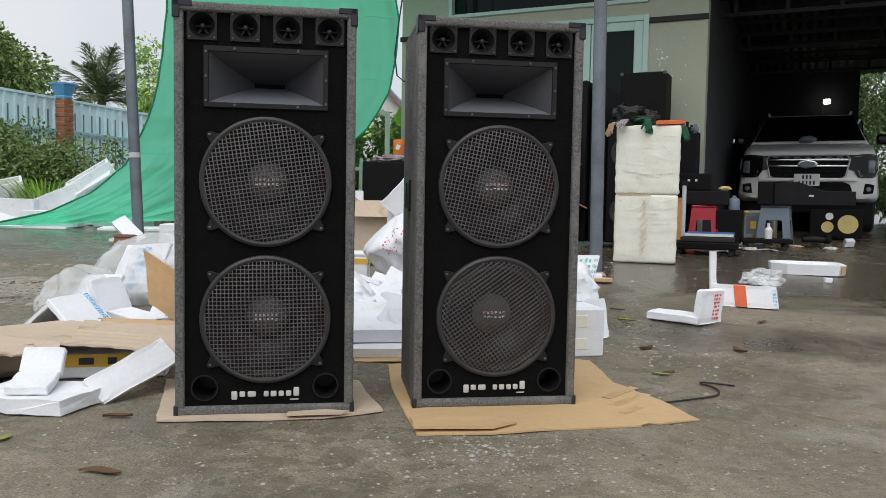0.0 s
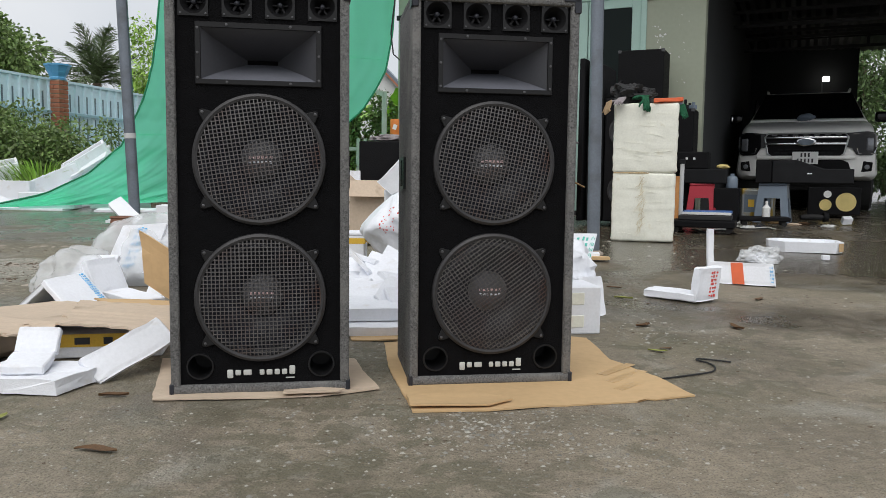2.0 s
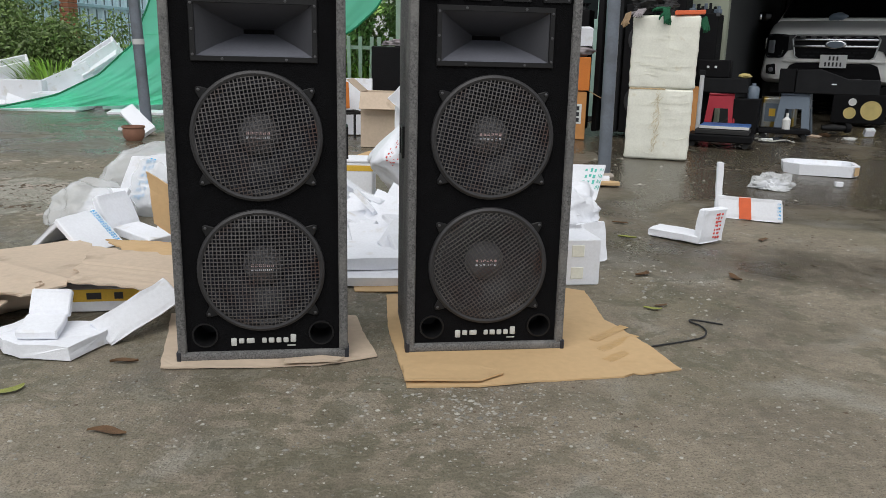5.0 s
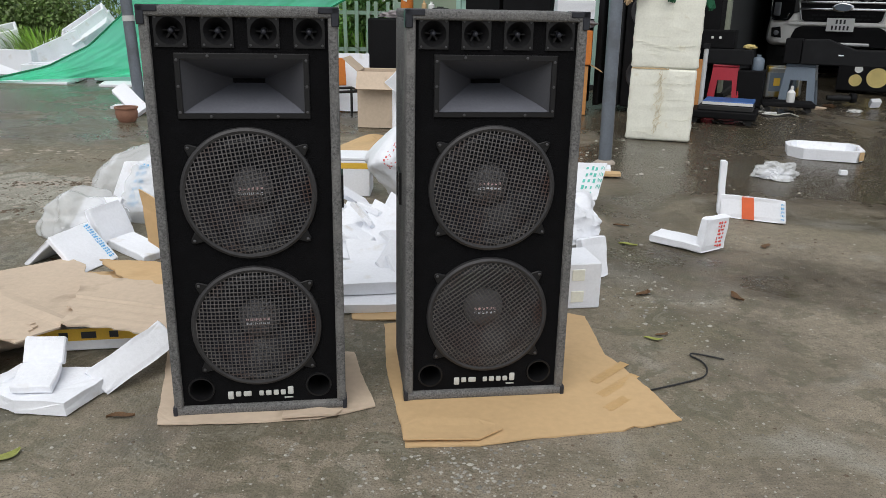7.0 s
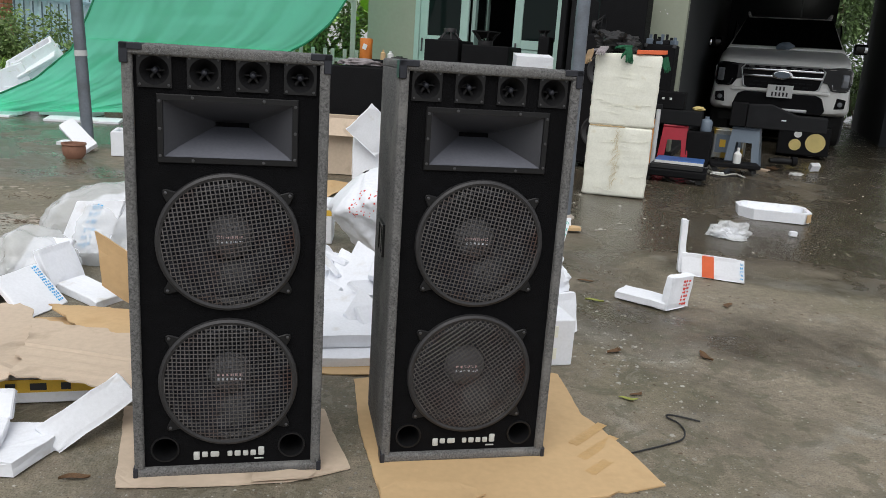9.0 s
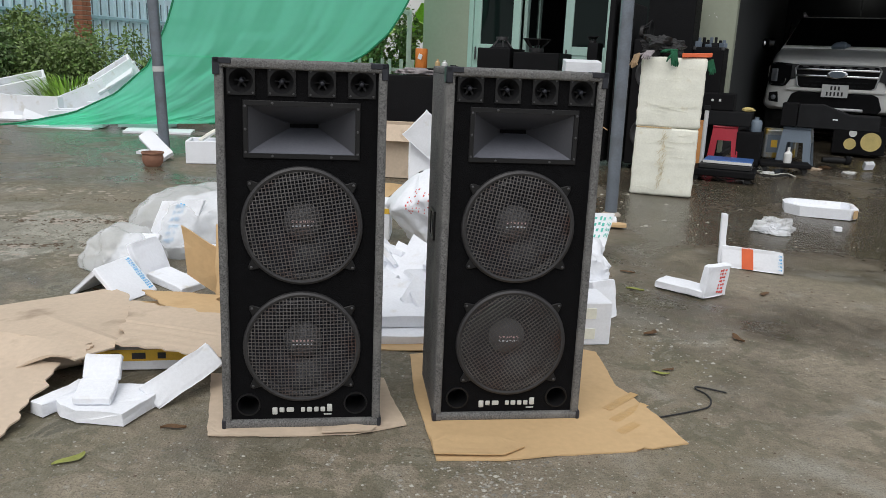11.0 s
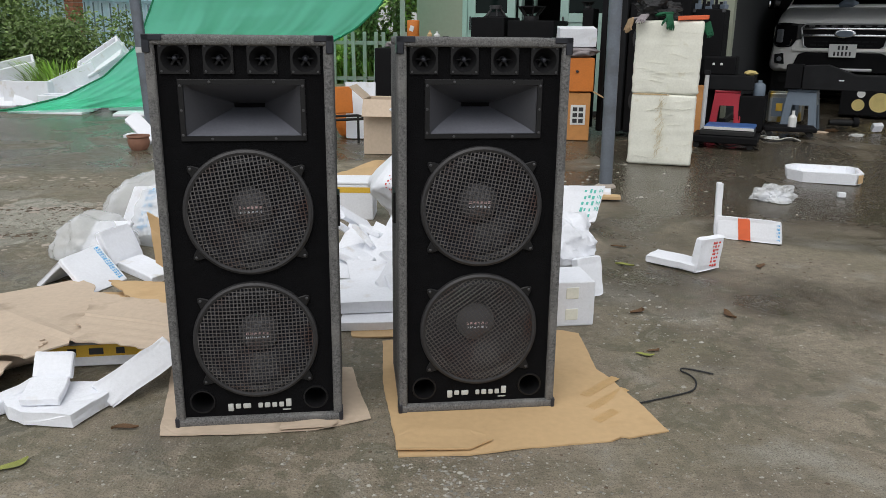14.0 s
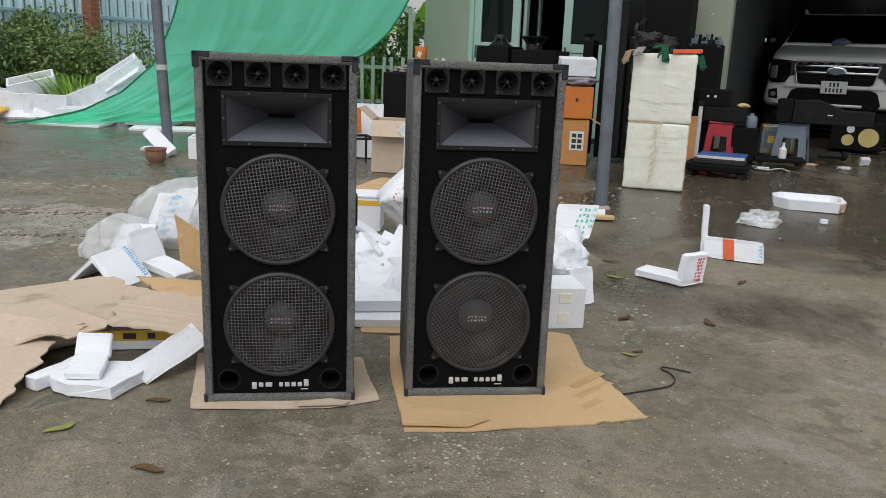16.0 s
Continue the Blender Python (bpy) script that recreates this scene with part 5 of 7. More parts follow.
crumpled("cardboard_scrap", [(-1.073, 3.572, 0.103), (-0.710, 3.528, 0.090), (-0.628, 3.150, 0.109), (-0.858, 3.243, 0.102)], 12, M_CARD, "torn tan cardboard piece between foam and cardboard", 17.0, 0.006)
crumpled("cardboard_scrap", [(-1.12, 3.56, 0.05), (-0.72, 3.50, 0.07), (-0.66, 3.36, 0.09), (-1.1, 3.36, 0.08)], 12, M_CARD, "torn tan cardboard strip among foam pieces", 14.0, 0.02)
lump("paper_wad", (-1.28, 2.86, 0.05), (0.20, 0.10, 0.07), M_CARD_GREY, "crumpled brown packing paper under cardboard", "paper", 3.0, 0.25, sub=4)
pb = thing("printed_carton", pose(-0.86, 2.93, 0.008, 0, 0, 4), "white carton with a yellow printed band under cardboard", "carton")
part("carton_body", boxed(0.46, 0.22, 0.085, None, 0.004), M_FOAM, pb)
part("yellow_band", boxed(0.464, 0.004, 0.045, Matrix.Translation((0, -0.111, 0.04))), M_YELLOW, pb, "yellow printed band")
for k in range(3):
    part("band_bar", boxed(0.03 + 0.02 * (k % 2), 0.003, 0.024, Matrix.Translation((-0.12 + k * 0.085, -0.1145, 0.049))), M_INK, pb, "plain dark bar")
plank("cardboard_sheet", (-0.88, 3.66, 0.16), (0.26, -0.05, -0.16), (-0.02, 0.02, 0.24), 0.006, M_CARD, "tan cardboard board leaning on foam pieces", "cardboard", seed=3, chip=0.006)
plank("cardboard_sheet", (-0.72, 3.52, 0.02), (0.28, -0.02, 0.0), (-0.02, 0.16, 0.39), 0.006, M_CARD, "creased tan cardboard board standing behind a loudspeaker", "cardboard", seed=8, chip=0.008)

# foam corner pieces and wrapped bundles
wd = thing("foam_corner", Matrix(), "white foam angle piece with a blue print, standing like a tent", "foam", "packing foam")
pa, aa, bb = (-1.329, 3.705, 0.172), (0.165, -0.135, -0.135), (0.105, 0.225, 0.01)
plank("front_slab", pa, aa, bb, 0.03, F, "", "", parent=wd, seed=9)
plank("side_slab", (-1.335, 3.72, 0.165), (0.105, 0.225, 0.01), (-0.13, 0.02, -0.125), 0.026, F, "", "", parent=wd, seed=10)
bars_on("print_bars", pa, aa, bb, scribble(14, 0.05, 0.95, 0.82, 0.95, 3), M_BLUE_INK, wd, "plain blue printed bars")
lf = thing("foam_corner", Matrix(), "white foam corner piece with an upright side", "foam", "packing foam")
plank("base_slab", (-1.150, 3.955, 0.082), (0.235, -0.245, -0.012), (0.085, 0.14, 0.0), 0.04, F, "", "", parent=lf, seed=11)
plank("back_slab", (-1.165, 3.945, 0.065), (0.095, 0.195, 0.0), (-0.075, 0.045, 0.165), 0.03, F, "", "", parent=lf, seed=12)
pb2 = lump("wrapped_bundle", (-0.98, 4.72, 0.14), (0.32, 0.20, 0.23), M_SACK, "white foam bundle in clear plastic film with blue print", "bundle", 5.0, 0.12, sub=3, facets=True)
lump("film_wrap", (-1.02, 4.66, 0.14), (0.41, 0.33, 0.30), M_FILM, "clear crinkled plastic film round a foam bundle", "film", 8.0, 0.12, sub=4, facets=True)
ps, sa, sb = (-1.266, 4.360, 0.115), (0.244, -0.030, 0.017), (0.089, 0.080, 0.260)
sl = plank("foam_sheet", ps, sa, sb, 0.03, F, "white foam panel with blue print in a plastic bag", "foam", "packing foam", seed=13)
bars_on("print_bars", ps, sa, sb, scribble(6, 0.38, 0.62, 0.10, 0.98, 5, False), M_BLUE_INK, sl, "plain blue printed bars")
lump("film_wrap", (-1.34, 4.24, 0.10), (0.22, 0.20, 0.17), M_FILM, "small bag of clear crinkled plastic film", "film", 12.0, 0.14, sub=3, facets=True)
plank("foam_sheet", (-1.40, 4.12, 0.07), (0.20, -0.05, 0.01), (0.07, 0.12, 0.16), 0.03, F, "white foam panel inside a plastic bag", "foam", "packing foam", seed=14)
plank("foam_chunk", (-0.97, 4.05, 0.05), (0.16, 0.0, 0.0), (0.03, 0.12, 0.14), 0.05, F, "white foam block in the pile", "foam", "packing foam", seed=15)
plank("foam_sheet", (-0.80, 4.3, 0.06), (0.30, -0.05, 0.0), (0.02, 0.12, 0.22), 0.05, F, "white foam panel behind a loudspeaker", "foam", "packing foam", seed=16)

# between and behind the loudspeakers
plank("foam_plank", (0.0, 3.085, 0.018), (0.40, 0.01, 0.0), (0.02, 0.30, 0.01), -0.035, F, "pink-stained white foam board at the foot of a pile", "foam", "packing foam", seed=17)
plank("foam_plank", (-0.05, 3.17, 0.062), (0.45, 0.03, 0.0), (0.02, 0.27, 0.02), -0.05, F, "thick white foam board in a pile", "foam", "packing foam", seed=18)
plank("foam_plank", (0.04, 3.45, 0.10), (0.22, -0.06, 0.0), (-0.02, 0.16, 0.05), -0.03, F, "speckled white foam board in a pile", "foam", "packing foam", seed=19)
plank("foam_tray", (0.07, 3.72, 0.15), (0.22, -0.22, -0.08), (0.09, 0.20, 0.14), 0.06, F, "white foam box side with a hole in the pile", "foam", "packing foam", seed=20)
plank("foam_tray", (-0.06, 3.85, 0.12), (0.14, -0.12, -0.02), (0.08, 0.20, 0.13), 0.05, F, "white foam box side leaning in the pile", "foam", "packing foam", seed=21)
plank("foam_chunk", (-0.10, 3.58, 0.10), (0.18, -0.10, 0.02), (0.07, 0.12, 0.07), 0.06, F, "white foam block in the pile", "foam", "packing foam", seed=22)
plank("foam_plank", (0.10, 3.9, 0.05), (0.35, -0.1, 0.0), (0.05, 0.2, 0.16), 0.05, F, "white foam board in the pile", "foam", "packing foam", seed=23)
r = random.Random(77)
for k in range(11):
    x, y = r.uniform(-0.04, 0.30), 3.28 + 0.075 * k
    z = 0.12 + 0.19 * (y - 3.28) / 0.8 + r.uniform(-0.02, 0.02)
    a = r.choice((-0.75, 0.55, -0.5, 0.9)) + r.uniform(-0.2, 0.2)
    s1, s2 = r.uniform(0.16, 0.30), r.uniform(0.09, 0.16)
    va = Vector((math.cos(a), math.sin(a), r.uniform(-0.75, -0.1))).normalized() * s1
    vb = Vector((-math.sin(a), math.cos(a), r.uniform(0.1, 0.8))).normalized() * s2
    plank("foam_board", (x, y, z), va, vb, 0.022 + 0.015 * r.random(), F, "broken white foam board in a pile", "foam", "packing foam", 0.004, seed=k * 1.3, cuts=4)
card("cardboard_sheet", [(0.05, 3.03), (0.28, 3.0), (0.30, 3.15), (0.04, 3.14)], 0.001, M_CARD, "scrap of brown cardboard under foam boards", 0.02, 15.0)
def slack_bag(name, top, foot, r_top, r_foot, material, label, seed):
    """A half-full plastic bag lying between two points: a tapering tube with long folds and rounded ends."""
    top, foot = Vector(top), Vector(foot)
    ax = (foot - top).normalized()
    s1 = ax.orthogonal().normalized()
    s2 = ax.cross(s1)

    def at(u, v):
        a = 2 * math.pi * u
        end = math.sin(math.pi * min(0.5, 0.02 + v * 2.6)) * math.sin(math.pi * min(0.5, 0.02 + (1 - v) * 3.5))
        ray = s1 * math.cos(a) + s2 * math.sin(a)
        q = Vector((math.cos(a) * 1.4, math.sin(a) * 1.4, v * 1.3 + seed))
        w = (r_top + (r_foot - r_top) * v) * end * (1 + 0.22 * noise.noise(q) - 0.20 * abs(noise.noise(q * 2.3)) + 0.07 * noise.noise(Vector((math.cos(a) * 6, math.sin(a) * 6, v * 3 + seed))) + 0.05 * abs(noise.noise(q * 7)))
        p = top + (foot - top) * v + ray * w
        p.z = max(p.z, gz(p.x, p.y) + 0.004)
        return p
    t = sheet(bmesh.new(), at, 96, 60)
    bmesh.ops.remove_doubles(t, verts=t.verts[:], dist=0.0004)
    ob = part(name, t, material)
    ob.data.shade_smooth()
    return tagged(ob, label, "sack")


sk = slack_bag("white_sack", (0.32, 4.60, 0.56), (0.60, 4.62, 0.03), 0.31, 0.19, M_SACK, "bulging white plastic sack with red print", 21.0)
t = bmesh.new()
r = random.Random(4)
for k in range(46):
    d = Vector((-0.62 + r.random() * 0.62, -1.0, 0.05 + r.random() * 0.62)).normalized()
    f = 1.0 + 0.10
    p = Vector((0.40 + d.x * 0.33 * f, 4.60 + d.y * 0.25 * f, 0.33 + d.z * 0.30 * f))
    hit, loc, nor, _ = sk.ray_cast(p + d * 0.3, -d)
    if hit:
        q = nor.to_track_quat("Z", "Y").to_matrix().to_4x4()
        box(t, 0.006 * (0.5 + r.random()), 0.003 + 0.010 * r.random(), 0.0022, Matrix.Translation(loc) @ q)
tagged(part("print_bars", t, M_RED_INK, sk, "plain red printed bars"), kind="stuff")
yb = thing("foam_box", pose(0.03, 5.0, gz(0, 4.85), 0, 0, -6), "white foam box with a yellow printed band", "foam box")
part("box_body", boxed(0.27, 0.24, 0.225, None, 0.006), M_FOAM, yb)
part("yellow_band", boxed(0.274, 0.244, 0.035, Matrix.Translation((0, 0, 0.176))), M_YELLOW, yb, "yellow printed band")
part("lid", boxed(0.275, 0.245, 0.02, Matrix.Translation((0, 0, 0.226)), 0.005), M_FOAM, yb)
card("cardboard_sheet", [(-0.3, 5.92), (0.02, 5.9), (0.36, 6.45), (0.33, 6.68), (-0.1, 6.35)], 0.004, M_CARD, "curled tan cardboard lying in the yard", 0.07, 18.0)


def carton(m, w, d, h, material, label, flap=0.16, group=""):
    """An open cardboard box with its flaps folded out."""
    c = thing("carton", m, label, "carton", group)
    th = 0.006
    for nm, sx, sy, x, y in (("side", w, th, 0, -d / 2), ("side", w, th, 0, d / 2), ("side", th, d - 2 * th, -w / 2 + th / 2, 0), ("side", th, d - 2 * th, w / 2 - th / 2, 0)):
        part(nm, boxed(sx, sy, h, Matrix.Translation((x, y, 0))), material, c)
    part("bottom", boxed(w - 0.02, d - 0.02, th, Matrix.Translation((0, 0, 0.002))), material, c)
    for rx, ry, x, y, sx, sy in ((58, 0, 0, -d / 2 - 0.004, w, flap), (-30, 0, 0, d / 2 + 0.004, w, flap), (0, -40, -w / 2, 0, flap, d), (0, 24, w / 2, 0, flap, d)):
        f = boxed(sx, sy, th, Matrix.Translation((0 if not ry else (-flap / 2 if x < 0 else flap / 2), 0 if not rx else (-flap / 2 if y < 0 else flap / 2), 0)))
        ob = part("flap", f, material, c)
        ob.matrix_basis = pose(x, y, h, rx, -ry, 0)
    return c


carton(pose(0.36, 7.33, gz(0, 7.2), 0, 0, -10), 0.50, 0.36, 0.49, M_CARD_GREY, "open brown cardboard box standing in the yard", 0.17)
card_lid = plank("foam_cover", (-0.10, 7.98, 0.18), (0.30, -0.03, 0.0), (0.0, 0.10, 0.55), 0.05, F, "white foam lid standing on its edge", "foam", "packing foam", seed=25)
chair = thing("low_chair", pose(-0.08, 7.62, gz(0, 7.6), 0, 0, 20), "low black metal chair with an orange back", "chair")
for x in (-0.17, 0.17):
    for y in (-0.16, 0.16):
        part("leg", tube(bmesh.new(), [(x, y, 0), (x, y, 0.27)], 0.013), M_WIRE, chair)
part("seat_frame", tube(bmesh.new(), [(-0.17, -0.16, 0.27), (0.17, -0.16, 0.27), (0.17, 0.16, 0.27), (-0.17, 0.16, 0.27), (-0.17, -0.16, 0.27)], 0.013), M_WIRE, chair)
part("backrest", boxed(0.30, 0.025, 0.26, pose(-0.02, 0.19, 0.29, -8), 0.01, 2), M_ORANGE, chair, "orange backrest")
bag = lump("cloth_bag", (-0.02, 8.2, 0.36), (0.20, 0.14, 0.22), M_ORANGE, "orange and blue cloth bag against the planting", "bag", 31.0, 0.18, sub=4)
tbl = thing("black_cabinet", pose(0.52, 8.62, gz(0, 8.6), 0, 0, -14), "black felted cabinet standing in the yard, cloths on top", "cabinet")
part("cabinet_body", boxed(0.58, 0.34, 0.82, Matrix.Translation((0, 0, 0.05)), 0.012, 2), M_BLACKBOX, tbl)
for x in (-0.22, 0.22):
    part("foot", boxed(0.05, 0.26, 0.06, Matrix.Translation((x, 0, 0)), 0.005), M_BLACKBOX, tbl)
lump("cloth_heap", (0.56, 8.60, 1.085), (0.22, 0.11, 0.045), M_CLOTH_GREY, "crumpled grey and blue rags on a black cabinet", "rag", 6.0, 0.35, floor=1.062, sub=4)
plank("foam_sheet", (0.30, 6.30, 0.62), (0.23, 0.02, -0.20), (0.19, 0.0, 0.20), 0.04, F, "white foam sheet tilted on a carton", "foam", "packing foam", seed=26)
plank("foam_plank", (0.36, 6.34, 0.16), (0.30, 0.02, 0.0), (0.0, 0.06, 0.40), 0.05, F, "white foam board standing behind a loudspeaker", "foam", "packing foam", seed=27)

# beside the right-hand loudspeaker
wb = thing("foam_box", pose(0.93, 3.20, gz(1, 3.1), 0, 0, 3), "white foam box with a taped side", "foam box")
part("box_body", boxed(0.29, 0.22, 0.20, None, 0.005), M_FOAM, wb)
for z in (0.03, 0.125):
    part("tape_patch", boxed(0.055, 0.004, 0.05, Matrix.Translation((0.045, -0.1115, z)), 0.002), M_FOAM_OLD, wb, "yellowed tape patch")
plank("foam_plank", (1.10, 3.40, 0.03), (0.13, 0.05, 0.0), (-0.01, 0.05, 0.175), 0.05, F, "white foam board standing beside a foam box", "foam", "packing foam", seed=28)
lump("white_sack", (1.00, 3.72, 0.18), (0.24, 0.22, 0.20), M_SACK, "crumpled white plastic sack behind a foam box", "sack", 41.0, 0.25, sub=3, facets=True)
plank("foam_plank", (0.93, 3.60, 0.36), (0.30, 0.05, -0.10), (-0.10, 0.10, 0.10), 0.05, F, "white foam board lying over a sack", "foam", "packing foam", seed=29)
pg, ga, gb = (1.22, 4.52, 0.13), (0.26, -0.03, 0.0), (0.08, 0.10, 0.20)
gf = plank("foam_plank", pg, ga, gb, 0.04, F, "white foam board with green print leaning on the pile", "foam", "packing foam", seed=30)
bars_on("print_bars", pg, ga, gb, scribble(5, 0.55, 0.85, 0.1, 0.95, 8, False) + scribble(4, 0.88, 0.98, 0.3, 0.95, 9, False), M_GREEN_INK, gf, "plain green printed bars")
lump("white_sack", (1.15, 4.75, 0.12), (0.28, 0.2, 0.16), M_SACK, "white plastic sack in the pile", "sack", 44.0, 0.25, sub=3, facets=True)
plank("timber_plank", (1.50, 5.42, 0.10), (0.34, -0.06, 0.0), (0.05, 0.16, 0.0), -0.03, F, "white board lying at the foot of a pole", "board", seed=31)
plank("timber_plank", (1.55, 5.30, 0.095), (0.34, -0.02, 0.0), (0.02, 0.09, 0.0), -0.02, M_CARD, "pale wooden board at the foot of a pole", "board", seed=32)

# loose foam on the wet concrete
fr = thing("foam_corner", Matrix(), "white foam corner piece with red print on wet concrete", "foam", "packing foam")
plank("base_slab", (1.60, 3.93, 0.083), (0.20, -0.20, -0.006), (0.10, 0.10, 0.003), 0.04, F, "", "", parent=fr, seed=33)
p2, a2, b2 = (1.795, 3.725, 0.045), (0.145, 0.055, 0.004), (0.022, 0.008, 0.165)
plank("upright_slab", p2, a2, b2, 0.045, F, "", "", parent=fr, seed=34)
bars_on("print_bars", p2, a2, b2, scribble(7, 0.55, 0.85, 0.08, 0.92, 11, False), M_RED_INK, fr, "plain red printed bars")
f2 = thing("foam_corner", Matrix(), "white foam piece with an orange tape band on wet concrete", "foam", "packing foam")
p3, a3, b3 = (2.20, 4.37, 0.056), (0.30, -0.185, 0.0), (0.0, 0.035, 0.125)
plank("long_slab", p3, a3, b3, 0.09, F, "", "", parent=f2, seed=35)
plank("upright_slab", (2.19, 4.40, 0.06), (0.035, -0.012, 0.0), (0.0, 0.03, 0.31), 0.07, F, "", "", parent=f2, seed=36)
bars_on("tape_band", p3, a3, b3, [(0.33, 0.52, -0.01, 1.0)], M_ORANGE_TAPE, f2, "orange tape band")
bars_on("print_bars", p3, a3, b3, scribble(5, 0.93, 0.985, 0.1, 0.9, 14, False), M_BLUE_INK, f2, "plain blue printed bars")
tr = thing("foam_tray", pose(3.80, 5.98, gz(0, 5.95), 0, 0, -24), "shallow white foam tray with clipped corners", "foam tray")
oct_o = [(-0.29, -0.10), (-0.18, -0.22), (0.21, -0.22), (0.27, -0.14), (0.27, 0.14), (0.21, 0.22), (-0.21, 0.22), (-0.29, 0.10)]
t = bmesh.new()
lo = [t.verts.new((x * 0.96, y * 0.96, 0)) for x, y in oct_o]
hi = [t.verts.new((x, y, 0.085)) for x, y in oct_o]
hi2 = [t.verts.new((x * 0.88, y * 0.85, 0.085)) for x, y in oct_o]
lo2 = [t.verts.new((x * 0.86, y * 0.82, 0.03)) for x, y in oct_o]
for A, B in ((lo, hi), (hi, hi2), (hi2, lo2)):
    for k in range(8):
        t.faces.new((A[k], A[(k + 1) % 8], B[(k + 1) % 8], B[k]))
t.faces.new(lo2)
t.faces.new(lo[::-1])
part("tray_body", t, M_FOAM, tr)
part("tape_patch", boxed(0.06, 0.006, 0.065, pose(0.243, -0.183, 0.012, 0, 0, 53)), M_CARD, tr, "brown tape patch")
lump("plastic_bag", (3.03, 5.30, 0.10), (0.15, 0.11, 0.09), M_FILM, "crumpled clear plastic bag on wet concrete", "plastic bag", 51.0, 0.35, sub=3, facets=True)
lump("white_rag", (3.03, 5.31, 0.09), (0.11, 0.08, 0.055), M_SACK, "white scrap inside a clear plastic bag", "scrap", 52.0, 0.3, sub=4)
plank("foam_scrap", (3.52, 5.30, 0.095), (0.05, -0.01, 0.0), (0.01, 0.04, 0.0), -0.03, F, "small white foam scrap", "foam", "packing foam", seed=37)


# ---- foam boxes strapped as a column, with gloves and bags on top ----
def tall_foam():
    c = thing("foam_box_stack", pose(2.700, 6.735, gz(0, 6.7) + 0.001, 0, 0, -22.5), "two yellowed foam boxes wrapped in film, stacked on end", "foam box")
    for k in range(2):
        z0 = 0.605 * k
        t = bmesh.new()
        box(t, 0.535 + 0.01 * k, 0.36, 0.602, Matrix.Translation((0.002 * k, 0, z0)), 0.022, 3)
        bmesh.ops.subdivide_edges(t, edges=[e for e in t.edges if e.calc_length() > 0.2], cuts=14, use_grid_fill=True)
        for v in t.verts:
            if z0 + 0.02 < v.co.z < z0 + 0.58:
                v.co.x *= 1 + 0.008 * math.sin((v.co.z - z0) * 2 * math.pi / 0.1)
                v.co.y *= 1 + 0.012 * math.sin((v.co.z - z0) * 2 * math.pi / 0.1 + 1)
        roughen(t, 0.006, 12, 2 + k)
        for v in t.verts:
            v.co.z = max(v.co.z, 0.0)
        b = part("foam_box", t, M_FOAM_OLD, c, "yellowed white foam box", True)
        part("lid_seam", boxed(0.004, 0.012, 0.58, Matrix.Translation((0.03, -0.180, z0 + 0.01))), M_FOAM_OLD, b, "taped lid seam")
    part("stain_band", boxed(0.30, 0.004, 0.012, Matrix.Translation((-0.11, -0.1815, 0.597)), 0.0015), M_RUST_STAIN, c, "brown water stain along the joint")
    wrap = bmesh.new()
    rw = random.Random(6)
    for k in range(26):
        z, x0 = rw.uniform(0.05, 1.15), rw.uniform(-0.26, 0.12)
        tube(wrap, [(x0, -0.183, z), (x0 + 0.06, -0.186, z + rw.uniform(-0.012, 0.012)), (x0 + rw.uniform(0.1, 0.16), -0.183, z + rw.uniform(-0.02, 0.02))], 0.0016, 4)
    tagged(part("film_wrinkle", wrap, M_FOAM_OLD, c, "wrinkles of clear wrapping film", True), kind="stuff")
    fold = bmesh.new()
    r = random.Random(3)
    for k in range(34):
        z = 0.05 + 0.50 * k / 34
        tube(fold, [(-0.04 + r.uniform(-0.03, 0.03), -0.1845, z), (-0.02 + r.uniform(-0.02, 0.02), -0.1855, z + 0.04), (0.0 + r.uniform(-0.04, 0.03), -0.1845, z + 0.09 + r.uniform(-0.03, 0.03))], 0.0010, 4)
    part("film_crease", fold, M_STAIN, c, "creased yellowed film")


tall_foam()
TOP = gz(0, 6.7) + 1.205
lump("plastic_bag", (2.60, 6.76, TOP + 0.09), (0.17, 0.13, 0.10), M_WIRE, "black plastic bag heaped on foam boxes", "plastic bag", 61.0, 0.45, floor=TOP, sub=4, facets=True)


def glove(m, material, label, seed, spread=0.12):
    """A limp work glove: palm and five fingers."""
    t = bmesh.new()
    box(t, 0.10, 0.12, 0.025, None, 0.01, 2)
    for k in range(4):
        x = -0.038 + k * 0.025
        tube(t, [(x, 0.05, 0.012), (x * (1 + spread), 0.085, 0.012 + 0.006 * math.sin(seed + k)), (x * (1 + 1.5 * spread), 0.11, -0.004)], [0.013, 0.012, 0.008], 7)
    tube(t, [(0.04, -0.01, 0.012), (0.085, 0.03, 0.01), (0.10, 0.06, 0.0)], [0.014, 0.013, 0.009], 7)
    roughen(t, 0.014, 14, seed)
    bmesh.ops.scale(t, vec=(0.75, 0.75, 0.75), verts=t.verts)
    ob = part("work_glove", t, material, smooth=True)
    ob.matrix_basis = m
    return tagged(ob, label, "glove", "work gloves")


glove(pose(2.42, 6.62, TOP + 0.02, -25, 0, 140), M_CLOTH_GREY, "grey knitted work glove lying on foam boxes", 1)
glove(pose(2.33, 6.66, TOP - 0.02, -60, 20, 110), M_CLOTH_TAN, "tan work glove hanging off foam boxes", 2)
glove(pose(2.62, 6.56, TOP + 0.01, -75, 0, 200), M_CLOTH_GREEN, "green work glove draped over foam boxes", 3)
glove(pose(2.62, 6.62, TOP + 0.05, 0, 10, 100), M_CLOTH_GREEN, "green work glove draped over foam boxes", 4)
glove(pose(2.94, 6.53, TOP - 0.05, -80, 20, 200), M_CLOTH_GREEN, "green work glove hanging off foam boxes", 5)
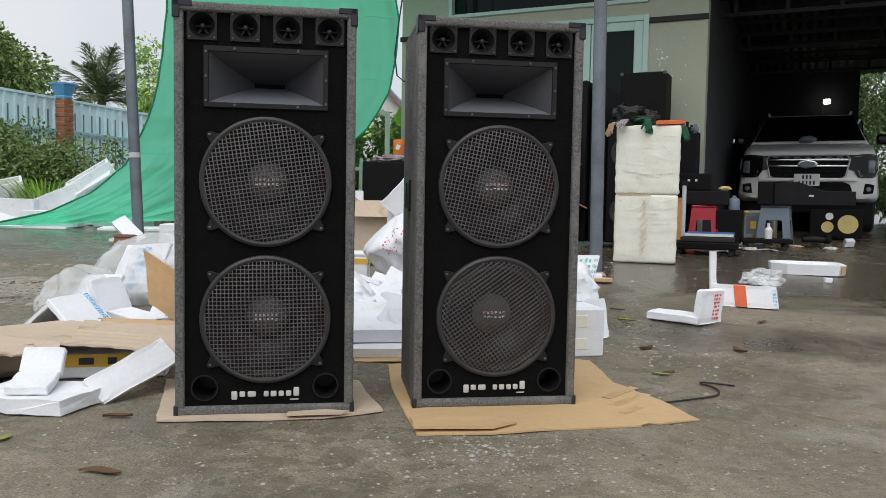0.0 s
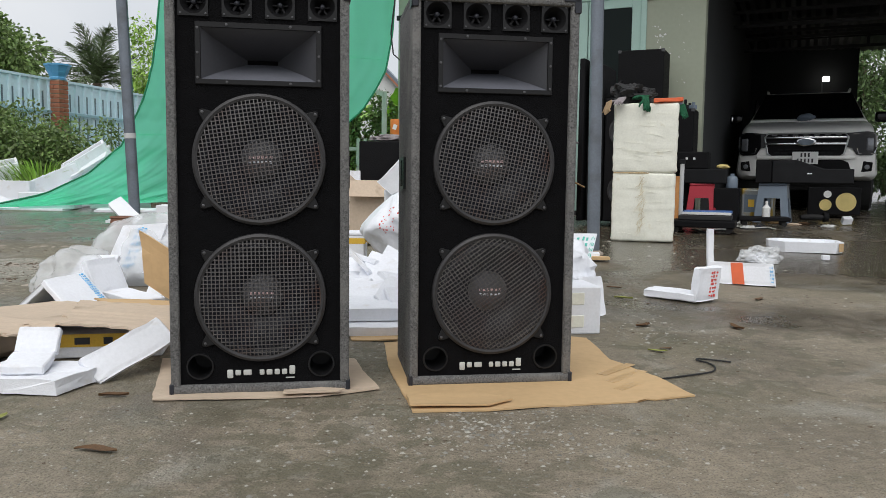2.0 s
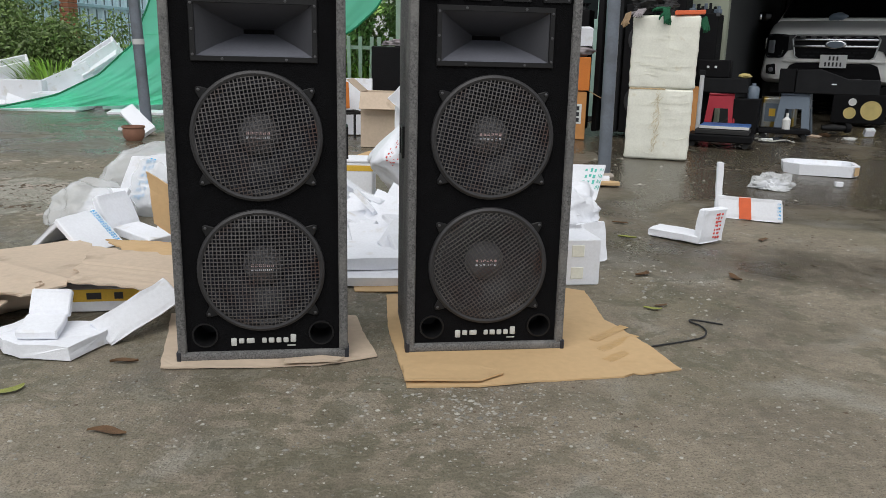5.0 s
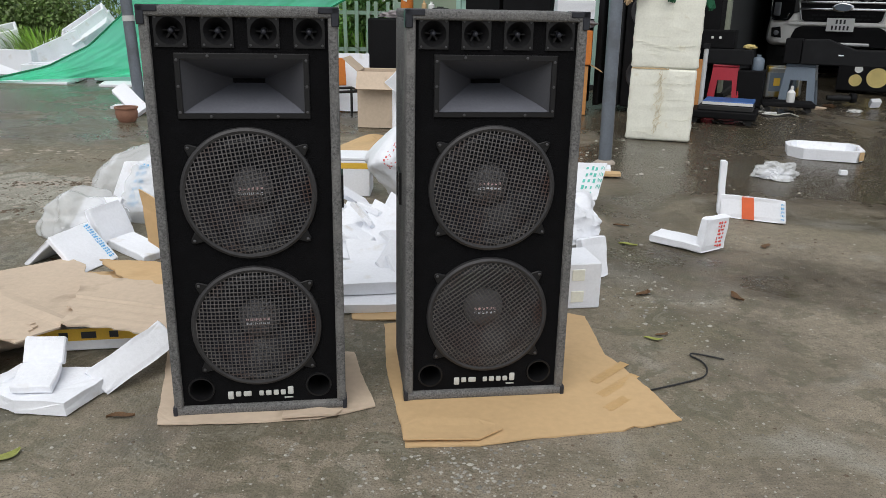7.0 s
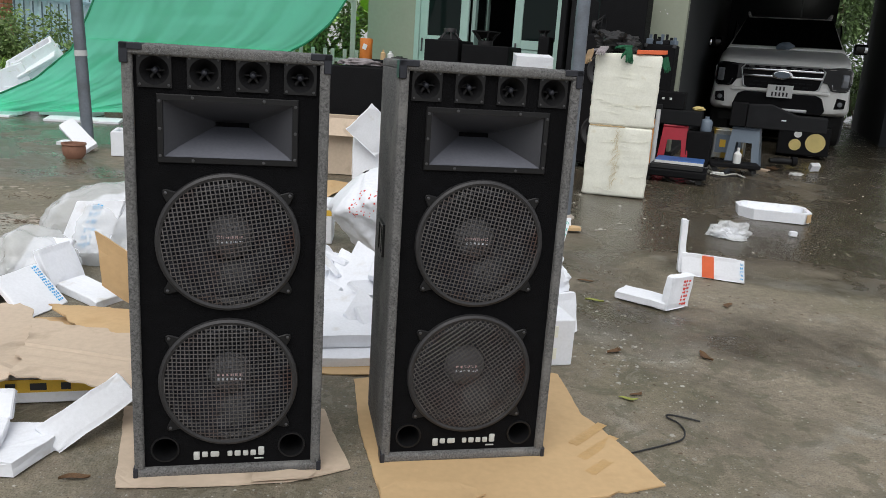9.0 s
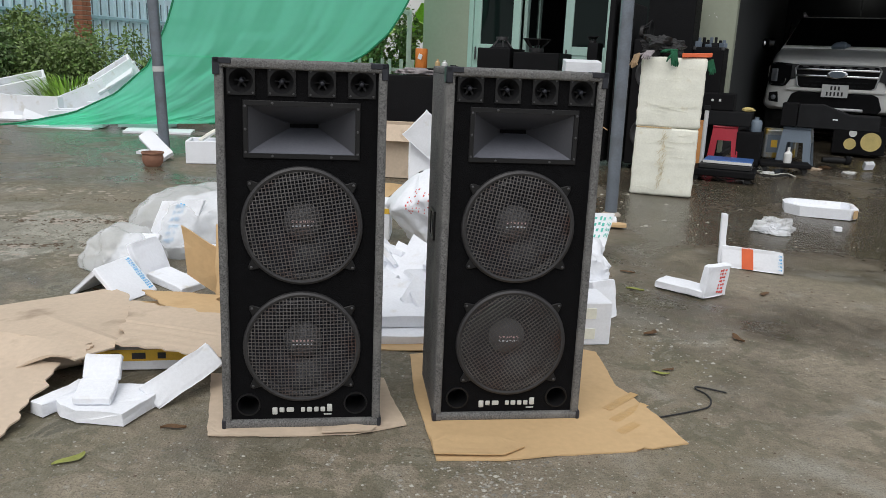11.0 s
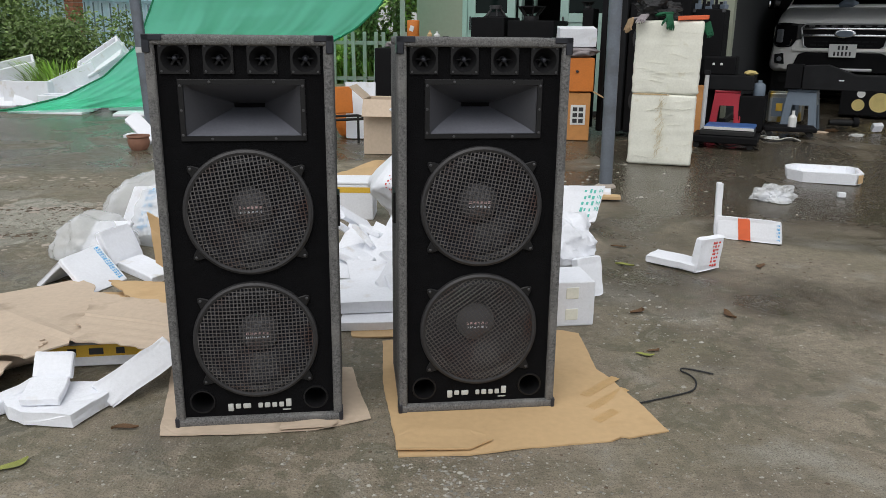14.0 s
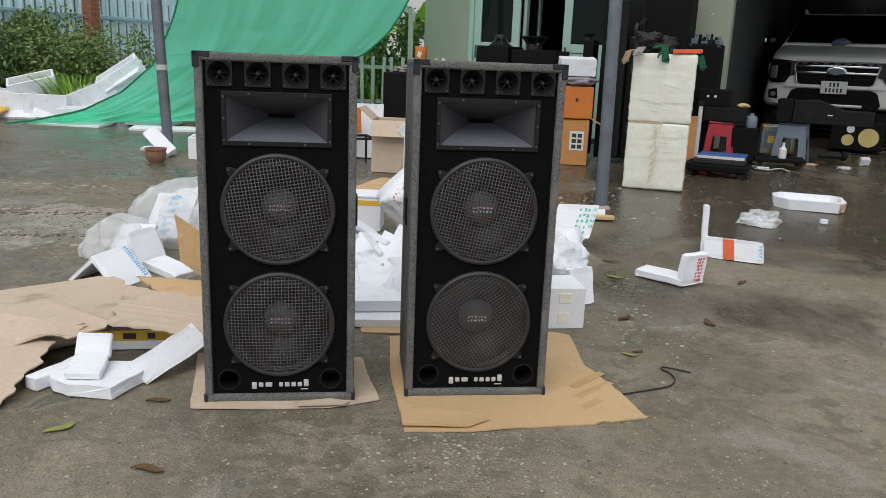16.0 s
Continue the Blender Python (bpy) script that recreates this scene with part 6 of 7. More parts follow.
plank("red_pad", (2.68, 6.52, TOP + 0.04), (0.24, -0.06, 0.01), (0.03, 0.09, 0.0), 0.035, M_ORANGE_TAPE, "flat red plastic pad lying on foam boxes", "pad", seed=38)


# ---- planting ----
def leaves(bm, pts, size, rnd, droop=0.3, long=1.8):
    """One small bent leaf at each of the given points."""
    for p, out in pts:
        s = size * (0.6 + 0.8 * rnd.random())
        d = (out + Vector((rnd.uniform(-1, 1), rnd.uniform(-1, 1), rnd.uniform(-0.8, 0.8) - droop))).normalized()
        w = d.cross(Vector((rnd.uniform(-1, 1), rnd.uniform(-1, 1), rnd.uniform(-1, 1)))).normalized() * s * 0.5
        a, m, e = p, p + d * s * long * 0.5, p + d * s * long + Vector((0, 0, -0.25 * s))
        v = [bm.verts.new(q) for q in (a, m + w, e, m - w)]
        bm.faces.new(v)


def bush(name, c, radii, n, size, material, label, seed, category="bush", stems=7, clumps=16):
    """A shrub: stems and clumps of leaves with gaps between them."""
    rnd = random.Random(seed)
    b = thing(name, Matrix.Translation(c), label, category)
    st = bmesh.new()
    cl = []
    for k in range(clumps):
        a, h = rnd.uniform(0, 2 * math.pi), rnd.random()
        f = 0.35 + 0.6 * rnd.random()
        cl.append((Vector((math.cos(a) * radii[0] * f, math.sin(a) * radii[1] * f, radii[2] * (0.15 + 0.85 * h))), (0.22 + 0.25 * rnd.random())))
    for k in range(stems):
        tip = cl[k % len(cl)][0]
        tube(st, [(0.1 * rnd.uniform(-1, 1), 0.1 * rnd.uniform(-1, 1), 0), tip * 0.5 + Vector((0, 0, 0.1)), tip], [0.018, 0.012, 0.005], 5)
    part("stem", st, M_BARK, b)
    lv = bmesh.new()
    pts = []
    for k in range(n):
        q, s = cl[rnd.randrange(len(cl))]
        d = Vector((rnd.gauss(0, 1), rnd.gauss(0, 1), rnd.gauss(0, 1))).normalized()
        rr = s * (0.35 + 0.65 * rnd.random() ** 0.5)
        p = q + Vector((d.x * rr * radii[0], d.y * rr * radii[1], d.z * rr * radii[2]))
        if p.z > 0.02:
            pts.append((p, d))
    leaves(lv, pts, size, rnd)
    tagged(part("foliage", lv, material, b), kind="stuff")
    return b


def grassy(name, c, radius, n, height, material, label, seed, wide=0.012, category="grass clump"):
    """A clump of long arching blades."""
    rnd = random.Random(seed)
    t = bmesh.new()
    for k in range(n):
        a, r0 = rnd.uniform(0, 2 * math.pi), radius * rnd.random() ** 0.5 * 0.7
        h, lean = height * (0.6 + 0.5 * rnd.random()), radius * (0.2 + 0.9 * rnd.random())
        d = Vector((math.cos(a), math.sin(a), 0))
        s = Vector((-d.y, d.x, 0)) * wide * (0.7 + 0.6 * rnd.random())
        base = d * r0
        prev = None
        for j in range(5):
            f = j / 4
            p = base + d * lean * f * f + Vector((0, 0, h * (f - 0.35 * f ** 3)))
            w = s * (1 - f ** 2) + s * 0.05
            cur = (t.verts.new(p - w), t.verts.new(p + w))
            if prev:
                t.faces.new((prev[0], prev[1], cur[1], cur[0]))
            prev = cur
    ob = part(name, t, material)
    ob.matrix_basis = Matrix.Translation(c)
    return tagged(ob, label, category)


def tree(c, height, crown, n, size, material, label, seed):
    rnd = random.Random(seed)
    tr = thing("tree", Matrix.Translation(c), label, "tree")
    part("trunk", tube(bmesh.new(), [(0, 0, -0.1), (0.08, 0.05, height * 0.3), (-0.05, 0.1, height * 0.6), (0, 0, height * 0.85)], [0.16, 0.13, 0.09, 0.03], 10), M_BARK, tr, smooth=True)
    tips = []
    for k in range(26):
        a = rnd.uniform(0, 2 * math.pi)
        h0 = height * (0.28 + 0.5 * rnd.random())
        r = crown * (0.4 + 0.65 * rnd.random())
        tip = Vector((math.cos(a) * r, math.sin(a) * r, min(h0 + rnd.uniform(0.1, 0.5) * height * 0.5, height)))
        part("limb", tube(bmesh.new(), [(0, 0, h0), tip * 0.5 + Vector((0, 0, h0 * 0.5 + 0.15)), tip], [0.05, 0.03, 0.01], 5), M_BARK, tr) if k < 10 else None
        tips.append((tip, crown * (0.24 + 0.2 * rnd.random())))
    pts = []
    for k in range(n):
        q, s = tips[rnd.randrange(len(tips))]
        d = Vector((rnd.gauss(0, 1), rnd.gauss(0, 1), rnd.gauss(0, 0.75)))
        d = d.normalized() * (0.3 + 0.8 * rnd.random() ** 0.5)
        pts.append((q + d * s, d.normalized()))
    lv = bmesh.new()
    leaves(lv, pts, size, rnd, 0.5, 2.2)
    tagged(part("crown", lv, material, tr), kind="stuff")
    return tr


def palm(c, height, n, length, label, seed):
    """A coconut palm: stiff arching fronds, each a rib with two rows of narrow hanging leaflets."""
    rnd = random.Random(seed)
    p = thing("palm_tree", Matrix.Translation(c), label, "palm tree")
    part("trunk", tube(bmesh.new(), [(0, 0, -0.1), (0.1, 0, height * 0.5), (0, 0, height)], [0.2, 0.15, 0.13], 10), M_BARK, p, smooth=True)
    for k in range(n):
        a = 2.4 * k + rnd.uniform(-0.2, 0.2)
        up = 0.25 + 1.2 * (k + 0.5) / n
        L = length * rnd.uniform(0.85, 1.1)
        d = Vector((math.cos(a), math.sin(a), 0))
        s = Vector((-d.y, d.x, 0))
        bow = 0.30 + 0.35 * (1.45 - up)
        pts = [Vector((0, 0, height)) + d * L * f * math.cos(up) + Vector((0, 0, L * (f * math.sin(up) - bow * f * f))) for f in (j / 10 for j in range(11))]
        fr = bmesh.new()
        tube(fr, pts, [0.03 - 0.0022 * j for j in range(11)], 4)
        for j in range(62):
            f = 0.10 + 0.89 * j / 61
            i = min(9, int(f * 10))
            q = pts[i].lerp(pts[i + 1], f * 10 - i)
            t = (pts[i + 1] - pts[i]).normalized()
            ll = L * 0.25 * math.sin(math.pi * min(1, 0.2 + 0.8 * f)) ** 0.6 * rnd.uniform(0.8, 1.1)
            for sg in (-1, 1):
                dd = (t * 0.9 + s * sg * rnd.uniform(0.5, 0.75) + Vector((0, 0, rnd.uniform(-0.55, 0.05)))).normalized()
                wv = t * 0.014
                mid = q + dd * ll * 0.6
                fr.faces.new([fr.verts.new(z) for z in (q - wv, q + wv, mid + wv * 0.8, q + dd * ll + Vector((0, 0, -0.12 * ll)), mid - wv * 0.8)])
        part("frond", fr, M_PALM, p)
    return p


def banana(c, n, length, label, seed):
    """A banana plant: a fleshy stem and long broad arching leaves."""
    rnd = random.Random(seed)
    b = thing("banana_plant", Matrix.Translation(c), label, "banana plant")
    part("stem", tube(bmesh.new(), [(0, 0, 0), (0.02, 0, 0.7), (0, 0.03, 1.3)], [0.11, 0.09, 0.05], 10), M_LEAF_BRIGHT, b, smooth=True)
    for k in range(n):
        a = 2 * math.pi * (k / n) + rnd.uniform(-0.3, 0.3)
        d = Vector((math.cos(a), math.sin(a), 0))
        s = Vector((-d.y, d.x, 0))
        L = length * rnd.uniform(0.75, 1.1)
        up = rnd.uniform(0.5, 1.2)

        def at(u, v):
            f = u
            p = Vector((0, 0, 1.2)) + d * L * f * math.cos(up) * 1.1 + Vector((0, 0, L * (f * math.sin(up) - 0.55 * f * f)))
            w = 0.19 * math.sin(math.pi * min(1, f * 0.92 + 0.04)) ** 0.6
            o = (v - 0.5) * 2
            return p + s * w * o + Vector((0, 0, 0.05 * abs(o) - 0.02 * math.sin(f * 30) * abs(o)))
        part("leaf", sheet(bmesh.new(), at, 14, 4), M_LEAF_BRIGHT, b, smooth=True)
    return b


G0 = 0.262
# shrubs along the fence
for c, rad, n, size, mt, seed, lb in (((-5.5, 11.7, G0), (0.9, 0.7, 0.95), 11000, 0.034, M_LEAF_DARK, 1, "dense dark green shrub by the fence"),
                                      ((-4.45, 11.9, G0), (0.85, 0.6, 0.9), 15000, 0.032, M_LEAF_OLIVE, 2, "olive green shrub by the fence"),
                                      ((-5.0, 12.4, G0), (0.9, 0.6, 1.1), 14000, 0.035, M_LEAF_OLIVE, 5, "olive green shrub against the fence"),
                                      ((-3.75, 12.6, G0), (0.6, 0.5, 0.95), 3000, 0.034, M_LEAF, 3, "thin green shrub by the fence"),
                                      ((-3.0, 12.9, G0), (0.5, 0.45, 0.95), 8000, 0.034, M_LEAF_DARK, 4, "dark green shrub behind the shade cloth"),
                                      ((-6.6, 11.3, G0), (0.9, 0.7, 1.0), 10000, 0.036, M_LEAF_DARK, 6, "dense dark green shrub by the fence")):
    bush("shrub", c, rad, n, size, mt, lb, seed)
grassy("grass_clump", (-4.0, 11.15, G0), 0.55, 420, 0.85, M_LEAF_BRIGHT, "bright green clump of long-bladed grass", 11, 0.012)
grassy("grass_clump", (-5.9, 11.0, G0), 0.45, 260, 1.3, M_LEAF_BRIGHT, "tall bright green clump of long-bladed grass", 12, 0.016)
mound = bmesh.new()
sheet(mound, lambda u, v: Vector((-4.2 + 2.4 * u, 11.9 + 1.2 * v, G0 - 0.05 + 0.62 * math.sin(math.pi * u) ** 0.7 * math.sin(math.pi * v) ** 0.7 + 0.06 * noise.noise(Vector((u * 9, v * 5, 2))))), 30, 16)
tagged(part("earth_mound", mound, M_EARTH, smooth=True), "mound of bare brown earth with dry twigs", "earth mound")
tw = bmesh.new()
rnd = random.Random(8)
for k in range(70):
    x, y = rnd.uniform(-3.6, -2.3), rnd.uniform(11.9, 12.7)
    z = G0 + 0.40
    d = Vector((rnd.uniform(-1, 1), rnd.uniform(-0.6, 0.6), rnd.uniform(-0.3, 0.6))).normalized() * rnd.uniform(0.15, 0.45)
    tube(tw, [(x, y, z), Vector((x, y, z + 0.05)) + d * 0.6, Vector((x, y, z)) + d], 0.005, 4)
tagged(part("dry_twigs", tw, M_BARK), "tangle of thin dry twigs", "twigs", kind="stuff")
# trees behind the fence
tree((-9.1, 19.5, G0), 3.95, 1.75, 34000, 0.055, M_LEAF, "leafy green tree behind the fence", 21)
tree((-7.7, 18.6, G0), 2.7, 0.5, 2200, 0.07, M_LEAF_BRIGHT, "small light green tree behind the fence", 22)
tree((-5.2, 24.0, G0), 4.6, 0.9, 2600, 0.06, M_LEAF_BRIGHT, "sparse green tree behind the shade cloth", 23)
tree((-12.5, 20.0, G0), 3.8, 2.0, 14000, 0.07, M_LEAF, "leafy green tree behind the fence", 24)
palm((-7.7, 26.4, G0), 3.3, 22, 2.6, "coconut palm with feathered fronds behind the fence", 25)
palm((-5.9, 26.5, G0), 2.4, 14, 1.7, "low coconut palm behind the fence", 26)
# garden left of the house
banana((0.75, 12.6, G0), 8, 1.7, "banana plant with broad bright leaves beside the house", 31)
banana((0.1, 13.6, G0), 8, 1.5, "young banana plant with broad bright leaves", 32)
bush("shrub", (0.35, 11.6, G0), (0.38, 0.35, 1.35), 4200, 0.036, M_LEAF, "climbing green shrub beside the house", 33)
bush("shrub", (0.0, 12.0, G0), (0.7, 0.5, 0.9), 2400, 0.06, M_LEAF_BRIGHT, "bright green low planting beside the house", 34)
for k, x in enumerate((-0.6, -0.2, 0.25, 0.6)):
    grassy("grass_clump", (x, 11.5 + 0.15 * (k % 2), G0), 0.35, 170, 0.85, M_LEAF_BRIGHT, "bright green broad-bladed planting by a picket fence", 40 + k, 0.018)
pf = thing("picket_fence", pose(-0.75, 11.25, G0, 0, 0, -6), "weathered white picket fence in front of planting", "picket fence")
for k in range(11):
    part("picket", boxed(0.05, 0.02, 0.95, pose(k * 0.14, 0, 0, 0, 1.5 * math.sin(k * 2.1), 0), 0.004), M_PICKET, pf)
for z in (0.3, 0.78):
    part("rail", boxed(1.5, 0.025, 0.05, Matrix.Translation((0.7, 0.025, z))), M_PICKET, pf)
part("post", boxed(0.07, 0.07, 1.62, Matrix.Translation((1.36, 0.06, 0)), 0.006), M_PICKET, pf)
part("brace", boxed(0.06, 0.05, 0.5, pose(1.36, 0.05, 1.56, 0, -62, 0), 0.005), M_PICKET, pf)
plank("timber_plank", (-0.9, 11.0, G0), (1.7, -0.15, 0), (0, 0.05, 0.26), 0.04, M_CARD_GREY, "weathered low board edging the planting", "board", seed=41)
# trees seen past the garage
tree((13.5, 19.0, G0), 4.2, 1.9, 20000, 0.052, M_LEAF_DARK, "leafy green tree beyond the garage", 51)
tree((16.5, 18.0, G0), 5.0, 2.2, 10000, 0.075, M_LEAF_OLIVE, "leafy green tree beyond the garage", 52)
bush("shrub", (13.2, 17.3, G0), (1.5, 0.8, 1.6), 9000, 0.05, M_LEAF_DARK, "dense green shrub beyond the garage", 53)
nb = thing("far_house", pose(1.1, 30.0, G0, 0, 0, -12), "small far house with a white gable and a grey roof", "house")
part("wall", prism(bmesh.new(), [(-2.0, 0), (2.0, 0), (2.0, 2.9), (0, 4.95), (-2.0, 2.9)], 3.0), M_PLATE, nb, "white gable wall")
for sx in (-1, 1):
    part("roof", prism(bmesh.new(), [(0, 4.97), (sx * 2.5, 2.41), (sx * 2.5, 2.56), (0, 5.15)], 3.5, Matrix.Translation((0, -0.3, 0))), M_BLUEGREY, nb, "grey sheet roof")
    part("verge_board", prism(bmesh.new(), [(0, 4.90), (sx * 2.5, 2.34), (sx * 2.5, 2.44), (0, 5.0)], 0.05, Matrix.Translation((0, -0.33, 0))), M_BRICK, nb, "red-brown verge board")
# heap of foam boxes behind the shade cloth
def foam_box(m, w, d, h, label, tilt_lid=False):
    c = thing("foam_box", m, label, "foam box", "heap of foam boxes")
    th = 0.035
    for sx, sy, x, y in ((w, th, 0, -d / 2 + th / 2), (w, th, 0, d / 2 - th / 2), (th, d - 2 * th, -w / 2 + th / 2, 0), (th, d - 2 * th, w / 2 - th / 2, 0)):
        part("side", boxed(sx, sy, h, Matrix.Translation((x, y, 0)), 0.006), M_FOAM, c)
    part("bottom", boxed(w - 0.02, d - 0.02, th, None, 0.004), M_FOAM, c)
    return c


for x, y, z, rx, ry, rz, w, d, h in ((-4.85, 10.9, 0.27, 0, 8, 10, 0.7, 0.5, 0.32), (-4.15, 10.75, 0.27, 0, 0, -12, 0.62, 0.45, 0.30), (-4.5, 11.05, 0.52, 12, -14, 20, 0.6, 0.42, 0.26), (-3.62, 10.85, 0.44, 6, -24, 8, 0.66, 0.42, 0.28),
                                     (-3.25, 10.95, 0.72, 10, -34, 12, 0.62, 0.44, 0.26), (-3.55, 10.2, 0.235, 0, 0, 6, 0.62, 0.42, 0.20), (-2.75, 10.3, 0.24, 0, 0, -8, 0.6, 0.42, 0.26), (-3.2, 10.75, 0.25, 0, -6, 0, 0.7, 0.4, 0.3),
                                     (-5.4, 11.1, 0.27, 0, 5, 30, 0.65, 0.45, 0.3), (-2.95, 11.0, 0.5, 5, -20, -5, 0.6, 0.4, 0.3)):
    foam_box(pose(x, y, z, rx, ry, rz), w, d, h, "white foam box in a heap behind the shade cloth")
for x, y, z, a, b in ((-4.95, 10.55, 0.27, (0.65, -0.1, 0.0), (0.05, 0.3, 0.12)), (-4.35, 10.45, 0.28, (0.5, 0.05, 0.0), (0.0, 0.2, 0.22)), (-3.9, 10.5, 0.30, (0.5, 0.06, 0.14), (0.0, 0.2, 0.16)), (-3.45, 10.62, 0.62, (0.42, 0.05, 0.28), (0.0, 0.18, 0.16)),
                      (-4.2, 9.95, 0.245, (0.9, -0.1, 0.0), (0.05, 0.3, 0.0)), (-2.9, 9.7, 0.24, (0.8, 0.0, 0.0), (0.0, 0.25, 0.02))):
    plank("foam_cover", (x, y, z), a, b, 0.035, F, "white foam lid in a heap behind the shade cloth", "foam", "packing foam", seed=x * 3)
plank("yellow_plank", (-5.3, 10.3, 0.30), (0.6, 0.05, 0.03), (0.0, 0.3, 0.06), 0.03, M_YELLOW, "yellow board among foam boxes", "board", seed=44)
# by the left-hand pole: foam lid, foam box, clay pot
plank("foam_cover", (-2.22, 7.86, 0.38), (0.26, -0.22, -0.20), (0.10, 0.09, 0.07), 0.05, F, "white foam lid leaning on a pole", "foam", "packing foam", seed=45)
plank("foam_cover", (-2.28, 7.98, 0.185), (0.22, 0.0, 0.0), (0.03, 0.18, 0.0), -0.03, F, "white foam lid lying near a pole", "foam", "packing foam", seed=46)
foam_box(pose(-1.50, 7.80, gz(0, 7.7), 0, 0, 4), 0.46, 0.36, 0.22, "open white foam box standing in the yard")
plank("foam_cover", (-1.62, 7.72, 0.38), (0.18, 0.05, 0.12), (0.05, 0.15, 0.02), 0.03, M_FOAM_OLD, "yellowed foam lid resting in a foam box", "foam", "packing foam", seed=47)
cp = part("clay_pot", turned(bmesh.new(), [(0, 0.0), (0.085, 0), (0.115, 0.04), (0.125, 0.09), (0.118, 0.125), (0.132, 0.135), (0.13, 0.15), (0.112, 0.15), (0.105, 0.1), (0.08, 0.03), (0, 0.03)], 28), M_CLAY, smooth=True)
cp.matrix_basis = pose(-1.985, 7.45, gz(0, 7.4)) @ Matrix.Diagonal((0.78, 0.78, 0.9, 1))
tagged(cp, "small brown clay pot standing near a pole", "pot")


# ---- equipment and furniture in front of the house ----
def black_box(u, n, z, w, d, h, label, category="cabinet", material=None, rz=0.0, name="black_cabinet", woofers=(), corners=False):
    """A black equipment cabinet, with optional woofers (x, z, r) on its front and metal corners."""
    c = thing(name, hpose(u, n, z, rz), label, category)
    part("cabinet_body", boxed(w, d, h, None, 0.012, 2), material or M_BLACKBOX, c)
    for x, zz, r in woofers:
        wf = part("woofer", turned(bmesh.new(), [(r, 0.004), (r * 1.02, 0.016), (r * 0.92, 0.018), (r * 0.86, 0.006), (r * 0.4, -0.02), (r * 0.38, 0.0), (0, 0.006)], 32, Matrix.Translation((x, -d / 2 - 0.003, zz)) @ pose(0, 0, 0, 90)), M_RIM, c, "black round woofer", True)
    if corners:
        for sx in (-1, 1):
            part("corner_guard", boxed(0.04, 0.04, 0.04, Matrix.Translation((sx * (w / 2 - 0.015), -d / 2 + 0.015, h - 0.035)), 0.006), M_SCREW, c, "steel corner guard")
    return c


def bare_driver(u, n, z, r, up, label):
    """A loose loudspeaker driver: basket, magnet and rim; up: the cone faces the sky."""
    d = thing("speaker_driver", hpose(u, n, z), label, "speaker driver", "loose speaker drivers")
    k = 1 if up else -1
    h = r * 0.95
    m = Matrix.Translation((0, 0, 0 if up else h)) @ Matrix.Diagonal((1, 1, k, 1))
    part("magnet", turned(bmesh.new(), [(0, 0), (r * 0.5, 0), (r * 0.52, 0.01), (r * 0.52, h * 0.32), (0, h * 0.32)], 28, m), M_RIM, d, smooth=True)
    part("rim", turned(bmesh.new(), [(r * 0.9, h * 0.92), (r, h * 0.92), (r, h), (r * 0.88, h), (r * 0.4, h * 0.55), (0, h * 0.5)], 36, m), M_GREYBOX, d, "grey basket rim", True)
    for q in range(6):
        a = q * math.pi / 3
        part("spoke", tube(bmesh.new(), [m @ Vector((math.cos(a) * r * 0.42, math.sin(a) * r * 0.42, h * 0.3)), m @ Vector((math.cos(a) * r * 0.92, math.sin(a) * r * 0.92, h * 0.93))], r * 0.07, 6), M_RIM, d)
    return d


def stool(m, s, h, material, label):
    """A moulded plastic stool: a seat and four splayed panel legs with openings."""
    c = thing("stool", m, label, "stool", "plastic stools")
    part("seat", boxed(s, s, 0.03, Matrix.Translation((0, 0, h - 0.03)), 0.012, 2), material, c)
    for q in range(4):
        f = s / 2
        pts_out = [(-f * 1.28, 0), (-f * 0.72, 0), (-f * 0.55, h * 0.62), (f * 0.55, h * 0.62), (f * 0.72, 0), (f * 1.28, 0), (f * 0.97, h - 0.03), (-f * 0.97, h - 0.03)]
        t = prism(bmesh.new(), pts_out, 0.012, pose(0, 0, 0, 0, 0, 90 * q) @ Matrix.Translation((0, -f * 1.22, 0)) @ pose(0, 0, 0, -math.degrees(math.atan2(f * 0.26, h)), 0, 0))
        part("leg_panel", t, material, c)
    return c


GH = 0.225
black_box(-3.66, 8.95, GH, 0.42, 0.5, 1.165, "black cabinet in front of the door, a driver lying on top", woofers=((0, 0.6, 0.15),))
black_box(-3.13, 8.95, GH, 0.56, 0.5, 1.13, "wide black cabinet in front of the door, a driver on top", woofers=((0, 0.6, 0.19),))
bare_driver(-3.62, 8.85, GH + 1.166, 0.14, False, "loose speaker driver lying face down on a cabinet")
bare_driver(-3.18, 8.85, GH + 1.131, 0.165, True, "loose speaker driver lying face up on a cabinet")
black_box(-4.10, 8.25, GH, 0.72, 0.45, 0.90, "low black table of stacked cases beside the house", name="black_case")
bk = part("orange_canister", turned(bmesh.new(), [(0, 0), (0.068, 0), (0.072, 0.01), (0.070, 0.12), (0.072, 0.21), (0.066, 0.22), (0, 0.22)], 24), M_ORANGE, smooth=True)
bk.matrix_basis = hpose(-4.36, 8.2, GH + 0.901)
tagged(bk, "orange canister with a pale label on a black case", "canister")
part("label_patch", boxed(0.05, 0.004, 0.06, pose(0.01, -0.072, 0.10, 0, 20, 0)), M_PLATE, bk, "pale label")
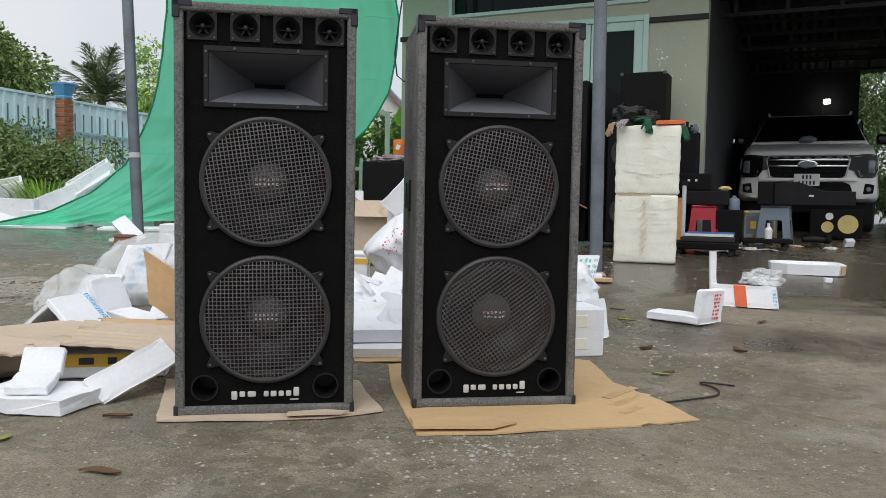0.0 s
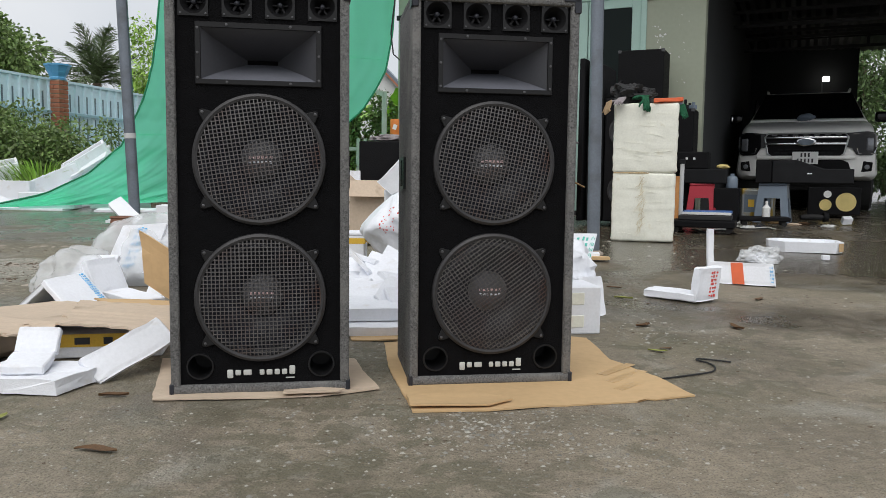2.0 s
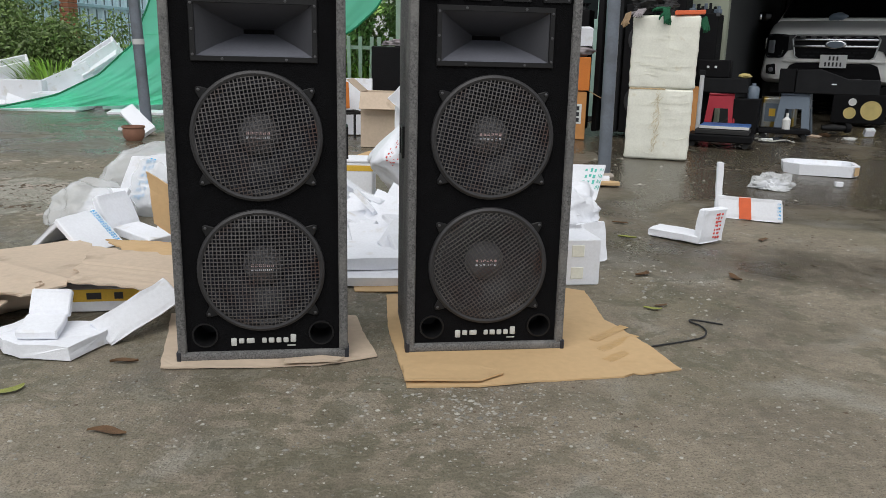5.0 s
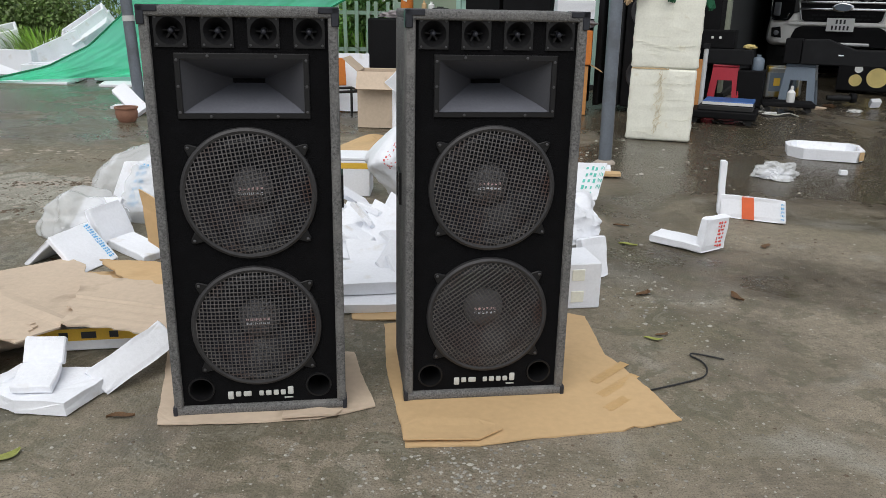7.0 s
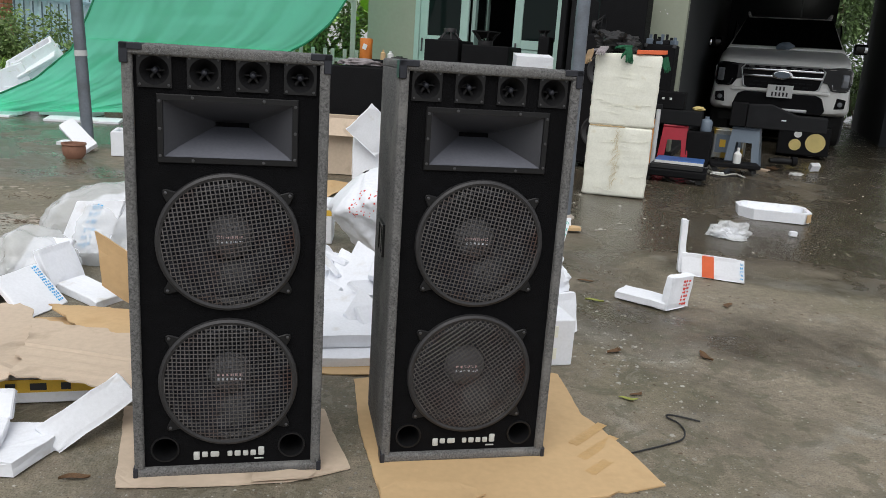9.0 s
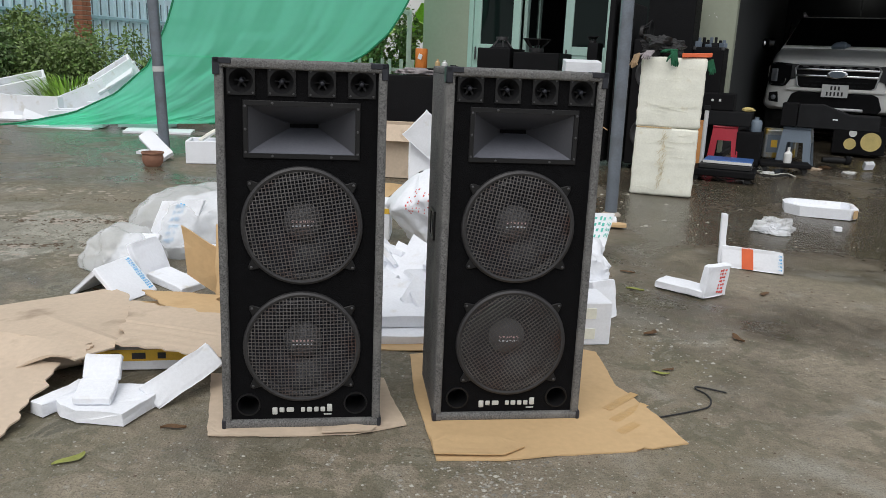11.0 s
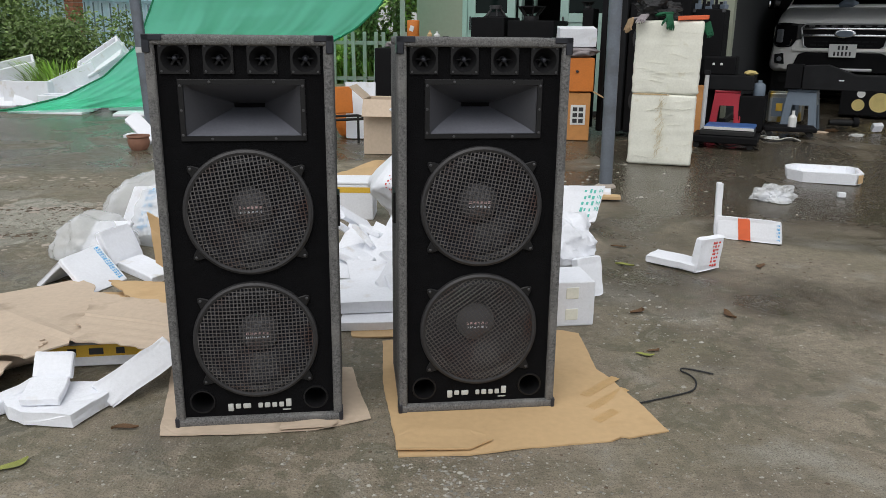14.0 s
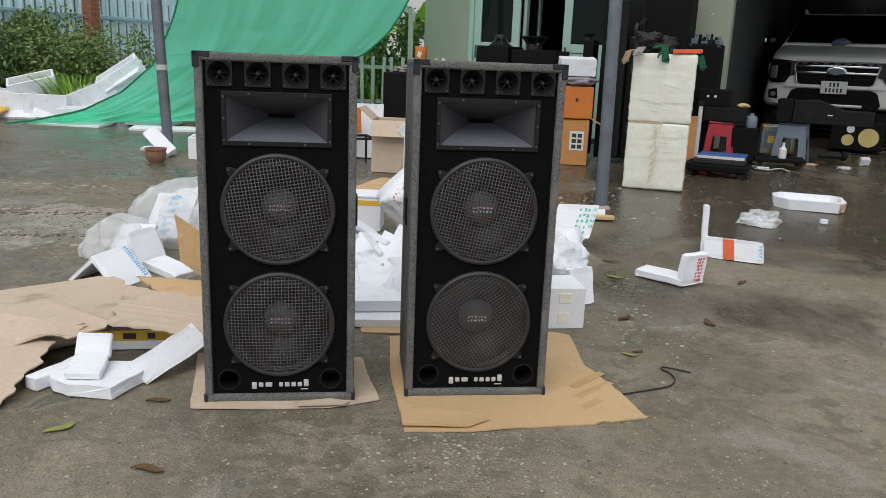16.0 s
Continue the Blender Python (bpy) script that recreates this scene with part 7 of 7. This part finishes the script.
for k, (u, h, r, mt, lb) in enumerate(((-4.12, 0.11, 0.028, M_CARD, "small brown bottle with a white cap on a black case"), (-4.03, 0.10, 0.035, M_PLATE, "small clear bottle on a black case"), (-3.92, 0.05, 0.09, M_WIRE, "black coil of cable on a black case"))):
    b = part("bottle" if k < 2 else "cable_coil", turned(bmesh.new(), [(0, 0), (r, 0), (r, h * 0.65), (r * 0.4, h * 0.8), (r * 0.4, h), (0, h)], 16), mt, smooth=True)
    b.matrix_basis = hpose(u, 8.15, GH + 0.901)
    tagged(b, lb, "bottle" if k < 2 else "cable")
# tall dark panels by the pole, with a driver on an arm
black_box(-2.16, 8.5, GH, 0.06, 0.5, 1.72, "tall black side panel standing upright", name="black_partition", category="panel")
black_box(-2.02, 8.6, GH, 0.16, 0.6, 1.66, "tall narrow black cabinet standing upright", material=M_GREYBOX)
black_box(-2.38, 8.5, GH, 0.12, 0.2, 1.25, "slim black column loudspeaker with loose wires on top", category="loudspeaker", name="column_speaker")
bare_driver(-2.40, 8.45, GH + 1.251, 0.07, True, "small loose driver with wires on a column")
sd = bare_driver(-1.78, 8.4, 1.52, 0.12, True, "loose speaker driver held sideways on a cabinet")
sd.matrix_basis = hpose(-1.88, 8.4, 1.60, 0, 0, 90)
black_box(-1.70, 8.55, GH, 0.44, 0.45, 1.30, "black loudspeaker cabinet with round woofers beside a pole", category="loudspeaker", name="black_loudspeaker", woofers=((0, 0.33, 0.17), (0, 0.95, 0.17)))
black_box(-1.76, 9.45, 0.24, 0.58, 0.45, 1.05, "large black cabinet against the house wall", corners=True)
black_box(-1.74, 9.45, 1.292, 0.52, 0.42, 0.87, "black cabinet with steel corners stacked on another", corners=True)
black_box(-1.31, 9.55, 0.24, 0.34, 0.42, 1.25, "black cabinet with odds and ends on top", corners=True)
r = random.Random(12)
for k in range(7):
    q = part("machine_part", box(box(bmesh.new(), 0.05 + 0.06 * r.random(), 0.08, 0.03 + 0.05 * r.random(), None, 0.008, 2), 0.03, 0.03, 0.08 + 0.04 * r.random(), Matrix.Translation((0.01, 0, 0)), 0.004), M_GREYBOX if k % 3 else M_BLUEGREY)
    q.matrix_basis = hpose(-1.45 + 0.045 * k, 9.48 + 0.1 * r.random(), 1.491, r.uniform(0, 90))
    tagged(q, "small dark machine part on a black cabinet", "machine part", "odds and ends")
# stool with mixer cases, jar, tins
stool(hpose(-1.02, 9.32, 0.212, 6), 0.27, 0.43, M_RED_PLASTIC, "dark red plastic stool carrying equipment cases")
black_box(-0.98, 9.32, 0.643, 0.46, 0.30, 0.16, "black equipment case on a red stool", material=M_GREYBOX, name="equipment_case", category="case")
cs = black_box(-1.12, 9.30, 0.804, 0.34, 0.26, 0.19, "black equipment case with buttons and a handle", name="equipment_case", category="case")
for x in (-0.06, 0.02):
    part("button", boxed(0.025, 0.01, 0.025, Matrix.Translation((x, -0.133, 0.10)), 0.003), M_PLATE, cs, "pale button")
black_box(-0.75, 9.35, 0.212, 0.26, 0.34, 0.38, "black box standing behind a stool", name="black_case", category="case")
lump("yellow_rag", tuple(HU * -0.80 + HN * 9.25 + Vector((0, 0, 0.83))), (0.07, 0.05, 0.03), M_HOLE, "yellow rag on an equipment case", "rag", 71.0, 0.35, floor=0.804, sub=3)
jar = part("plastic_jar", turned(bmesh.new(), [(0, 0), (0.075, 0), (0.08, 0.02), (0.08, 0.13), (0.06, 0.16), (0.03, 0.17), (0.03, 0.2), (0, 0.2)], 24), M_BLUEGREY, smooth=True)
jar.matrix_basis = hpose(-0.70, 9.28, 0.593) @ Matrix.Diagonal((0.8, 0.8, 0.8, 1))
tagged(jar, "grey-blue plastic jar with a cap on a black box", "jar")
for k, (u, n, h) in enumerate(((-0.56, 10.25, 0.34), (-0.40, 10.45, 0.28))):
    tin = part("square_tin", box(boxed(0.22, 0.2, h, None, 0.012, 2), 0.205, 0.185, 0.012, Matrix.Translation((0, 0, h)), 0.004), M_TIN)
    tin.matrix_basis = hpose(u, n, 0.235, 12 - 20 * k)
    tagged(tin, "square tin with a blue and gold print", "tin", "square tins")
    part("tin_print", boxed(0.16, 0.003, h * 0.62, Matrix.Translation((0, -0.1015, h * 0.2))), M_BLUEGREY, tin, "blue print")
    part("gold_mark", boxed(0.07, 0.004, 0.09, Matrix.Translation((0, -0.1025, h * 0.38)), 0.0015), M_YELLOW, tin, "gold mark")
# grey-blue stool carrying a house-shaped enclosure
stool(hpose(-0.28, 9.78, 0.205, -4), 0.30, 0.45, M_BLUEGREY, "grey-blue plastic stool carrying a speaker enclosure")
en = thing("speaker_enclosure", hpose(0, 9.75, 0.657), "dark grey angular speaker enclosure lying on a stool", "enclosure")
part("enclosure_body", prism(bmesh.new(), [(-0.30, 0.0), (0.52, 0.0), (0.52, 0.16), (0.22, 0.16), (-0.06, 0.26), (-0.30, 0.25)], 0.34, Matrix.Translation((0, -0.17, 0)), 0.008), M_GREYBOX, en)
part("enclosure_end", boxed(0.17, 0.32, 0.26, Matrix.Translation((-0.39, 0, 0)), 0.008), M_BLACKBOX, en, "black end panel")
part("scuff", boxed(0.05, 0.003, 0.012, Matrix.Translation((0.08, -0.172, 0.10))), M_LABEL_PALE, en, "pale scuff")
hb = black_box(0.40, 11.6, 0.25, 0.62, 0.38, 0.36, "black empty speaker box with yellow cut-out holes", name="speaker_box", category="speaker box")
for x, z, rr in ((0.14, 0.17, 0.115), (-0.10, 0.13, 0.07), (-0.08, 0.27, 0.045)):
    part("cut_out", turned(bmesh.new(), [(rr * 1.05, 0.0), (rr * 1.05, 0.004), (rr, 0.004), (rr, 0.0025), (0, 0.0025)], 30, Matrix.Translation((x, -0.192, z)) @ pose(0, 0, 0, 90)), M_HOLE if rr > 0.05 else M_PLATE, hb, "round hole showing pale wood")
# flat trolley, bottle, power tool, scraps
tro = thing("flat_trolley", hpose(-0.36, 9.30, 0.185, 8), "flat black trolley on casters", "trolley")
part("deck", boxed(0.52, 0.34, 0.045, Matrix.Translation((0, 0, 0.055)), 0.008), M_BLACKBOX, tro)
for x in (-0.2, 0.2):
    for y in (-0.13, 0.13):
        part("caster", turned(bmesh.new(), [(0, -0.012), (0.027, -0.012), (0.027, 0.012), (0, 0.012)], 16, pose(x, y, 0.028, 90)), M_TYRE, tro, "small caster wheel", True)
bt = part("spray_bottle", turned(bmesh.new(), [(0, 0), (0.04, 0), (0.042, 0.02), (0.042, 0.1), (0.015, 0.13), (0.015, 0.17), (0, 0.17)], 20), M_PLATE, smooth=True)
bt.matrix_basis = hpose(-0.33, 9.22, 0.286)
tagged(bt, "translucent plastic bottle standing on a trolley", "bottle")
pt = thing("power_tool", hpose(0.14, 10.35, 0.20, 20), "black cordless power tool lying on the floor", "power tool")
part("tool_body", tube(bmesh.new(), [(-0.14, 0, 0.05), (0.0, 0, 0.055), (0.12, 0, 0.05)], [0.03, 0.042, 0.035], 12), M_WIRE, pt, smooth=True)
part("tool_head", turned(bmesh.new(), [(0, 0), (0.055, 0), (0.06, 0.03), (0.05, 0.06), (0, 0.06)], 20, pose(0.12, 0, 0.055, 0, 90, 0)), M_GREYBOX, pt, smooth=True)
plank("foam_scrap", (5.76, 8.36, 0.185), (0.13, 0.02, 0.0), (0.03, 0.08, 0.03), -0.07, F, "white foam scrap on the garage apron", "foam", "packing foam", seed=61)
# platform scale on a trolley
sc = thing("platform_scale", pose(3.66, 7.52, gz(0, 7.5), 0, 0, -30), "platform scale with blue plate and steel column on a trolley", "scale")
part("trolley_deck", boxed(0.62, 0.46, 0.07, Matrix.Translation((0, 0, 0.055)), 0.01), M_BLACKBOX, sc, "black trolley")
for x in (-0.25, 0.25):
    for y in (-0.18, 0.18):
        part("caster", turned(bmesh.new(), [(0, -0.014), (0.03, -0.014), (0.03, 0.014), (0, 0.014)], 16, pose(x, y, 0.03, 90)), M_TYRE, sc, "small caster wheel", True)
part("scale_base", boxed(0.50, 0.40, 0.05, Matrix.Translation((0.02, 0, 0.127)), 0.008), M_WIRE, sc)
part("plate", boxed(0.46, 0.38, 0.03, Matrix.Translation((0.04, 0, 0.19)), 0.006), M_BLUE, sc, "blue weighing plate")
part("plate_edge", boxed(0.462, 0.008, 0.026, Matrix.Translation((0.04, -0.194, 0.185))), M_PLATE, sc, "pale plate edge")
part("column", tube(bmesh.new(), [(-0.23, 0.02, 0.13), (-0.23, 0.02, 0.70)], 0.022, 12), M_TAPE, sc, "pale painted steel column", True)
part("bracket", boxed(0.06, 0.05, 0.05, Matrix.Translation((-0.23, 0.02, 0.69)), 0.006), M_GREYBOX, sc)
plank("timber_plank", (3.36, 8.02, gz(0, 8)), (0.24, -0.10, 0.0), (0.01, 0.03, 0.55), 0.02, M_CARD_ORANGE, "orange-brown wooden board standing behind a scale", "board", seed=62)
# orange box and carton stacked by the pole
cb = thing("carton", pose(2.22, 8.05, gz(0, 8), 0, 0, -12), "brown carton with a white label under an orange box", "carton")
part("carton_body", boxed(0.36, 0.34, 0.48, None, 0.006), M_CARD_ORANGE, cb)
part("label_patch", boxed(0.15, 0.004, 0.20, Matrix.Translation((0.06, -0.172, 0.16))), M_PLATE, cb, "white label with plain bars")
t = bmesh.new()
for k in range(3):
    for j in range(2):
        box(t, 0.045, 0.003, 0.04, Matrix.Translation((0.03 + 0.06 * j, -0.1755, 0.18 + 0.058 * k)))
part("label_bars", t, M_INK, cb, "plain dark bars")
part("flap", boxed(0.16, 0.33, 0.006, pose(0.25, 0, 0.46, 0, 28, 0)), M_CARD, cb)
ob2 = thing("orange_box", pose(2.22, 8.03, gz(0, 8) + 0.492, 0, 0, -10), "orange-brown wooden box stacked on a carton", "box")
part("box_body", boxed(0.38, 0.34, 0.33, None, 0.008), M_ORANGE, ob2)
part("knob", turned(bmesh.new(), [(0, 0), (0.014, 0), (0.014, 0.014), (0, 0.018)], 12, Matrix.Translation((0.02, -0.171, 0.2)) @ pose(0, 0, 0, 90)), M_INK, ob2, "small dark knob", True)
lump("folded_cloth", (2.24, 8.0, gz(0, 8) + 0.88), (0.22, 0.17, 0.06), M_CLOTH_GREY, "folded grey cloth on an orange box", "cloth", 81.0, 0.2, floor=gz(0, 8) + 0.825, sub=4)
plank("foam_cover", (2.03, 7.92, gz(0, 8) + 0.93), (0.36, -0.06, 0.0), (0.03, 0.26, 0.03), -0.17, F, "white foam lid lying on folded cloth", "foam", "packing foam", seed=63)
# cables and scraps by the trolley
for k, (u, n, L) in enumerate(((-0.75, 8.9, 0.5), (-0.62, 9.05, 0.4), (-1.0, 8.3, 0.45))):
    r = random.Random(90 + k)
    cp2 = []
    for j in range(14):
        p = HU * (u + L * j / 13) + HN * (n + 0.12 * math.sin(j * 0.7 + k) + 0.05 * r.random())
        cp2.append(Vector((p.x, p.y, gz(p.x, p.y) + 0.012)))
    tagged(part("loose_cable", tube(bmesh.new(), cp2, 0.007, 6), M_WIRE if k != 1 else M_PICKET, smooth=True), "loose cable lying on the ground by a trolley", "cable", "loose cables")
for k, (u, n, mt) in enumerate(((-0.50, 9.05, M_PLATE), (-0.25, 9.95, M_CARD), (-0.05, 9.75, M_CARD_GREY), (0.05, 10.0, M_DRY_LEAF), (-0.62, 9.75, M_PLATE), (-0.75, 8.7, M_PLATE), (0.30, 9.75, M_PLATE))):
    p = HU * u + HN * n
    lump("paper_scrap", (p.x, p.y, gz(p.x, p.y) + 0.012), (0.07, 0.05, 0.02), mt, "crumpled paper scrap on the ground", "scrap", 100.0 + k, 0.4, sub=2, facets=True)
# bright lamp hung at the back of the garage
lampo = thing("wall_lamp", hpose(0.36, 18.5, 2.80), "small lit lamp on a bracket at the back of the garage", "lamp")
em = bpy.data.materials.new("lamp_glow")
em.use_nodes = True
em.node_tree.nodes["Principled BSDF"].inputs["Emission Color"].default_value = (1.0, 0.95, 0.85, 1)
em.node_tree.nodes["Principled BSDF"].inputs["Emission Strength"].default_value = 6.0
part("bulb", boxed(0.14, 0.08, 0.11, None, 0.03, 2), em, lampo, "lit white lamp")
part("bracket", boxed(0.03, 0.03, 0.35, Matrix.Translation((-0.07, 0, -0.36))), M_STEEL, lampo)

# ---- litter on the yard ----
cable = thing("cable", Matrix(), "black cable lying on the concrete", "cable")
pts = [Vector((x, y, gz(x, y) + 0.006)) for x, y in ((0.98, 2.36), (1.09, 2.395), (1.18, 2.425), (1.26, 2.46), (1.30, 2.52), (1.305, 2.58), (1.285, 2.625), (1.30, 2.645), (1.35, 2.62), (1.40, 2.585))]
sm = []
for i in range(len(pts) - 1):
    p0, p1, p2, p3 = pts[max(0, i - 1)], pts[i], pts[i + 1], pts[min(len(pts) - 1, i + 2)]
    for k in range(6):
        f = k / 6
        sm.append(0.5 * (2 * p1 + (p2 - p0) * f + (2 * p0 - 5 * p1 + 4 * p2 - p3) * f * f + (3 * p1 - p0 - 3 * p2 + p3) * f ** 3))
part("cable_core", tube(bmesh.new(), sm, 0.0032, 7), M_WIRE, cable, smooth=True)
LEAVES = [(1.32, 3.23, 0), (1.47, 3.88, 1), (-0.65, 2.33, 0), (-0.91, 2.13, 1), (1.2, 2.78, 1), (1.25, 2.82, 0), (1.72, 3.17, 0), (2.2, 3.83, 0), (-1.17, 3.41, 0), (-1.35, 3.78, 0), (-0.56, 1.86, 0), (1.54, 4.21, 0)]
r = random.Random(5)
for x, y, k in LEAVES:
    a, L = r.uniform(0, 6.28), r.uniform(0.030, 0.055)
    cu = r.uniform(0.1, 0.35)
    t = sheet(bmesh.new(), lambda u, v: Vector(((u - 0.5) * L * 2, (v - 0.5) * 0.7 * L * math.sin(math.pi * (0.06 + 0.88 * u)) + 0.2 * L * math.sin(u * 5), 0.004 + cu * L * (abs(v - 0.5) + 0.8 * (u - 0.5) ** 2))), 10, 4)
    lf2 = part("fallen_leaf", t, M_LEAF_FALLEN if k else M_DRY_LEAF)
    lf2.matrix_basis = pose(x, y, gz(x, y), 0, 0, math.degrees(a))
    tagged(lf2, "yellow-green fallen leaf on the concrete" if k else "dry brown fallen leaf on the concrete", "leaf", "fallen leaves")


def scatter(name, areas, material, label, seed, flat=0.45):
    """Many small chips lying on the yard, denser in some places."""
    rnd = random.Random(seed)
    t = bmesh.new()
    for cx, cy, sx, sy, n, s0, s1 in areas:
        for k in range(n):
            x, y = rnd.gauss(cx, sx), rnd.gauss(cy, sy)
            s = rnd.uniform(s0, s1) * (0.5 + rnd.random())
            z = gz(x, y) + (0.006 * noise.noise(Vector((x * 0.9, y * 0.9, 0))) if 3.5 < y < 14 else 0)
            a = rnd.uniform(0, 6.28)
            ring = [t.verts.new((x + s * rnd.uniform(0.6, 1.1) * math.cos(a + q * 1.257), y + s * rnd.uniform(0.6, 1.1) * math.sin(a + q * 1.257), z)) for q in range(5)]
            top = t.verts.new((x + s * 0.2, y, z + s * flat))
            for q in range(5):
                t.faces.new((ring[q], ring[(q + 1) % 5], top))
    return tagged(part(name, t, material), label, "litter", kind="stuff")


scatter("pale_chips", [(0.30, 1.95, 0.22, 0.22, 260, 0.0015, 0.006), (0.9, 2.0, 0.5, 0.25, 160, 0.002, 0.006), (1.35, 3.3, 0.14, 0.35, 260, 0.003, 0.010), (1.9, 2.9, 0.5, 0.5, 160, 0.002, 0.007), (3.0, 4.6, 1.2, 1.2, 240, 0.003, 0.009),
                       (-0.8, 2.1, 0.5, 0.2, 120, 0.002, 0.006), (4.6, 7.9, 1.0, 0.7, 200, 0.003, 0.010), (3.3, 6.9, 0.6, 0.5, 90, 0.003, 0.009), (0.38, 1.98, 0.11, 0.08, 220, 0.002, 0.008), (0.62, 1.80, 0.2, 0.12, 90, 0.002, 0.007), (0.15, 2.75, 0.07, 0.2, 60, 0.003, 0.006), (-0.1, 1.9, 0.7, 0.25, 320, 0.002, 0.007), (0.2, 1.75, 1.0, 0.35, 1500, 0.0012, 0.0042), (1.2, 2.5, 0.7, 0.6, 700, 0.0015, 0.005), (-0.9, 2.1, 0.4, 0.25, 300, 0.0015, 0.005), (2.0, 5.8, 0.4, 0.4, 60, 0.006, 0.02)],
        M_CHIP, "pale stone chips and foam crumbs on the concrete", 1)
scatter("dark_grit", [(0.8, 2.2, 0.9, 0.5, 300, 0.002, 0.006), (2.2, 3.6, 0.9, 0.8, 260, 0.003, 0.010), (-1.9, 4.95, 0.3, 0.25, 260, 0.003, 0.011), (-2.0, 5.9, 0.9, 0.06, 260, 0.004, 0.013), (4.6, 8.2, 1.1, 0.6, 200, 0.006, 0.02), (-1.6, 6.75, 1.2, 0.05, 200, 0.004, 0.012), (-2.2, 5.22, 0.7, 0.03, 260, 0.006, 0.022), (-2.1, 4.62, 0.5, 0.025, 200, 0.005, 0.018),
                      (-1.0, 2.9, 0.4, 0.2, 120, 0.004, 0.012)], M_EARTH, "dark grit, soil crumbs and broken flakes on the concrete", 2, 0.3)
scatter("concrete_flakes", [(-2.2, 4.7, 0.4, 0.25, 110, 0.004, 0.016), (-2.3, 5.3, 0.6, 0.10, 90, 0.01, 0.035), (-2.0, 4.55, 0.45, 0.10, 70, 0.01, 0.03), (-2.6, 6.2, 0.8, 0.08, 80, 0.01, 0.03), (-1.75, 5.15, 0.3, 0.25, 80, 0.004, 0.014)], M_MORTAR, "pale broken concrete flakes", 3, 0.16)
